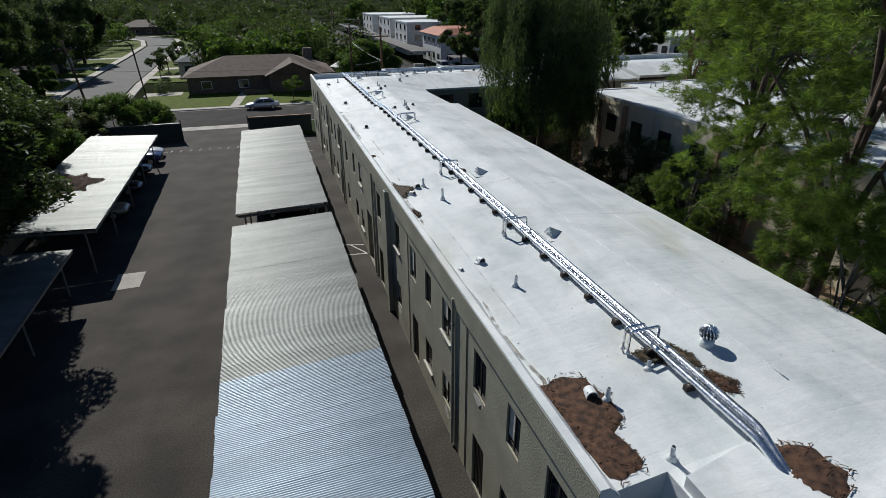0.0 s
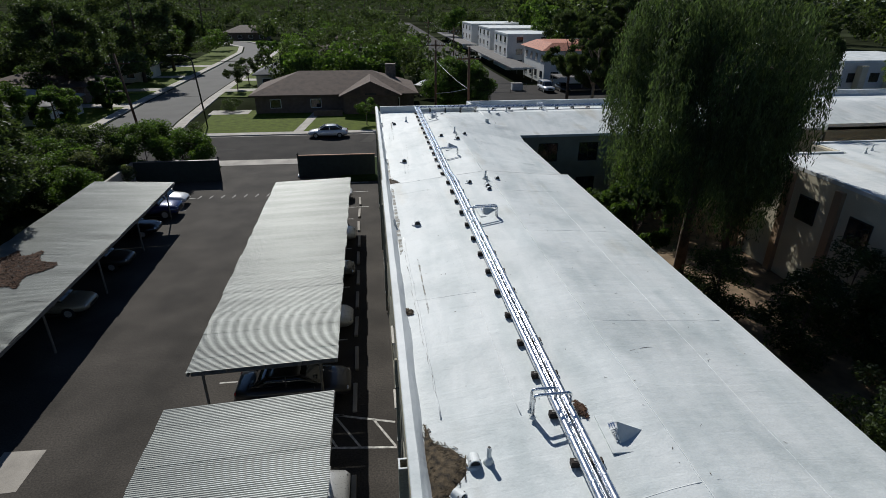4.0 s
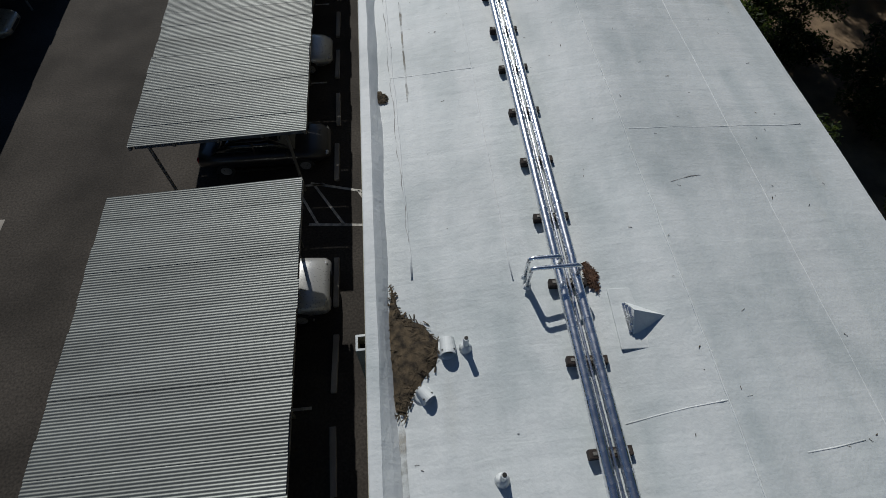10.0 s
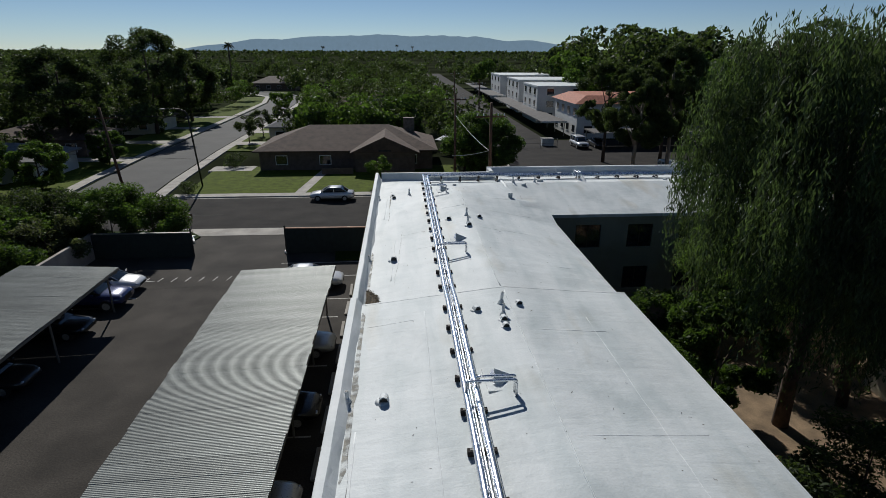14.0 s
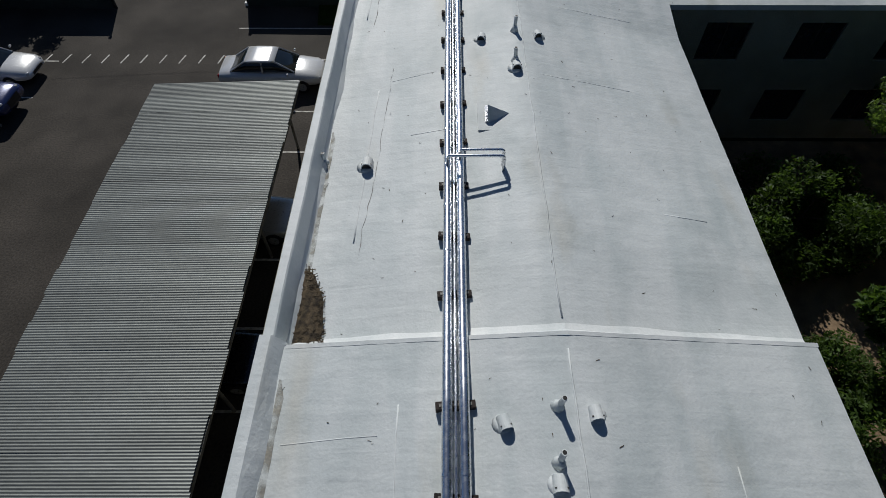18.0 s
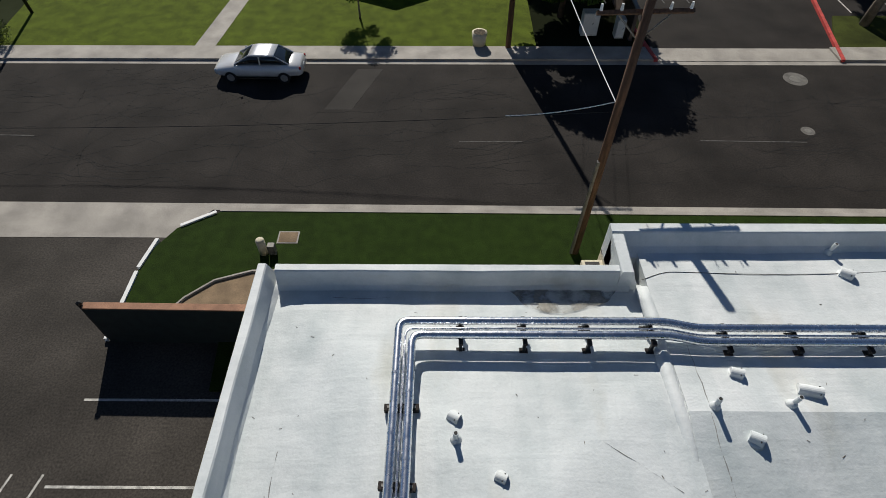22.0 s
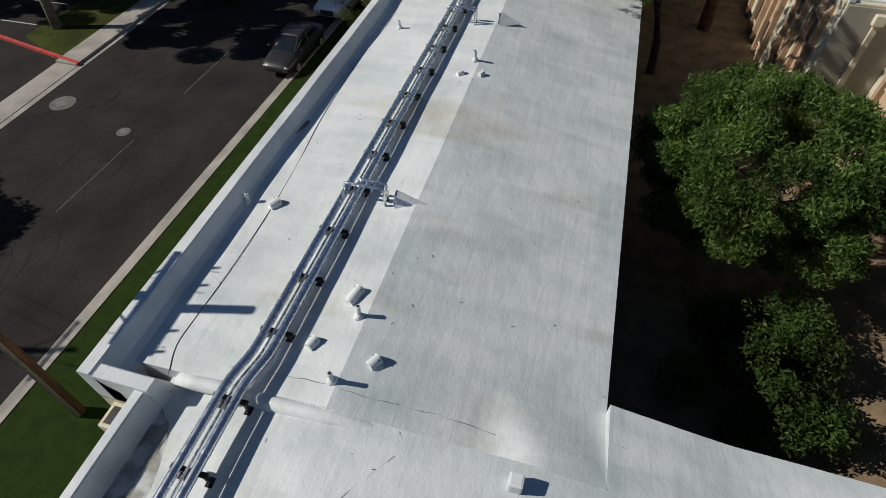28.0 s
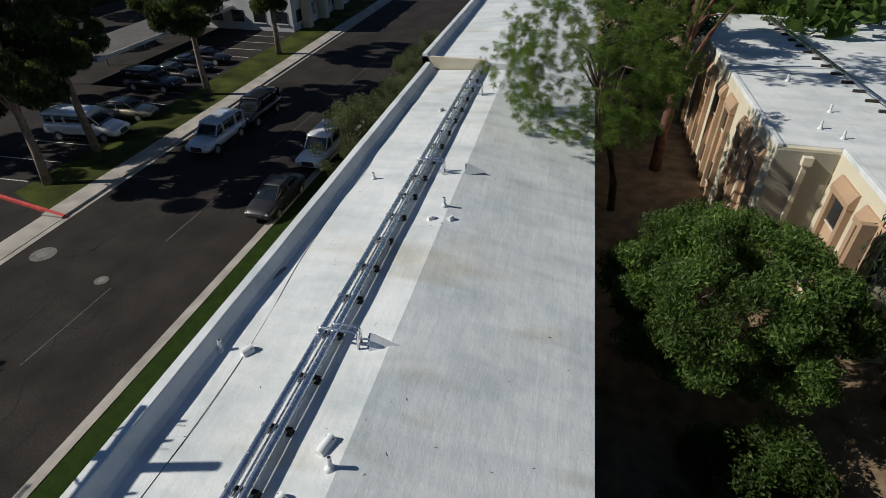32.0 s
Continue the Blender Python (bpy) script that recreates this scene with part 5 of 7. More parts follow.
CARGLASS = mat("car_glass", (0.012, 0.016, 0.018), 0.04, var=0.1, scale=1, fine=5, bump=0, gloss=0.9)


def loft(stations, n=16, power=3.2):
    """Rounded cross-sections (x, half width, bottom, top) joined along the car's length."""
    bm = bmesh.new()
    rings = []
    for x, hw, z0, z1 in stations:
        ring = []
        for k in range(n):
            a = 2 * math.pi * (k + 0.5) / n
            c, s = math.cos(a), math.sin(a)
            c, s = math.copysign(abs(c) ** (2 / power), c), math.copysign(abs(s) ** (2 / power), s)
            ring.append(bm.verts.new((x, hw * c, (z0 + z1) / 2 + (z1 - z0) / 2 * s)))
        rings.append(ring)
    for a, b in zip(rings, rings[1:]):
        for k in range(n):
            bm.faces.new((a[k], a[(k + 1) % n], b[(k + 1) % n], b[k]))
    bm.faces.new(rings[0][::-1])
    bm.faces.new(rings[-1])
    bmesh.ops.recalc_face_normals(bm, faces=bm.faces)
    return bm


def car(x, y, turn, body, label, style="sedan", group="parked cars", category="car"):
    t = thing("car", label, category, group, "", (x, y, 0), turn)
    if style == "sedan":
        L, W, hood, H = 4.7, 0.90, 0.92, 1.45
        low = [(-L / 2, W * 0.80, 0.36, 0.78), (-L / 2 + 0.12, W * 0.92, 0.28, 0.95), (-1.55, W, 0.22, 1.00), (-0.9, W, 0.20, 0.98), (0.9, W, 0.20, 0.97), (1.3, W, 0.22, 0.94), (2.0, W * 0.95, 0.26, 0.83), (L / 2 - 0.1, W * 0.82, 0.32, 0.70), (L / 2, W * 0.68, 0.40, 0.60)]
        glass = [(-1.75, W * 0.72, 0.90, 0.96), (-1.0, W * 0.80, 0.90, 1.39), (0.25, W * 0.80, 0.90, 1.41), (1.15, W * 0.76, 0.88, 0.96)]
        top = [(-1.02, W * 0.68, 1.34, 1.42), (-0.6, W * 0.71, 1.36, H), (0.0, W * 0.70, 1.36, H), (0.32, W * 0.66, 1.34, 1.42)]
        wx, wr = (-1.42, 1.42), 0.32
    elif style == "suv":
        L, W, H = 4.9, 0.97, 1.85
        low = [(-L / 2, W * 0.92, 0.45, 1.0), (-L / 2 + 0.08, W, 0.36, 1.12), (-1.5, W, 0.30, 1.14), (1.0, W, 0.30, 1.12), (1.6, W, 0.32, 1.10), (L / 2 - 0.15, W * 0.96, 0.38, 1.0), (L / 2, W * 0.86, 0.46, 0.86)]
        glass = [(-L / 2 + 0.06, W * 0.84, 1.05, 1.72), (-1.8, W * 0.86, 1.05, 1.78), (0.4, W * 0.86, 1.05, 1.78), (1.15, W * 0.82, 1.02, 1.14)]
        top = [(-L / 2 + 0.1, W * 0.80, 1.70, 1.80), (-1.8, W * 0.82, 1.72, H), (0.1, W * 0.82, 1.72, H), (0.55, W * 0.76, 1.68, 1.78)]
        wx, wr = (-1.5, 1.5), 0.38
    else:
        L, W, H = 5.5, 1.0, 2.12
        low = [(-L / 2, W * 0.94, 0.42, 1.25), (-L / 2 + 0.08, W, 0.34, 1.42), (-1.5, W, 0.30, 1.45), (1.2, W, 0.30, 1.43), (1.65, W * 0.98, 0.34, 1.25), (2.3, W * 0.95, 0.36, 1.08), (L / 2 - 0.1, W * 0.92, 0.38, 0.98), (L / 2, W * 0.84, 0.46, 0.85)]
        glass = [(-L / 2 + 0.10, W * 0.88, 1.3, 1.82), (-2.0, W * 0.915, 1.3, 1.84), (0.75, W * 0.915, 1.3, 1.84), (1.65, W * 0.86, 1.2, 1.28)]
        top = [(-L / 2 + 0.06, W * 0.88, 1.74, 2.0), (-2.0, W * 0.925, 1.76, H), (0.5, W * 0.92, 1.76, H), (0.95, W * 0.86, 1.74, 1.98)]
        wx, wr = (-1.7, 1.75), 0.37
    part("body", loft(low), body, t, smooth=True)
    part("glazing", loft(glass, 12, 5), CARGLASS, t, "dark tinted glass", smooth=True)
    part("roof", loft(top, 12, 4), body, t, smooth=True)
    g0, g1, rt = glass[0], glass[-1], top
    for s in (-1, 1):
        for a, b in (((g1[0] - 0.02, s * g1[1] * 0.96, g1[3] - 0.02), (rt[-1][0], s * rt[-1][1] * 0.94, rt[-1][3] - 0.03)), ((g0[0] + 0.02, s * g0[1] * 0.96, g0[3] - 0.02), (rt[0][0], s * rt[0][1] * 0.94, rt[0][3] - 0.03)), ((-0.25, s * W * 0.845, glass[1][2] + 0.05), (-0.25, s * glass[1][1] * 0.90, top[1][2] + 0.02))):
            part("pillar", rd(a, b, 0.04, 6), body, t)
        for q in {"van": (-2.55, -1.75, -0.95, 0.55), "suv": (-2.3, -1.3, 0.25)}.get(style, ()):
            part("pillar", bx(q - 0.09, q + 0.09, s * W * 0.86 - 0.05, s * W * 0.86 + 0.072 - 0.02 * (style == "suv"), glass[1][2], top[1][2] + 0.04, 0.01), body, t)
        part("side_mirror", ball(bmesh.new(), (glass[-1][0] - 0.25, s * (W + 0.08), glass[0][2] + 0.12), 0.10, 1, (0.6, 1.0, 0.7)), body, t, smooth=True)
        part("headlight", ball(bmesh.new(), (L / 2 - 0.14, s * W * 0.66, low[-1][3] + 0.02), 0.14, 1, (0.7, 1.1, 0.55)), LAMP_CLEAR, t, smooth=True)
        part("tail_light", ball(bmesh.new(), (-L / 2 + 0.07, s * W * 0.74, low[0][3] - 0.02), 0.13, 1, (0.6, 0.9, 0.8)), LAMP_RED, t, smooth=True)
        part("sill", bx(-L / 2 + 1.3, L / 2 - 1.3, s * W - 0.03, s * W + 0.012, 0.24, 0.32), DARKSTEEL, t)
        for wxx in wx:
            tyre = part("wheel", rd((wxx, s * (W - 0.20), wr), (wxx, s * (W + 0.012), wr), wr, 20), RUBBER, t)
            part("rim", rd((wxx, s * (W - 0.10), wr), (wxx, s * (W + 0.022), wr), wr * 0.62, 14), P_SILVER, tyre)
    part("grille", bx(L / 2 - 0.12, L / 2 + 0.012, -0.42, 0.42, low[-1][2] + 0.04, low[-1][3] - 0.02, 0.02), DARKSTEEL, t)
    part("number_plate", bx(-L / 2 - 0.02, -L / 2 + 0.01, -0.16, 0.16, 0.62, 0.74), WHITE, t)
    part("windscreen_wiper", rd((glass[-1][0] - 0.05, -0.4, glass[-1][3]), (glass[-1][0] - 0.15, 0.25, glass[-1][3] + 0.05), 0.012, 5), DARKSTEEL, t)
    return t


car(9.95, 66.2, 0, P_WHITE, "white saloon car parked nose to the building")
car(8.9, 89.45, 179, P_WHITE, "white saloon car parked along the far kerb")
car(44.9, 79.6, 179, P_DARK, "dark grey saloon car parked by the near kerb")
car(51.7, 87.55, 179, P_PALEBLUE, "pale blue two-door utility car on the far kerb", "suv")
car(56.7, 87.2, 179, P_BLACK, "black pickup parked in tree shade", "suv")
car(51.3, 79.35, 179, P_WHITE, "white car half hidden by olive bushes", "suv")
car(50.9, 97.4, -84, P_WHITE, "white passenger van in the lot", "van", category="van")
car(54.8, 97.3, -85, P_TAN, "beige saloon car in the lot")
for x_, y_, p_ in ((61.0, 99.3, P_BLACK), (63.8, 99.2, P_DARK), (66.4, 99.5, P_BLACK), (69.2, 99.3, P_BLACK), (46.2, 121.5, P_WHITE), (49.3, 121.8, P_DARK)):
    car(x_, y_, -90 + random.uniform(-2, 2), p_, "car parked in the shade of the far lot", random.choice(("sedan", "suv")))
car(-3.4, 66.4, 0, P_WHITE, "old white saloon car at the end of the carport")
car(-3.3, 63.9, 0, P_BLUE, "dark blue car under the carport edge", "suv")
for y_, p_, s_ in ((41.0, P_DARK, "sedan"), (46.3, P_SILVER, "sedan"), (51.8, P_BLACK, "sedan"), (57.4, P_SILVER, "sedan"), (34.8, P_SILVER, "suv"), (20.5, P_DARK, "sedan"), (26.0, P_BLACK, "suv")):
    car(10.35, y_, 0, p_, "car parked under the carport roof", s_)
for y_, p_ in ((60.2, P_BLACK), (55.0, P_DARK), (49.5, P_TAN)):
    car(-3.6, y_, 0, p_, "car in the dark under the carport")


# ---- walls, poles and street furniture ----
def screen_wall(x0, y0, x1, y1, h, material, cap, label, thick=0.2):
    t = thing("boundary_wall", label, "wall", "boundary walls", "", ((x0 + x1) / 2, (y0 + y1) / 2, 0), math.degrees(math.atan2(y1 - y0, x1 - x0)))
    L = math.hypot(x1 - x0, y1 - y0)
    part("wall_body", bx(-L / 2, L / 2, -thick / 2, thick / 2, -0.2, h), material, t)
    part("coping", bx(-L / 2 - 0.02, L / 2 + 0.02, -thick / 2 - 0.025, thick / 2 + 0.025, h, h + 0.06, 0.012), cap, t)
    return t


screen_wall(7.25, 72.85, 14.3, 72.75, 2.05, GREENFENCE, WALLCAP, "dark painted block wall with a terracotta coping")
screen_wall(-7.4, 72.5, 0.1, 72.5, 1.95, GREENFENCE, STEEL, "dark screen wall by the drive")
screen_wall(-7.3, 30, -7.3, 72.4, 1.9, CONC, CONC, "grey block wall behind the carports")
for x_, y_ in ((7.18, 72.85), (0.15, 72.5)):
    gl = thing("gate_lamp", "small dark lamp on the wall end", "lamp", "gate lamps", "", (x_, y_, 0))
    part("post", bx(-0.05, 0.05, -0.05, 0.05, 0, 2.1), DARKSTEEL, gl)
    part("lantern", ball(bmesh.new(), (0, 0, 2.2), 0.1, 1, (1, 1, 1.2)), DARKSTEEL, gl)
# planted corner, ring of edging, valve box and backflow pipe
ring_ = thing("edging_ring", "curved concrete edging round bare soil", "edging", "", "", (9.3, 73.5, 0))
part("edging", tube(bmesh.new(), [(-0.6, 0.1, 0.14), (0.0, 1.0, 0.15), (0.9, 1.8, 0.15), (2.2, 2.25, 0.15), (3.6, 2.3, 0.14)], 0.07, 6), CONC, ring_)
tagged(part("soil_bed", prism([(8.6, 73.0), (9.3, 74.5), (10.2, 75.3), (11.5, 75.7), (13.4, 75.8), (13.4, 72.9)], 0.0, 0.125), DIRT), "bare tan soil bed", "soil", "", "structure")
vb = thing("valve_box", "square meter box lid in the lawn", "utility box", "", "", (12.55, 77.5, 0.1))
part("rim", bx(-0.42, 0.42, -0.32, 0.32, -0.05, 0.03), CONC, vb)
part("lid", bx(-0.36, 0.36, -0.26, 0.26, 0.03, 0.045), DIRT, vb)
bf = thing("standpipe", "tan capped standpipe on the lawn", "standpipe", "", "", (11.75, 76.7, 0.1))
part("barrel", rd((0, 0, 0), (0, 0, 0.75), 0.17, 14), CREAM, bf, smooth=True)
part("dome", ball(bmesh.new(), (0, 0, 0.75), 0.17, 2, (1, 1, 0.5)), CREAM, bf, smooth=True)
part("side_box", bx(0.22, 0.5, -0.12, 0.12, 0, 0.5, 0.02), STEEL, bf)
ec = thing("wall_cooler", "tan metal box unit on the wall corner", "utility box", "", "", (22.64, 71.5, 4.6))
part("casing", bx(-0.3, 0.23, -0.35, 0.3, 0.0, 1.2, 0.03), CREAM, ec)
part("grille", bx(-0.22, 0.14, -0.27, 0.22, 1.2, 1.215), DARKSTEEL, ec)


def utility_pole(x, y, h, label, arms=(), lean=(0, 0), r=0.16):
    t = thing("utility_pole", label, "pole", "utility poles", "", (x, y, 0))
    part("shaft", rd((0, 0, -0.3), (lean[0], lean[1], h), r, 12, r * 0.7), WOODPOLE, t, smooth=True)
    for z, half, turn in arms:
        c, s = math.cos(turn), math.sin(turn)
        k = z / h
        ox, oy = lean[0] * k, lean[1] * k
        arm = bmesh.new()
        tube(arm, [(ox - half * c, oy - half * s + 0.14, z), (ox + half * c, oy + half * s + 0.14, z)], 0.07, 4)
        a = part("crossarm", arm, WOODPOLE, t)
        for q in (-0.92, -0.5, 0.5, 0.92):
            part("insulator", rd((ox + q * half * c, oy + q * half * s + 0.14, z + 0.06), (ox + q * half * c, oy + q * half * s + 0.14, z + 0.22), 0.045, 8, 0.03), WHITE, a)
        for q in (-1, 1):
            part("brace", rd((ox + q * 0.55 * half * c, oy + q * 0.55 * half * s + 0.14, z - 0.05), (ox, oy + 0.12, z - 0.75), 0.025, 5), STEEL, t)
    return t


the_pole = utility_pole(23.95, 76.85, 11.3, "tall creosoted timber utility pole with crossarms", ((10.2, 1.2, 0.05),), (-0.26, -1.12))
part("cable_guard", rd((-0.15, -0.09, 0.0), (-0.24, -0.58, 5.2), 0.07, 8), STEEL, the_pole, "grey metal cable guard")
utility_pole(22.4, 92.0, 10.8, "timber utility pole across the street", ((10.2, 1.2, 0.0),))
utility_pole(-13.2, 91.0, 9.6, "dark leaning timber utility pole", ((8.5, 1.3, 0.3),), (-1.1, 0.2))
utility_pole(30.0, 128.0, 10.5, "timber utility pole by the alley", ((9.8, 1.1, 0.0),))
utility_pole(29.5, 168.0, 10.5, "timber utility pole by the alley", ((9.8, 1.1, 0.0),))


def wire(a, b, sag, r=0.016, label="pale overhead cable between poles"):
    t = thing("overhead_wire", label, "cable", "overhead wires")
    a, b = Vector(a), Vector(b)
    pts = [a.lerp(b, k / 14) - Vector((0, 0, sag * 4 * (k / 14) * (1 - k / 14))) for k in range(15)]
    part("strand", tube(bmesh.new(), pts, r, 4), WHITE if r > 0.012 else DARKSTEEL, t)
    return t


wire((23.72, 76.3, 7.4), (22.4, 92.0, 8.6), 0.25), wire((23.72, 76.25, 7.1), (-16.0, 75.0, 8.2), 0.7, 0.009, "dark overhead service cable")
wire((23.72, 76.3, 7.4), (20.6, 76.18, 7.0), 0.1, 0.018, "white spliced sleeve on the service cable")
for q_ in (-1.0, 0.4, 1.0):
    wire((23.7 + q_, 75.95, 10.42), (22.4 + q_, 92.1, 10.4), 0.3, 0.01, "dark overhead power line")
    wire((22.4 + q_, 92.1, 10.4), (30.0 + q_, 128.1, 10.0), 0.7, 0.01, "dark overhead power line")
    wire((30.0 + q_, 128.1, 10.0), (29.5 + q_, 168.1, 10.0), 0.7, 0.01, "dark overhead power line")
    wire((22.4 + q_, 92.1, 10.4), (-14.2 + q_, 91.2, 8.8), 0.8, 0.01, "dark overhead power line")
sl = thing("street_lamp", "slim dark street lamp with a curved arm", "street lamp", "", "", (-6.85, 96.0, 0))
part("mast", tube(bmesh.new(), bend([(0, 0, -0.2), (-0.55, 0, 8.6), (-1.4, -0.3, 9.0), (-2.6, -0.8, 9.05)], 0.6), 0.10, 8, 0.05), DARKSTEEL, sl, smooth=True)
part("lamp_head", ball(bmesh.new(), (-2.8, -0.9, 9.0), 0.22, 2, (1.6, 0.8, 0.5)), STEEL, sl, smooth=True)
ss = thing("street_sign", "small sign on a post by the drive", "sign", "", "", (-1.9, 79.0 - 0.9, 0))
part("post", rd((0, 0, 0), (0, 0, 1.9), 0.03, 6), STEEL, ss)
part("plate", bx(-0.22, 0.22, -0.015, 0.015, 1.25, 1.85, 0.006), WALLCAP, ss)
for x_, y_, w_, h_ in ((27.2, 93.6, 0.95, 1.35), (28.9, 93.3, 0.5, 1.1)):
    ub = thing("utility_cabinet", "pale steel utility cabinet by the pavement", "utility box", "utility cabinets", "", (x_, y_, 0.1))
    part("casing", bx(-w_ / 2, w_ / 2, -0.3, 0.3, 0.0, h_, 0.02), WHITEWALL, ub)
    part("door", bx(-w_ / 2 + 0.05, w_ / 2 - 0.05, -0.315, -0.301, 0.1, h_ - 0.1), WHITE, ub)
    part("handle", bx(0.1, 0.13, -0.34, -0.316, h_ * 0.5, h_ * 0.6), DARKSTEEL, ub)
pl = thing("planter", "round tan concrete bin on the pavement edge", "planter", "", "", (20.75, 92.3, 0.12))
part("bowl", rd((0, 0, 0), (0, 0, 0.75), 0.36, 18, 0.44), CREAM, pl, smooth=True)
part("soil", rd((0, 0, 0.7), (0, 0, 0.757), 0.34, 16), LITTER2, pl)
# downpipes of the west front
for y_ in (20.3, 34.4, 47.3, 55.2, 63.0):
    dp = thing("downpipe", "thin painted downpipe on the stucco wall", "downpipe", "downpipes", "", (WX - 0.03, y_, 0))
    part("pipe", bx(-0.07, 0.03, -0.05, 0.05, 0.1, 6.2, 0.01), STUCCO, dp)
    for z_ in (1.2, 3.2, 5.2):
        part("clip", bx(-0.085, 0.03, -0.07, 0.07, z_, z_ + 0.04), STEEL, dp)


# ---- houses ----
def house(x0, x1, y0, y1, eave, ridge, wallm, roofm, label, over=0.6, along="x", windows=4):
    t = thing("house", label, "house", "houses", "", ((x0 + x1) / 2, (y0 + y1) / 2, 0))
    cx, cy = (x0 + x1) / 2, (y0 + y1) / 2
    a0, a1, b0, b1 = x0 - cx, x1 - cx, y0 - cy, y1 - cy
    part("wall_body", bx(a0, a1, b0, b1, -0.2, eave), wallm, t)
    bm = bmesh.new()
    k = min(a1 - a0, b1 - b0) / 2
    e = [bm.verts.new(p) for p in ((a0 - over, b0 - over, eave), (a1 + over, b0 - over, eave), (a1 + over, b1 + over, eave), (a0 - over, b1 + over, eave))]
    lo = [bm.verts.new((v.co.x, v.co.y, eave - 0.18)) for v in e]
    if along == "x":
        r = [bm.verts.new((a0 + k, 0, ridge)), bm.verts.new((a1 - k, 0, ridge))]
        fs = ((e[0], e[1], r[1], r[0]), (e[2], e[3], r[0], r[1]), (e[1], e[2], r[1]), (e[3], e[0], r[0]))
    else:
        r = [bm.verts.new((0, b0 + k, ridge)), bm.verts.new((0, b1 - k, ridge))]
        fs = ((e[0], e[1], r[0]), (e[1], e[2], r[1], r[0]), (e[2], e[3], r[1]), (e[3], e[0], r[0], r[1]))
    for f in fs:
        bm.faces.new(f)
    for i in range(4):
        bm.faces.new((lo[i], lo[(i + 1) % 4], e[(i + 1) % 4], e[i]))
    bm.faces.new(lo[::-1])
    bmesh.ops.recalc_face_normals(bm, faces=bm.faces)
    part("roof", bm, roofm, t)
    for i in range(windows):
        u = a0 + (a1 - a0) * (i + 0.5) / windows
        w = part("window", bx(u - 0.7, u + 0.7, b0 - 0.04, b0 - 0.004, 0.9, 2.0), GLASS, t)
        part("frame", bx(u - 0.78, u + 0.78, b0 - 0.025, b0 - 0.003, 0.82, 2.08), WHITE, w)
    return t


main_house = house(-2.2, 20.6, 104.6, 116.5, 2.75, 5.3, BROWNWALL, SHINGLE, "low brown ranch house with a hipped shingle roof", 0.7)
gb = bmesh.new()
for p_ in (((-1.5), 0),):
    v_ = [gb.verts.new(q) for q in ((0.6, -8.4, 2.72), (9.6, -8.4, 2.72), (5.1, -8.4, 4.75), (0.6, 0, 2.72), (9.6, 0, 2.72), (5.1, 0, 4.9))]
    for f_ in ((0, 1, 2), (0, 2, 5, 3), (2, 1, 4, 5), (3, 5, 4), (0, 3, 4, 1)):
        gb.faces.new([v_[i] for i in f_])
bmesh.ops.recalc_face_normals(gb, faces=gb.faces)
part("front_gable", gb, SHINGLE, main_house)
part("front_bay", bx(1.2, 9.0, -7.8, -5.9, -0.2, 2.7), BROWNWALL, main_house)
part("gable_vent", prism([(4.3, -8.43), (5.9, -8.43), (5.1, -8.42)], 2.9, 3.1), DARKSTEEL, main_house)
part("chimney", bx(7.6, 9.2, 1.5, 2.6, 4, 6.0), PALEBARK, main_house)
part("garden_wall", bx(-3.0, 1.0, -8.9, -8.7, -0.2, 0.9), BROWNWALL, main_house)
house(-41, -27, 99, 108, 2.7, 4.2, WHITEWALL, mat("pale_shingle", (0.23, 0.22, 0.21), 0.9, var=0.15, scale=2, fine=18, bump=0.4), "small white house with a pale roof")
house(-46, -30, 116, 127, 2.7, 4.4, BROWNWALL, SHINGLE, "dark low house under trees")
house(-46, -30, 140, 151, 2.7, 4.4, CREAM, SHINGLE, "tan low house under trees")
house(-40, -24, 255, 266, 3.0, 5.4, BROWNWALL, mat("tan_shingle", (0.20, 0.16, 0.13), 0.9, var=0.15, scale=2, fine=18, bump=0.4), "brown ranch house at the street bend")
house(-6, 8, 128, 138, 2.8, 5.0, CREAM, mat("grey_shingle", (0.14, 0.145, 0.15), 0.9, var=0.15, scale=2, fine=18, bump=0.4), "grey roofed house beyond")
house(-4, 10, 158, 168, 2.8, 5.2, CREAM, SHINGLE, "low tan ranch house beyond the trees")
house(-2, 14, 195, 206, 2.8, 5.2, CREAM, SHINGLE, "low tan ranch house beyond the trees")


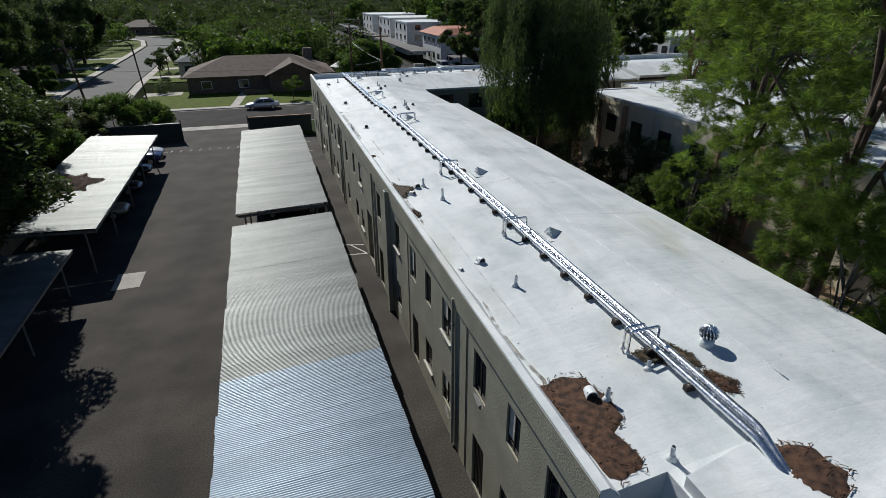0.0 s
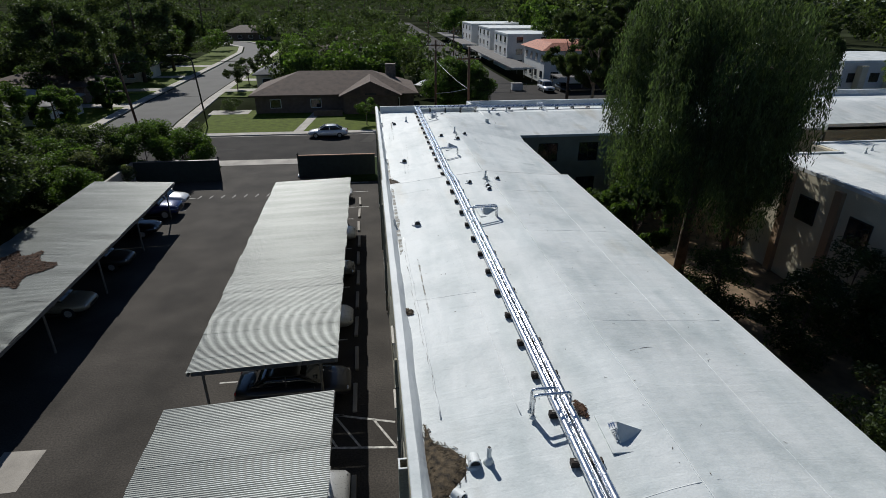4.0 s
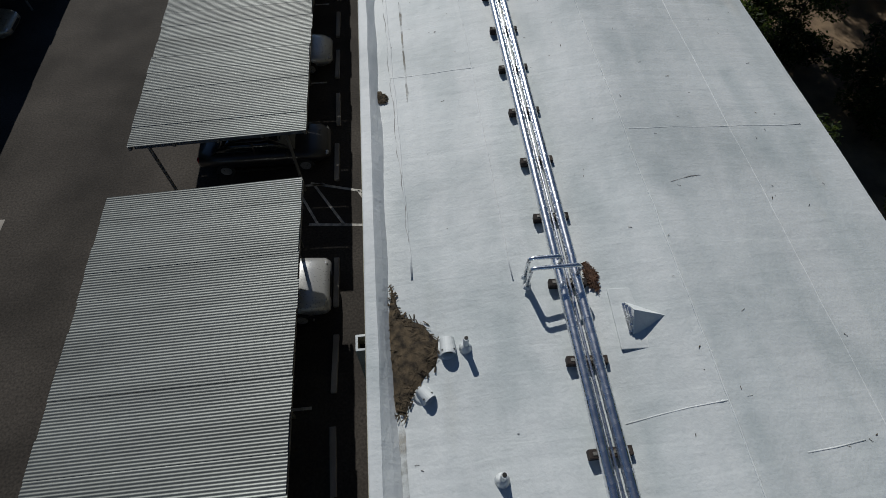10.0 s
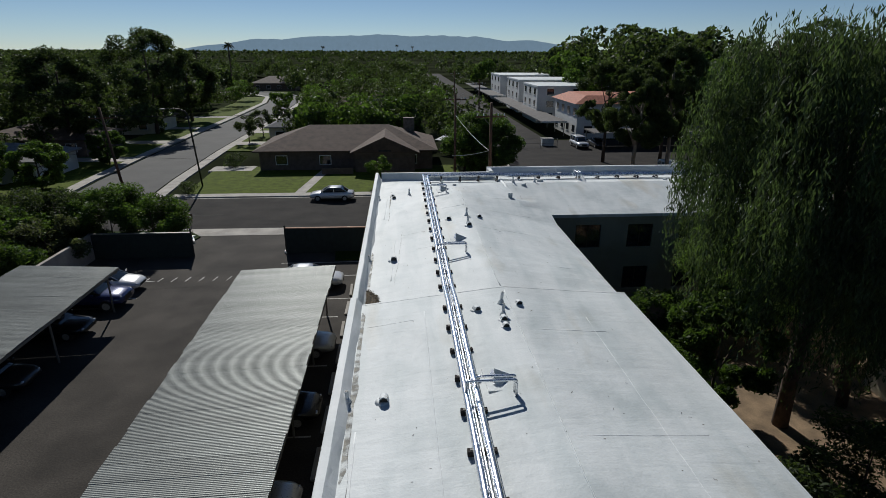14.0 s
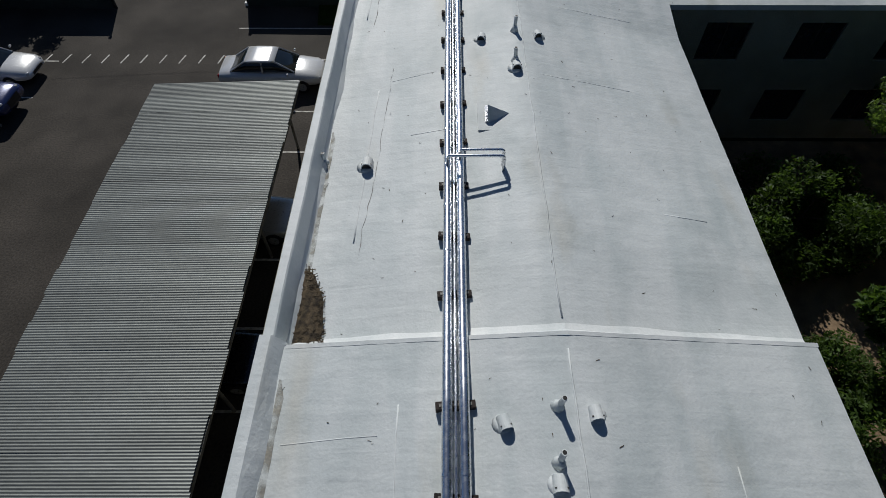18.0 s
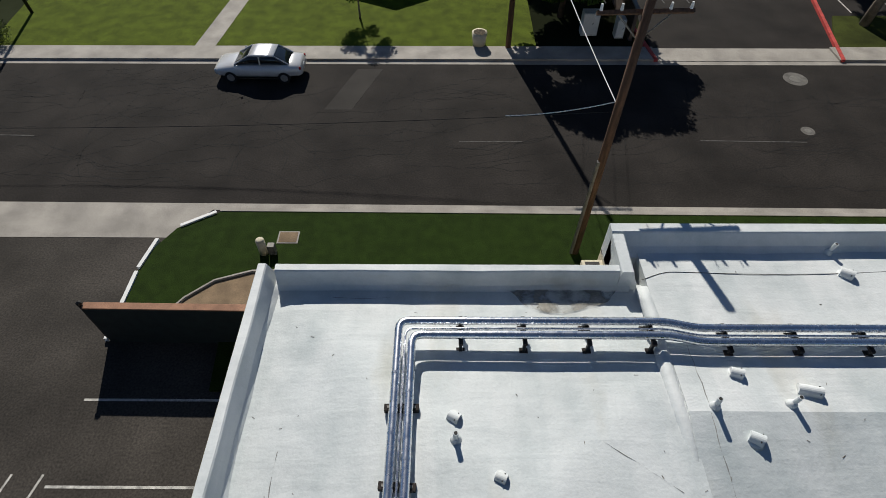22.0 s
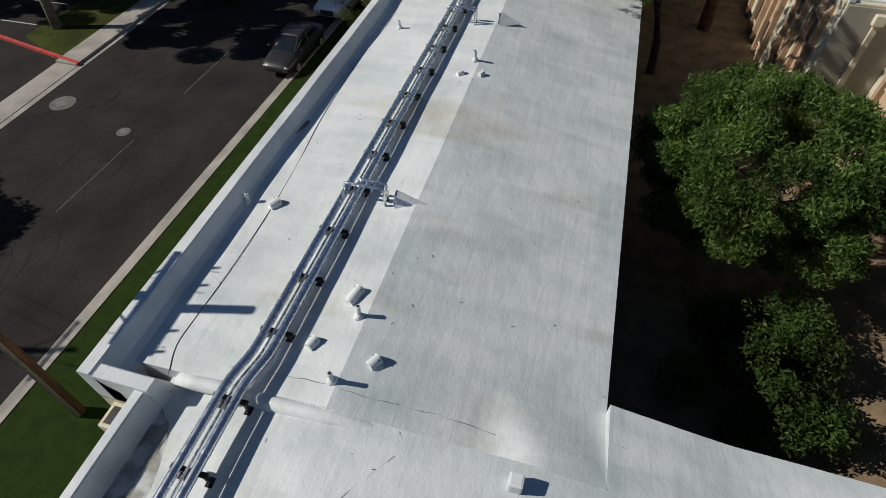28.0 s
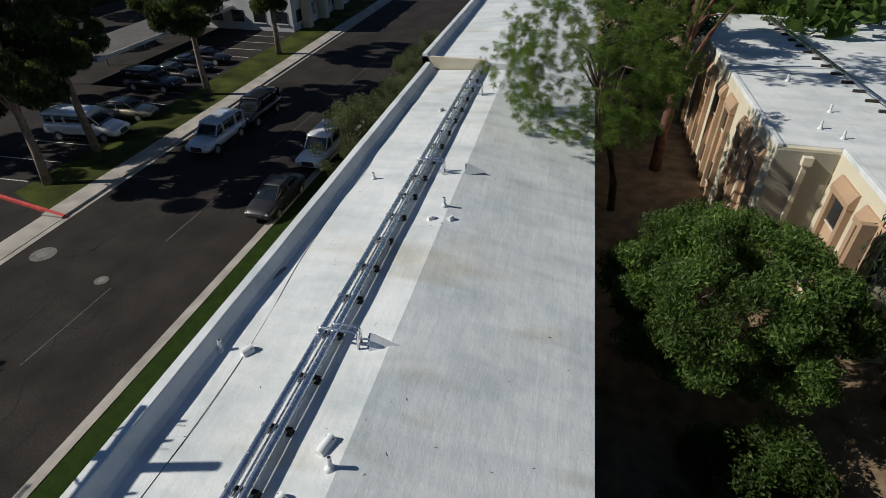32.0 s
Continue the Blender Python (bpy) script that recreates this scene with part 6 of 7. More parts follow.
# ---- apartment blocks across the street ----
def apartment(x0, x1, y0, y1, h, wallm, label, floors=2, bays=6, tile=False, sides=("s", "w")):
    t = thing("apartment_building", label, "apartment building", "apartment buildings", "", ((x0 + x1) / 2, (y0 + y1) / 2, 0))
    cx, cy = (x0 + x1) / 2, (y0 + y1) / 2
    a, b = (x1 - x0) / 2, (y1 - y0) / 2
    part("wall_body", bx(-a, a, -b, b, -0.2, h), wallm, t)
    if tile:
        bm = bmesh.new()
        e = [bm.verts.new(p) for p in ((-a - 0.8, -b - 0.8, h), (a + 0.8, -b - 0.8, h), (a + 0.8, b + 0.8, h), (-a - 0.8, b + 0.8, h), (-a + 2.0, -b + 2.0, h + 1.3), (a - 2.0, -b + 2.0, h + 1.3), (a - 2.0, b - 2.0, h + 1.3), (-a + 2.0, b - 2.0, h + 1.3))]
        for i in range(4):
            j = (i + 1) % 4
            bm.faces.new((e[i], e[j], e[4 + j], e[4 + i]))
        bm.faces.new(e[4:])
        bm.faces.new(e[:4][::-1])
        bmesh.ops.recalc_face_normals(bm, faces=bm.faces)
        part("roof", bm, TILE, t)
    else:
        part("roof", bx(-a - 0.1, a + 0.1, -b - 0.1, b + 0.1, h, h + 0.35), COAT, t)
    fh = h / floors
    for s in sides:
        half = a if s in "sn" else b
        for k in range(bays):
            u = -half + 2 * half * (k + 0.5) / bays
            for fl in range(floors):
                z = fl * fh + 0.9
                if s == "s":
                    w = part("window", bx(u - 0.75, u + 0.75, -b - 0.05, -b - 0.004, z, z + 1.3), GLASS, t)
                    part("sill", bx(u - 0.85, u + 0.85, -b - 0.12, -b - 0.006, z - 0.1, z), wallm, w)
                else:
                    w = part("window", bx(-a - 0.05, -a - 0.004, u - 0.75, u + 0.75, z, z + 1.3), GLASS, t)
                    part("sill", bx(-a - 0.12, -a - 0.006, u - 0.85, u + 0.85, z - 0.1, z), wallm, w)
    return t


apartment(48.5, 66, 131, 146, 6.2, WHITEWALL, "white two storey apartments with a clay tile hip roof", 2, 4, True)
apartment(46.5, 64, 154, 168, 7.6, WHITEWALL, "white blank-walled apartment block", 3, 3)
apartment(47, 64, 176, 192, 7.8, WHITEWALL, "white apartment block beside the alley", 3, 3)
apartment(47, 64, 204, 222, 7.8, WHITEWALL, "white apartment block beside the alley", 3, 3)
apartment(68, 100, 133, 146, 6.4, WHITEWALL, "long white apartments behind the carports", 2, 8)
apartment(82, 100, 96, 110, 7.2, WHITEWALL, "white apartments with stair towers across the street", 2, 5, False, ("s", "w"))
for x_ in (84.5, 89.5, 94.5):
    tw = thing("stair_tower", "cream stair column on the apartment front", "column", "stair columns", "", (x_, 95.3, 0))
    part("shaft", bx(-0.5, 0.5, -0.5, 0.5, 0, 6.9, 0.03), CREAM, tw)
    part("flight", tube(bmesh.new(), [(0.6, 0, 0.2), (2.8, 0, 3.0)], 0.16, 4), CONC, tw)


def flat_carport(x0, x1, y0, y1, h, label):
    t = thing("covered_parking", label, "carport", "far carports", "", ((x0 + x1) / 2, (y0 + y1) / 2, 0))
    a, b = (x1 - x0) / 2, (y1 - y0) / 2
    part("roof", bx(-a, a, -b, b, h, h + 0.2), FARROOF, t)
    part("fascia", bx(-a - 0.05, a + 0.05, -b - 0.06, -b - 0.005, h - 0.05, h + 0.28), WHITEWALL, t)
    n = max(2, int(max(x1 - x0, y1 - y0) / 6))
    for i in range(n + 1):
        if x1 - x0 > y1 - y0:
            part("post", bx(-a + 0.2 + (2 * a - 0.5) * i / n, -a + 0.35 + (2 * a - 0.5) * i / n, b - 0.5, b - 0.35, -0.1, h), STEEL, t)
        else:
            part("post", bx(a - 0.5, a - 0.35, -b + 0.2 + (2 * b - 0.5) * i / n, -b + 0.35 + (2 * b - 0.5) * i / n, -0.1, h), STEEL, t)
    return t


FARROOF = mat("dull_sheet_roof", (0.10, 0.09, 0.085), 0.8, var=0.15, scale=0.8, fine=8, bump=0.1)
flat_carport(42.8, 47.6, 134, 190, 2.5, "long dark covered parking along the alley")
flat_carport(42.8, 47.4, 196, 260, 2.5, "long dark covered parking along the alley")
flat_carport(48, 78, 119.5, 125, 2.4, "flat covered parking with a pale fascia")
flat_carport(60, 84, 103.5, 109, 2.4, "dark covered parking beside the lot")
for y_ in (120.0,):
    fg = thing("chain_gate", "wire mesh gate across the alley", "gate", "", "", (36.5, y_, 0))
    for x_ in (-5.5, -2.7, 0.0, 2.7, 5.5):
        part("post", rd((x_, 0, 0), (x_, 0, 1.7), 0.035, 6), STEEL, fg)
    for z_ in (0.15, 0.9, 1.65):
        part("rail", rd((-5.5, 0, z_), (5.5, 0, z_), 0.02, 5), STEEL, fg)
dm = thing("dumpster", "pale steel rubbish skip behind the alley gate", "dumpster", "", "", (41.2, 123.5, -0.1))
part("tub", bx(-1.0, 1.0, -0.7, 0.7, 0.1, 1.3, 0.04), WHITEWALL, dm)
part("lid", bx(-1.02, 1.02, -0.72, 0.72, 1.3, 1.36, 0.02), STEEL, dm)
screen_wall(29.6, 93, 29.6, 128, 1.8, BROWNWALL, CONC, "brown block wall beside the alley")
pz = thing("garden_canopy", "small white garden canopy", "canopy", "", "", (23.6, 117, 0))
part("cloth", rd((0, 0, 2.1), (0, 0, 3.0), 1.9, 4, 0.1), WHITE, pz)
for x_, y_ in ((-1.2, -1.2), (1.2, -1.2), (1.2, 1.2), (-1.2, 1.2)):
    part("post", rd((x_, y_, 0), (x_, y_, 2.12), 0.03, 5), STEEL, pz)

# ---- the courtyard building to the east ----
CB = thing("courtyard_building", "cream stucco apartment building with peach window bays and a white roof", "apartment building")
part("wall_shell", prism([(38.6, 12), (70, 12), (70, 54.9), (43.9, 54.9), (43.9, 52.4), (38.6, 52.4)], -0.2, 6.55), CREAM, CB)
part("roof", prism([(38.85, 12.2), (69.8, 12.2), (69.8, 54.65), (44.15, 54.65), (44.15, 52.15), (38.85, 52.15)], 6.40, 6.62), COAT, CB)
for pts_ in (((43.9, 54.9), (70, 54.9)), ((38.6, 52.4), (43.9, 52.4))):
    (xa, ya), (xb, yb) = pts_
    part("roof_edge", bx(xa, xb, ya - 0.22, ya + 0.012, 6.5, 6.72, 0.02), COAT, CB)
part("roof_edge", bx(38.59, 38.8, 12, 52.2, 6.5, 6.72, 0.02), COAT, CB)
# thin sheet in a darker, greyer tone over the cream return
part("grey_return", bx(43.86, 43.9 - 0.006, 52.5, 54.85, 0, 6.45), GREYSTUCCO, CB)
spout = part("downspout", bx(43.66, 43.80, 53.55, 53.75, 0.1, 6.0), CREAM, CB)
part("hopper", bx(43.58, 43.84, 53.45, 53.85, 5.9, 6.3, 0.02), CREAM, spout)


def bay(x, y, z1=5.75, w=1.5):
    """A tall recess between two proud fins under a sloping hood: window, panel, window."""
    b = part("window_bay", bx(x - w / 2, x + w / 2, y + 0.002, y + 0.05, 0.3, z1), PEACHPALE, CB)
    for s in (-1, 1):
        part("fin", bx(x + s * w / 2 - 0.13, x + s * w / 2 + 0.13, y + 0.004, y + 0.27, 0.2, z1 - 0.1, 0.02), PEACH, b)
    hood = bmesh.new()
    lo = [hood.verts.new((x - w / 2 - 0.16, y + q, z)) for q, z in ((0.003, z1 - 0.45), (0.31, z1 - 0.45), (0.31, z1 - 0.22), (0.10, z1 + 0.22), (0.003, z1 + 0.22))]
    hi = [hood.verts.new((x + w / 2 + 0.16, v.co.y, v.co.z)) for v in lo]
    hood.faces.new(lo)
    hood.faces.new(hi[::-1])
    for i in range(5):
        hood.faces.new((lo[i], hi[i], hi[(i + 1) % 5], lo[(i + 1) % 5]))
    bmesh.ops.recalc_face_normals(hood, faces=hood.faces)
    part("hood", hood, PEACH, b)
    for z0, z2 in ((z1 - 1.75, z1 - 0.47), (0.75, 1.95)):
        part("pane", bx(x - w / 2 + 0.15, x - 0.02, y + 0.052, y + 0.07, z0, z2), GLASS, b)
        part("pane", bx(x + 0.02, x + w / 2 - 0.15, y + 0.052, y + 0.07, z0, z2), GLASS, b)
        part("sill", bx(x - w / 2 + 0.13, x + w / 2 - 0.13, y + 0.051, y + 0.12, z0 - 0.06, z0), CREAM, b)


for x_, w_ in ((45.6, 1.3), (48.2, 1.3), (51.6, 1.3), (54.2, 1.3), (57.4, 1.3), (60.0, 1.3), (63.2, 1.3)):
    bay(x_, 54.9, 5.75, w_)
for x_ in (42.1, 39.6):
    bay(x_, 52.4, 5.75, 1.5)
for y_ in np.arange(15, 52, 3.6):
    w_ = part("window", bx(38.54, 38.596, y_, y_ + 1.3, 3.9, 5.2), GLASS, CB)
    part("frame", bx(38.56, 38.598, y_ - 0.08, y_ + 1.38, 3.82, 5.28), FRAMEM, w_)
    part("pilaster", bx(38.35, 38.598, y_ + 2.0, y_ + 2.5, 0, 6.3), PEACH if int(y_) % 2 else CREAM, CB)
cp = thing("courtyard_roof_pipes", "shaded jacketed pipes along the courtyard roof", "pipe")
for o_ in (0, 0.28):
    part("jacketed_pipe", tube(bmesh.new(), bend([(46.0 + o_, 14, 6.86), (46.0 + o_, 48.6, 6.86), (68, 49.6 + o_, 6.86)], 0.3), 0.088, 10), ALU, cp, smooth=True)
for x_ in np.arange(47.5, 68, 1.45):
    copy_thing(block, pose(x_, 48.8 + (x_ - 46.3) * 0.046, 6.62, 0, 0, 90))
for x_, y_ in ((45.2, 52.0), (46.2, 52.6), (48.5, 51.5), (53, 52.2)):
    sv = thing("vent_pipe", "short vent pipe on the courtyard roof", "vent pipe", "vent pipes", "", (x_, y_, 6.6))
    part("pipe", rd((0, 0, 0), (0.03, 0, 0.4), 0.05, 10), COAT, sv)
    part("flashing", rd((0, 0, 0), (0.01, 0, 0.16), 0.13, 10, 0.06), COAT, sv)
# the next wing to the east, over the street edge
roof_sheet("roof_far_east", EEAST + 0.15, 80, 62.2, 72.1, lambda x, y: roof_e(x, y) + 0.35, "white coated roof of the next wing", 0.8)
parapet("parapet_far_east", ((EEAST + 0.1, 72.3), (80, 72.3)), 7.35, 6.8, cap=0.30, cant=0.3, inward=(0, -1), label="white coated parapet of the next wing")
wall("wall_far_east", "x", 62.2, EEAST + 0.15, 80, -0.2, 5.95, 0.22, [], STUCCO, "shaded stucco wall of the next wing")
wall("wall_far_east_end", "y", EEAST + 0.1, 68.5, 72.3, 5.9, 7.2, 0.22, [], CREAM, "tan upstand between two roofs")


# ---- trees ----
rng = np.random.default_rng(5)


def leaf_mesh(name, centres, radii, count, size, droop=0.0, squash=0.8, hollow=0.35, aspect=0.5, strand=0.0, tuft=0):
    """Many small pointed leaves scattered in clumps; strand > 0 hangs them in curtains."""
    centres, radii = np.asarray(centres, float), np.asarray(radii, float)
    share = radii ** 2 / np.sum(radii ** 2)
    which = rng.choice(len(centres), count, p=share)
    d = rng.normal(size=(count, 3))
    d /= np.linalg.norm(d, axis=1)[:, None]
    r = hollow + (1 - hollow) * rng.random(count) ** 0.7
    p = centres[which] + d * (r * radii[which])[:, None] * np.array([1, 1, squash])
    if strand:
        # hanging strings: leaves share the plan position of their string
        strings = max(40, count // 48)
        s = rng.integers(0, strings, count)
        sw = rng.choice(len(centres), strings, p=share)
        sd = rng.normal(size=(strings, 3))
        sd /= np.linalg.norm(sd, axis=1)[:, None]
        sp = centres[sw] + sd * radii[sw][:, None] * np.array([1, 1, squash])
        ln = strand * (0.35 + 0.9 * rng.random(strings))
        p = sp[s] + np.stack([rng.normal(size=count) * 0.09, rng.normal(size=count) * 0.09, -ln[s] * rng.random(count)], 1)
        p[:, 2] = np.maximum(p[:, 2], 0.6)
    u = rng.normal(size=(count, 3))
    if tuft:
        # needles fan out from the tips of twigs
        tips = max(20, count // tuft)
        k = rng.integers(0, tips, count)
        u = u / np.linalg.norm(u, axis=1)[:, None]
        out = d[:tips][k]
        u = u * 0.9 + out * 0.55 + np.array([0, 0, 0.25])
        u /= np.linalg.norm(u, axis=1)[:, None]
        p = p[:tips][k] + u * size * 1.1 + out * (rng.random(count) * size * 2.2)[:, None]
    u[:, 2] = u[:, 2] * 0.6 - droop
    u /= np.linalg.norm(u, axis=1)[:, None]
    w = np.cross(u, rng.normal(size=(count, 3)))
    w /= np.linalg.norm(w, axis=1)[:, None]
    s = size * (0.6 + 0.8 * rng.random(count))[:, None]
    v = np.stack([p - u * s, p + w * s * aspect, p + u * s, p - w * s * aspect], 1).reshape(-1, 3)
    me = bpy.data.meshes.new(name)
    me.vertices.add(len(v))
    me.vertices.foreach_set("co", v.ravel().astype(np.float32))
    me.loops.add(len(v))
    me.loops.foreach_set("vertex_index", np.arange(len(v), dtype=np.int32))
    me.polygons.add(count)
    me.polygons.foreach_set("loop_start", np.arange(0, len(v), 4, dtype=np.int32))
    me.update(calc_edges=True)
    return me


def clump_layout(h, spread, clumps, clump, crown_low, lean):
    cs, rs = [], []
    zc = h * (1 + crown_low) / 2
    for k in range(clumps):
        a, q = rng.random() * 2 * math.pi, rng.random() ** 0.4
        zz = rng.random() * 2 - 1
        rad = spread * math.sqrt(max(0.08, 1 - zz * zz)) * (0.30 + 0.70 * q)
        cs.append((lean[0] + rad * math.cos(a), lean[1] + rad * math.sin(a), zc + zz * h * (1 - crown_low) / 2 * 0.88))
        rs.append(spread * clump * (0.5 + 0.9 * rng.random()))
    return cs, rs


def tree(at, height, spread, leaf, label, clumps=40, leaves=9000, size=0.12, trunk=0.2, bark=None, crown_low=0.35, squash=0.8, droop=0.2, strand=0.0,
         clump=0.22, limbs=9, lean=(0, 0), aspect=0.5, tuft=0, hollow=0.35, group="trees", name="tree", category="tree"):
    t = thing(name, label, category, group, "", at)
    h = height
    top = Vector((lean[0], lean[1], h * 0.78))
    spine = [Vector((lean[0] * (k / 5) ** 1.5 + rng.normal() * 0.2 * trunk, lean[1] * (k / 5) ** 1.5 + rng.normal() * 0.2 * trunk, top.z * k / 5)) for k in range(6)]
    spine[0] = Vector((0, 0, -0.15))
    part("trunk", tube(bmesh.new(), spine, trunk, 9, trunk * 0.25), bark or BARK, t, smooth=True)
    cs, rs = clump_layout(h, spread, clumps, clump, crown_low, lean)
    for k in range(min(limbs, clumps)):
        c = Vector(cs[k])
        s = spine[2 + k % 3]
        mid = (s + c) / 2 + Vector((0, 0, 0.06 * h))
        part("limb", tube(bmesh.new(), [s, s.lerp(mid, 0.5) + Vector((0, 0, 0.02 * h)), mid, mid.lerp(c, 0.6), c], trunk * 0.36, 6, trunk * 0.05), bark or BARK, t, smooth=True)
    me = leaf_mesh("crown", cs, rs, leaves, size, droop, squash, hollow, aspect=aspect, strand=strand, tuft=tuft)
    place("crown", me, leaf, t, kind="stuff")
    return t


def bush(at, height, spread, leaf, label, leaves=6000, size=0.07, clumps=30, aspect=0.4):
    return tree(at, height, spread, leaf, label, clumps, leaves, size, 0.06, crown_low=0.08, clump=0.32, limbs=5, aspect=aspect, group="bushes", name="bush", category="bush")


# courtyard
tree((32.6, 49.8, 0), 17.0, 5.0, LEAF_WILLOW, "tall weeping willow with hanging dark green foliage", 110, 150000, 0.12, 0.34, crown_low=0.45, droop=2.4, strand=4.6, clump=0.20, aspect=0.20, limbs=14)
tree((36.3, 50.9, 0), 11.0, 2.2, LEAF_WILLOW, "second weeping willow close by the cream building", 50, 30000, 0.12, 0.26, crown_low=0.42, droop=2.2, strand=3.6, clump=0.22, aspect=0.2, limbs=10)
tree((30.2, 20.2, 0), 18.5, 6.6, LEAF_PINE, "large old pine with bright needle clumps and pale twisted limbs", 120, 160000, 0.14, 0.38, BARK, crown_low=0.32, clump=0.125, aspect=0.07, limbs=16, droop=0.0, tuft=80)
tree((36.0, 30.5, 0), 17.5, 4.6, LEAF_PINE, "tall pine with green needle clumps", 90, 90000, 0.15, 0.36, BARK, crown_low=0.36, clump=0.16, aspect=0.075, limbs=14, tuft=80)
tree((26.9, 16.8, 0), 9.8, 2.7, LEAF_PINE, "lower pine with bright drooping needle sprays", 60, 90000, 0.12, 0.16, PALEBARK, crown_low=0.34, clump=0.2, aspect=0.06, limbs=16, tuft=80)
tree((28.6, 26.4, 0), 7.6, 2.3, LEAF_PINE, "young pine with bright needle sprays", 30, 18000, 0.12, 0.1, PALEBARK, crown_low=0.5, clump=0.16, aspect=0.07, limbs=10, tuft=80)
tree((45.5, 34, 0), 16.0, 5.5, LEAF_DARK, "tall green tree over the courtyard roofs", 60, 30000, 0.12, 0.34, PALEBARK, crown_low=0.5, clump=0.2, limbs=14)
tree((36.1, 57.6, 0), 6.9, 4.1, LEAF_BRIGHT, "leafy bright green courtyard tree", 190, 130000, 0.085, 0.14, crown_low=0.22, clump=0.145, aspect=0.30, droop=0.9, hollow=0.1, limbs=14)
tree((29.6, 50.4, 0), 6.4, 2.0, LEAF_MID, "leafy green sapling beside the willow", 50, 24000, 0.11, 0.09, crown_low=0.12, clump=0.2, aspect=0.36, droop=0.6)
bush((30.2, 57.0, 0), 2.6, 2.5, LEAF_MID, "wide rounded green courtyard bush", 24000, 0.08)
bush((27.6, 50.2, 0), 3.4, 1.7, LEAF_MID, "green courtyard bush beside the wall", 12000, 0.065)
for x_, y_, h_ in ((27.3, 43.5, 3.4), (27.2, 38.5, 3.8), (27.5, 26.5, 3.6), (27.0, 33.0, 3.2), (36.6, 42.0, 5.2), (36.2, 38.6, 5.6), (36.6, 35.2, 5.0), (36.3, 31.5, 4.8), (33.2, 40.5, 4.4), (32.6, 34.5, 4.2), (31.5, 44.5, 4.0)):
    bush((x_, y_, 0), h_, 1.9, LEAF_DARK, "dark green bush in the shaded courtyard", 9000, 0.08)
RED_BARK = mat("red_bark", (0.16, 0.075, 0.05), 0.95, var=0.3, scale=3, fine=20, bump=0.8)
tree((48.6, 60.5, 0), 12.2, 4.2, LEAF_PINE, "pine leaning over the roof edge", 90, 90000, 0.12, 0.24, BARK, crown_low=0.48, clump=0.17, aspect=0.06, limbs=14, lean=(-3.8, 2.7), tuft=80)
tree((54.4, 57.6, 0), 16.0, 3.6, LEAF_PINE, "tall pine with reddish trunk beside the cream building", 50, 40000, 0.12, 0.40, RED_BARK, crown_low=0.55, clump=0.2, aspect=0.06, limbs=8, tuft=80)
tree((60, 58.5, 0), 14.0, 4.2, LEAF_DARK, "dark tree behind the side wing", 50, 22000, 0.12, 0.3, crown_low=0.3)
tree((72, 47, 0), 10.0, 6.0, LEAF_MID, "green tree beyond the courtyard roof", 50, 20000, 0.15, 0.3, crown_low=0.2)
tree((63.0, 58.6, 0), 13.0, 3.8, LEAF_DARK, "dark tree shading the cream building", 50, 20000, 0.13, 0.3, crown_low=0.25)
for x_, y_ in ((50.8, 75.0), (54.0, 74.6), (57.5, 75.0), (61.5, 75.2), (66, 75.0), (47.2, 75.7), (49.0, 75.2)):
    tree((x_, y_, 0.1), 4.7 + rng.random() * 0.9, 2.1, LEAF_OLIVE, "grey green olive tree beside the building", 34, 14000, 0.07, 0.12, crown_low=0.16, clump=0.28, aspect=0.3, group="olive trees")
# street trees on the verge
for x_, y_, h_, l_ in ((43.9, 94.6, 12.0, (0.8, 0.4)), (48.6, 94.9, 14.5, (-0.8, 0.3)), (60.5, 93.8, 14.0, (-0.6, 0.0)), (73, 93.5, 12, (0, 0))):
    tree((x_, y_, 0.1), h_ * 1.12, 4.3, LEAF_DARK, "tall eucalyptus with a pale leaning trunk", 90, 70000, 0.15, 0.30, PALEBARK, crown_low=0.31, clump=0.17, lean=l_, droop=1.4, aspect=0.24, group="verge trees")
# in the far lot
for x_, y_, h_ in ((45.6, 108.5, 14.0), (54.6, 109.5, 13.0)):
    tree((x_, y_, 0), h_, 4.4 if h_ > 10 else 2.6, LEAF_DARK, "tall dark shade tree in the far lot", 70, 36000, 0.17, 0.28, crown_low=0.3, clump=0.18, aspect=0.26, droop=1.0, limbs=8)
# across the street
tree((13.6, 95.3, 0.1), 3.4, 1.4, LEAF_MID, "small multi-stemmed garden tree on the lawn", 24, 5000, 0.07, 0.07, PALEBARK, crown_low=0.4, clump=0.3)
tree((25.9, 95.9, 0.1), 8.0, 4.0, LEAF_MID, "round leafy tree beside the alley", 80, 60000, 0.13, 0.2, crown_low=0.2, clump=0.26)
tree((25.0, 104.5, 0.1), 6.5, 3.2, LEAF_MID, "round leafy tree beside the house", 50, 18000, 0.11, 0.2, crown_low=0.2, clump=0.26)
bush((-7.3, 92.6, 0.1), 1.4, 1.0, LEAF_DARK, "clipped dark bush at the street corner", 4000, 0.05)
bush((-6.2, 107.5, 0.1), 1.8, 1.5, LEAF_DARK, "reddish dark shrub by the drive", 4000, 0.07)
for x_, y_ in ((-9.5, 128), (-9, 136), (-8.5, 152)):
    tree((x_, y_, 0.1), 4.6, 2.0, LEAF_DARK, "small dark plum tree on a lawn", 20, 4000, 0.12, 0.1, crown_low=0.3, clump=0.3)
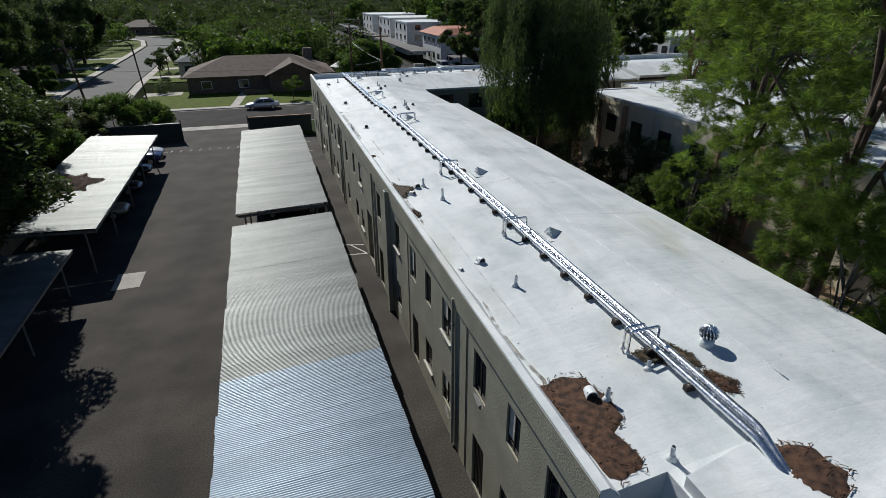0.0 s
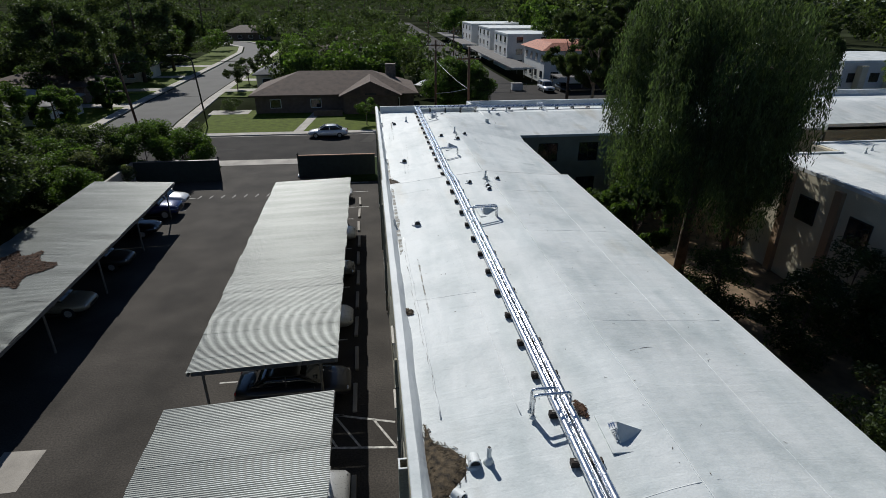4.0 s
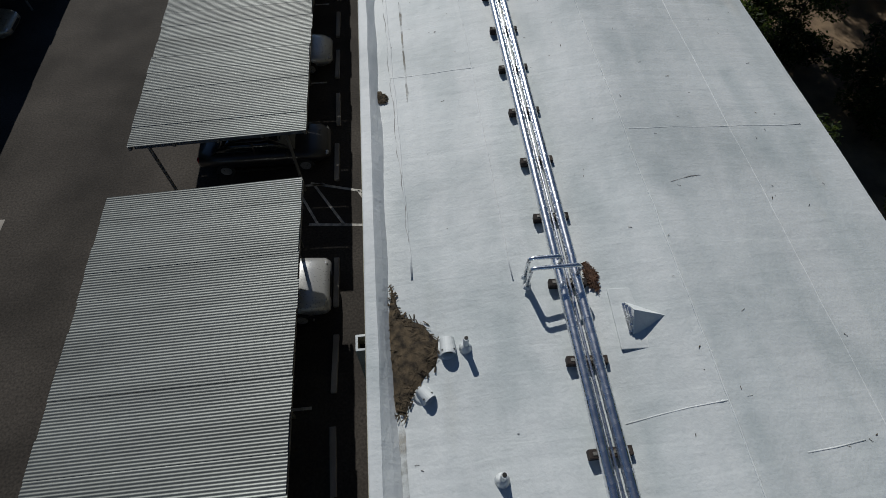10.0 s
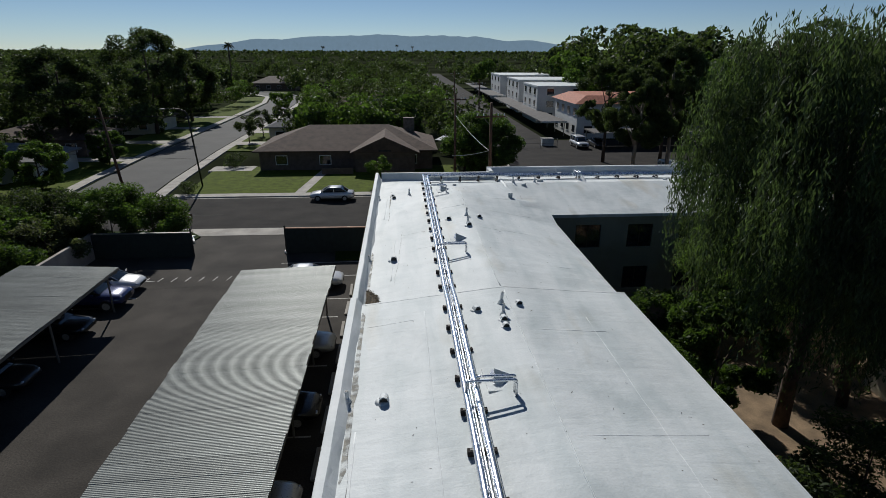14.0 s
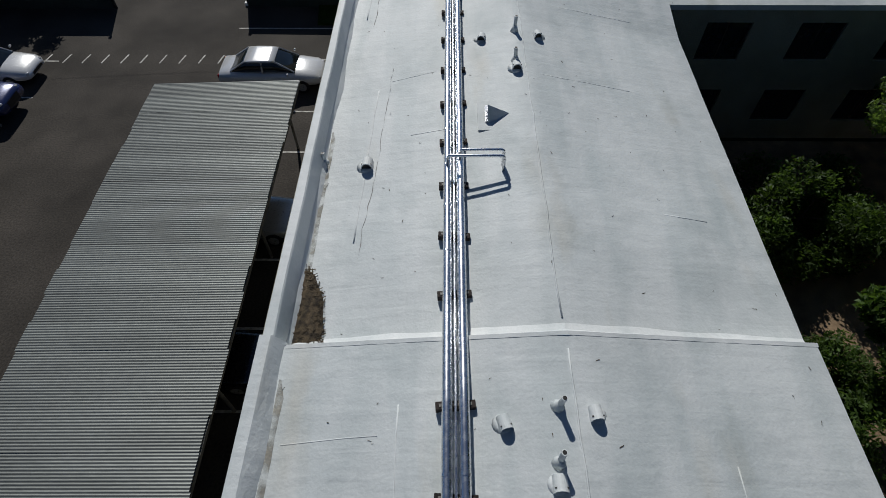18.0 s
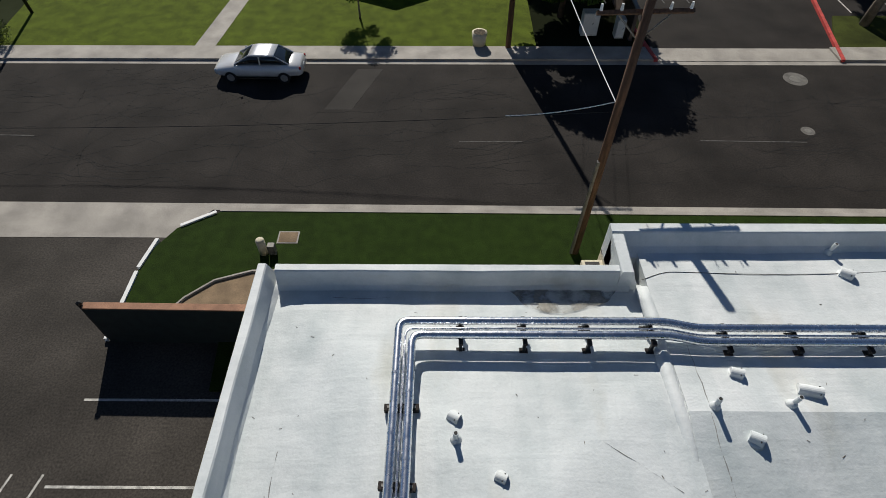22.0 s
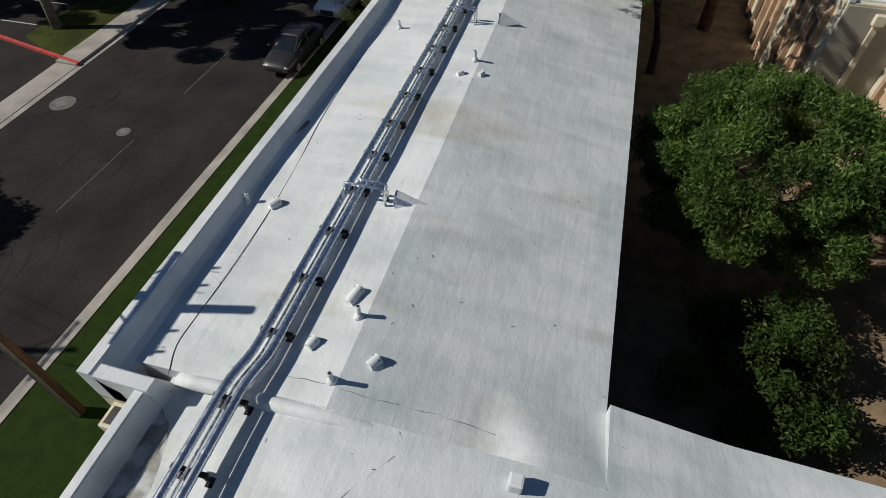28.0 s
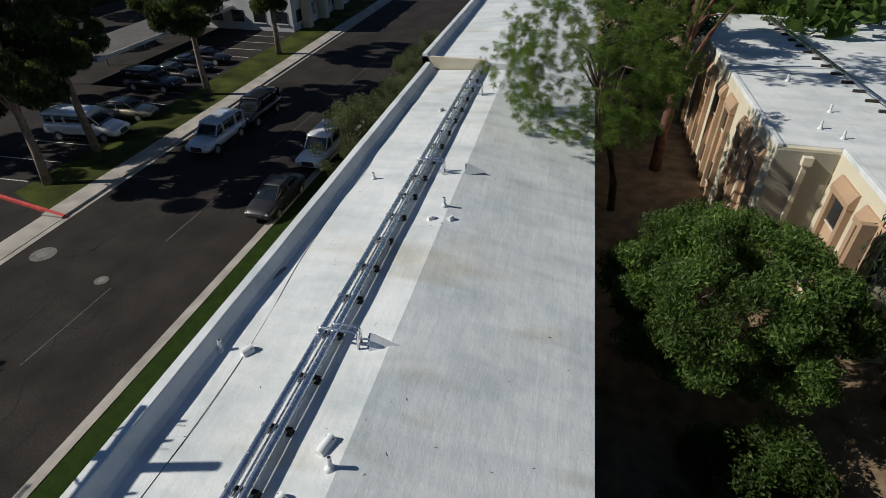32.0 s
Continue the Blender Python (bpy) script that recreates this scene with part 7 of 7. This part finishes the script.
# left of the carports
for x_, y_, h_, s_ in ((-6.0, 35.6, 13.2, 5.6), (-8.2, 28.5, 12.0, 5.0), (-11.2, 46.5, 10.5, 4.4), (-10.8, 54.0, 9.0, 4.4), (-8.3, 43.0, 12.5, 4.8), (-12.5, 60, 9.5, 4.2), (-13.5, 24, 13, 5.5), (-18, 42, 13, 5.5), (-20, 62, 11, 5.0)):
    tree((x_, y_, 0), h_, s_, LEAF_DARK, "large dark evergreen behind the carports", 110, 70000 if x_ > -8 else 36000, 0.17, 0.32, crown_low=0.30, clump=0.20, aspect=0.3)
# tall trees along the side street
for x_, y_, h_, s_ in ((-24.5, 95.5, 5.5, 3.0), (-30, 93.5, 6.5, 3.6), (-38, 92, 7.0, 4.0), (-24, 110, 5.0, 2.4)):
    tree((x_, y_, 0), h_, s_, LEAF_MID, "rounded green garden tree in a front yard", 50, 20000, 0.14, 0.15, crown_low=0.12, clump=0.22, aspect=0.4, limbs=6)
for x_, y_, h_, s_ in ((-29.5, 140, 18.5, 7.5), (-33, 118, 15.5, 6.5), (-44, 108, 17, 7.5), (-30, 160, 14, 6.0), (-58, 122, 18, 8.0), (-50, 95, 14.5, 7.0), (-64, 92, 15, 7.5)):
    tree((x_, y_, 0), h_, s_, LEAF_DARK, "tall spreading shade tree along the side street", 90, 36000, 0.20, 0.4, crown_low=0.22, clump=0.18, aspect=0.4, limbs=8)
for x_, y_, h_, s_, m_ in ((-3.7, 75.0, 4.5, 2.6, LEAF_MID), (-7.0, 75.2, 4.9, 2.8, LEAF_MID), (-10.8, 74.8, 4.9, 2.8, LEAF_DARK), (-9.5, 70.8, 3.9, 2.6, LEAF_OLIVE), (-13.5, 71.5, 4.6, 3.0, LEAF_MID), (-15.0, 76.2, 4.4, 3.0, LEAF_DARK), (-10.2, 66.5, 3.2, 2.4, LEAF_MID), (-14, 66, 4.5, 3, LEAF_DARK)):
    bush((x_, y_, 0), h_, s_, m_, "dense oleander bush beside the drive", 18000, 0.11)
bush((-1.6, 74.0, 0), 1.0, 0.7, LEAF_MID, "small clipped bush at the drive", 3000, 0.04)


# ---- the wooded suburb, palms and hills ----
far_rng = np.random.default_rng(11)


def woods(name, spots, leaf, label, quads=150, size=0.42, low=0.15):
    """Far trees joined: each a ragged crown of broad leaf sprays on a stem."""
    V, tot = [], 0
    for x, y, h, s in spots:
        n = int(quads * (0.7 + 0.6 * far_rng.random()))
        k = 9
        c = far_rng.normal(size=(k, 3)) * np.array([0.42 * s, 0.42 * s, 0.16 * h]) + np.array([x, y, h * (0.5 + low / 2)])
        w = far_rng.integers(0, k, n)
        d = far_rng.normal(size=(n, 3))
        d /= np.linalg.norm(d, axis=1)[:, None]
        p = c[w] + d * (s * 0.46) * np.array([1, 1, 0.8])
        p[:, 2] = np.where(p[:, 2] < 0.3, 0.3 + (0.3 - p[:, 2]) * 0.5, p[:, 2])
        p[:, 2] = np.where(p[:, 2] > h, h - (p[:, 2] - h) * 0.6, p[:, 2])
        u = far_rng.normal(size=(n, 3))
        u /= np.linalg.norm(u, axis=1)[:, None]
        q = np.cross(u, far_rng.normal(size=(n, 3)))
        q /= np.linalg.norm(q, axis=1)[:, None]
        g = size * s / 3.2 * (0.6 + 0.8 * far_rng.random(n))[:, None]
        V.append(np.stack([p - u * g, p + q * g * 0.6, p + u * g, p - q * g * 0.6], 1).reshape(-1, 3))
    v = np.concatenate(V)
    me = bpy.data.meshes.new(name)
    me.vertices.add(len(v))
    me.vertices.foreach_set("co", v.ravel().astype(np.float32))
    me.loops.add(len(v))
    me.loops.foreach_set("vertex_index", np.arange(len(v), dtype=np.int32))
    me.polygons.add(len(v) // 4)
    me.polygons.foreach_set("loop_start", np.arange(0, len(v), 4, dtype=np.int32))
    me.update(calc_edges=True)
    return tagged(place(name, me, leaf), label, "trees", "", "stuff")


def scatter(n, x0, x1, y0, y1, h0, h1, keep, slim=1.0):
    out = []
    while len(out) < n:
        x, y = far_rng.uniform(x0, x1), far_rng.uniform(y0, y1)
        if keep(x, y):
            h = far_rng.uniform(h0, h1)
            out.append((x, y, h, slim * h * far_rng.uniform(0.34, 0.5)))
    return out


def clear(x, y):
    if 28 < x < 44 and y < 400:
        return False  # the alley
    if -28.5 < x < -4 and y < 235:
        return False  # the side street
    if -6 < x < 25 and y < 121:
        return False  # the brown house
    if 42 < x < 102 and y < 150:
        return False
    if 44 < x < 66 and y < 224:
        return False
    if -44 < x < -24 and 96 < y < 109:
        return False
    return True


woods("near_suburb_trees", scatter(130, -75, 30, 110, 200, 4.5, 9.0, clear), LEAF_DARK, "dark garden trees of the suburb", 1100, 0.24)
woods("suburb_green_trees", scatter(50, -75, 28, 120, 230, 4.5, 9.0, clear), LEAF_MID, "green garden trees of the suburb", 1100, 0.24)
woods("west_trees", scatter(60, -85, -31, 60, 170, 6, 11, lambda x, y: clear(x, y)), LEAF_DARK, "tall dark trees along the side street", 1500, 0.24)
woods("house_back_trees", [(3, 121, 7.5, 3.4), (8, 122, 8, 3.6), (13, 121.5, 7.5, 3.4), (18, 122.5, 6.5, 3), (1, 126, 8.5, 3.8), (16, 127, 8, 3.4), (24, 124, 6, 2.6)], LEAF_MID, "leafy trees behind the brown house", 2600, 0.26)
woods("middle_suburb_trees", scatter(420, -190, 220, 180, 420, 5, 10.5, clear), LEAF_DARK, "dark trees of the middle distance", 420, 0.40)
woods("east_tall_trees", scatter(75, 66, 200, 112, 260, 13, 24, lambda x, y: not (66 < x < 102 and y < 150), 0.85), LEAF_DARK, "tall dark trees behind the apartments", 1100, 0.28)
woods("alley_willows", [(69, 128, 15, 5), (75, 127, 14, 5), (83, 128, 15, 5), (58, 150, 15, 4), (60, 172, 16, 4.5), (66, 198, 17, 5), (46, 232, 13, 4)], LEAF_MID, "green trees among the white apartments", 2400, 0.3)
woods("far_suburb_trees", scatter(1500, -900, 900, 420, 1500, 5, 11, lambda x, y: True), LEAF_DARK, "endless dark treetops towards the horizon", 90, 0.8)
woods("horizon_trees", scatter(1400, -2200, 2200, 1500, 3300, 6, 12, lambda x, y: True), LEAF_DARK, "endless dark treetops towards the horizon", 18, 3.2)
woods("courtyard_far_trees", scatter(46, 72, 150, -10, 62, 8, 15, lambda x, y: True), LEAF_MID, "trees beyond the courtyard roofs", 900, 0.36)
woods("lot_far_trees", scatter(40, -45, -16, -10, 60, 8, 13, lambda x, y: True), LEAF_DARK, "dark trees beyond the carports", 900, 0.36)


def palm(x, y, h):
    t = thing("palm_tree", "tall fan palm above the rooftops", "tree", "palms", "", (x, y, 0))
    part("trunk", rd((0, 0, 0), (0.3, 0, h), 0.28, 8, 0.2), BARK, t)
    for k in range(18):
        a, e = 2 * math.pi * k / 18, random.uniform(-0.6, 0.9)
        d = Vector((math.cos(a) * math.cos(e), math.sin(a) * math.cos(e), math.sin(e)))
        s = d.cross(Vector((0, 0, 1))).normalized() * 0.35
        o = Vector((0.3, 0, h))
        part("frond", tube(bmesh.new(), [o, o + d * 1.2, o + d * 2.1 - Vector((0, 0, 0.5))], 0.28, 3, 0.05), LEAF_DARK, t)
    return t


for x_, y_, h_ in ((-43.5, 241, 16.5), (-62, 262, 14), (14, 620, 19), (30, 640, 18), (-52, 560, 17)):
    palm(x_, y_, h_)
# distant hills; their haze is a blue tint plus a glow in the material
HILL = mat("hill_haze_glow", (0.10, 0.13, 0.17), 1.0, var=0.06, scale=0.002, fine=0.02, bump=0)
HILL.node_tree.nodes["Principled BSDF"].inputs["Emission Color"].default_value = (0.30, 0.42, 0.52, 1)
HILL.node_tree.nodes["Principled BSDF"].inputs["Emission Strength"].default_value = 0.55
hv, hf = [], []
for i in range(121):
    x = -2300 + 4300 * i / 120
    e = max(0.0, 1 - ((x - 0) / 1700) ** 2)
    z = 118 * e ** 0.8 + 26 * noise.noise((x * 0.004, 1, 2)) * e + 9 * noise.noise((x * 0.015, 3, 2)) * e + 6
    hv += [(x, 4700, -5), (x, 4740, z), (x, 4900, -5)]
for i in range(120):
    a = 3 * i
    hf += [(a, a + 3, a + 4, a + 1), (a + 1, a + 4, a + 5, a + 2)]
tagged(place("backdrop_hills", raw("backdrop_hills", hv, hf), HILL), "blue desert hills on the horizon, haze painted as glow", "hills", "", "structure")
# the towers take the same painted haze and glow as the hills
for x_, w_, h_ in ((-1330, 70, 62), (-1250, 40, 46), (-1405, 50, 40)):
    ob_ = thing("distant_tower", "office block on the horizon, haze painted as glow", "building", "distant towers", "", (x_, 3300, 0))
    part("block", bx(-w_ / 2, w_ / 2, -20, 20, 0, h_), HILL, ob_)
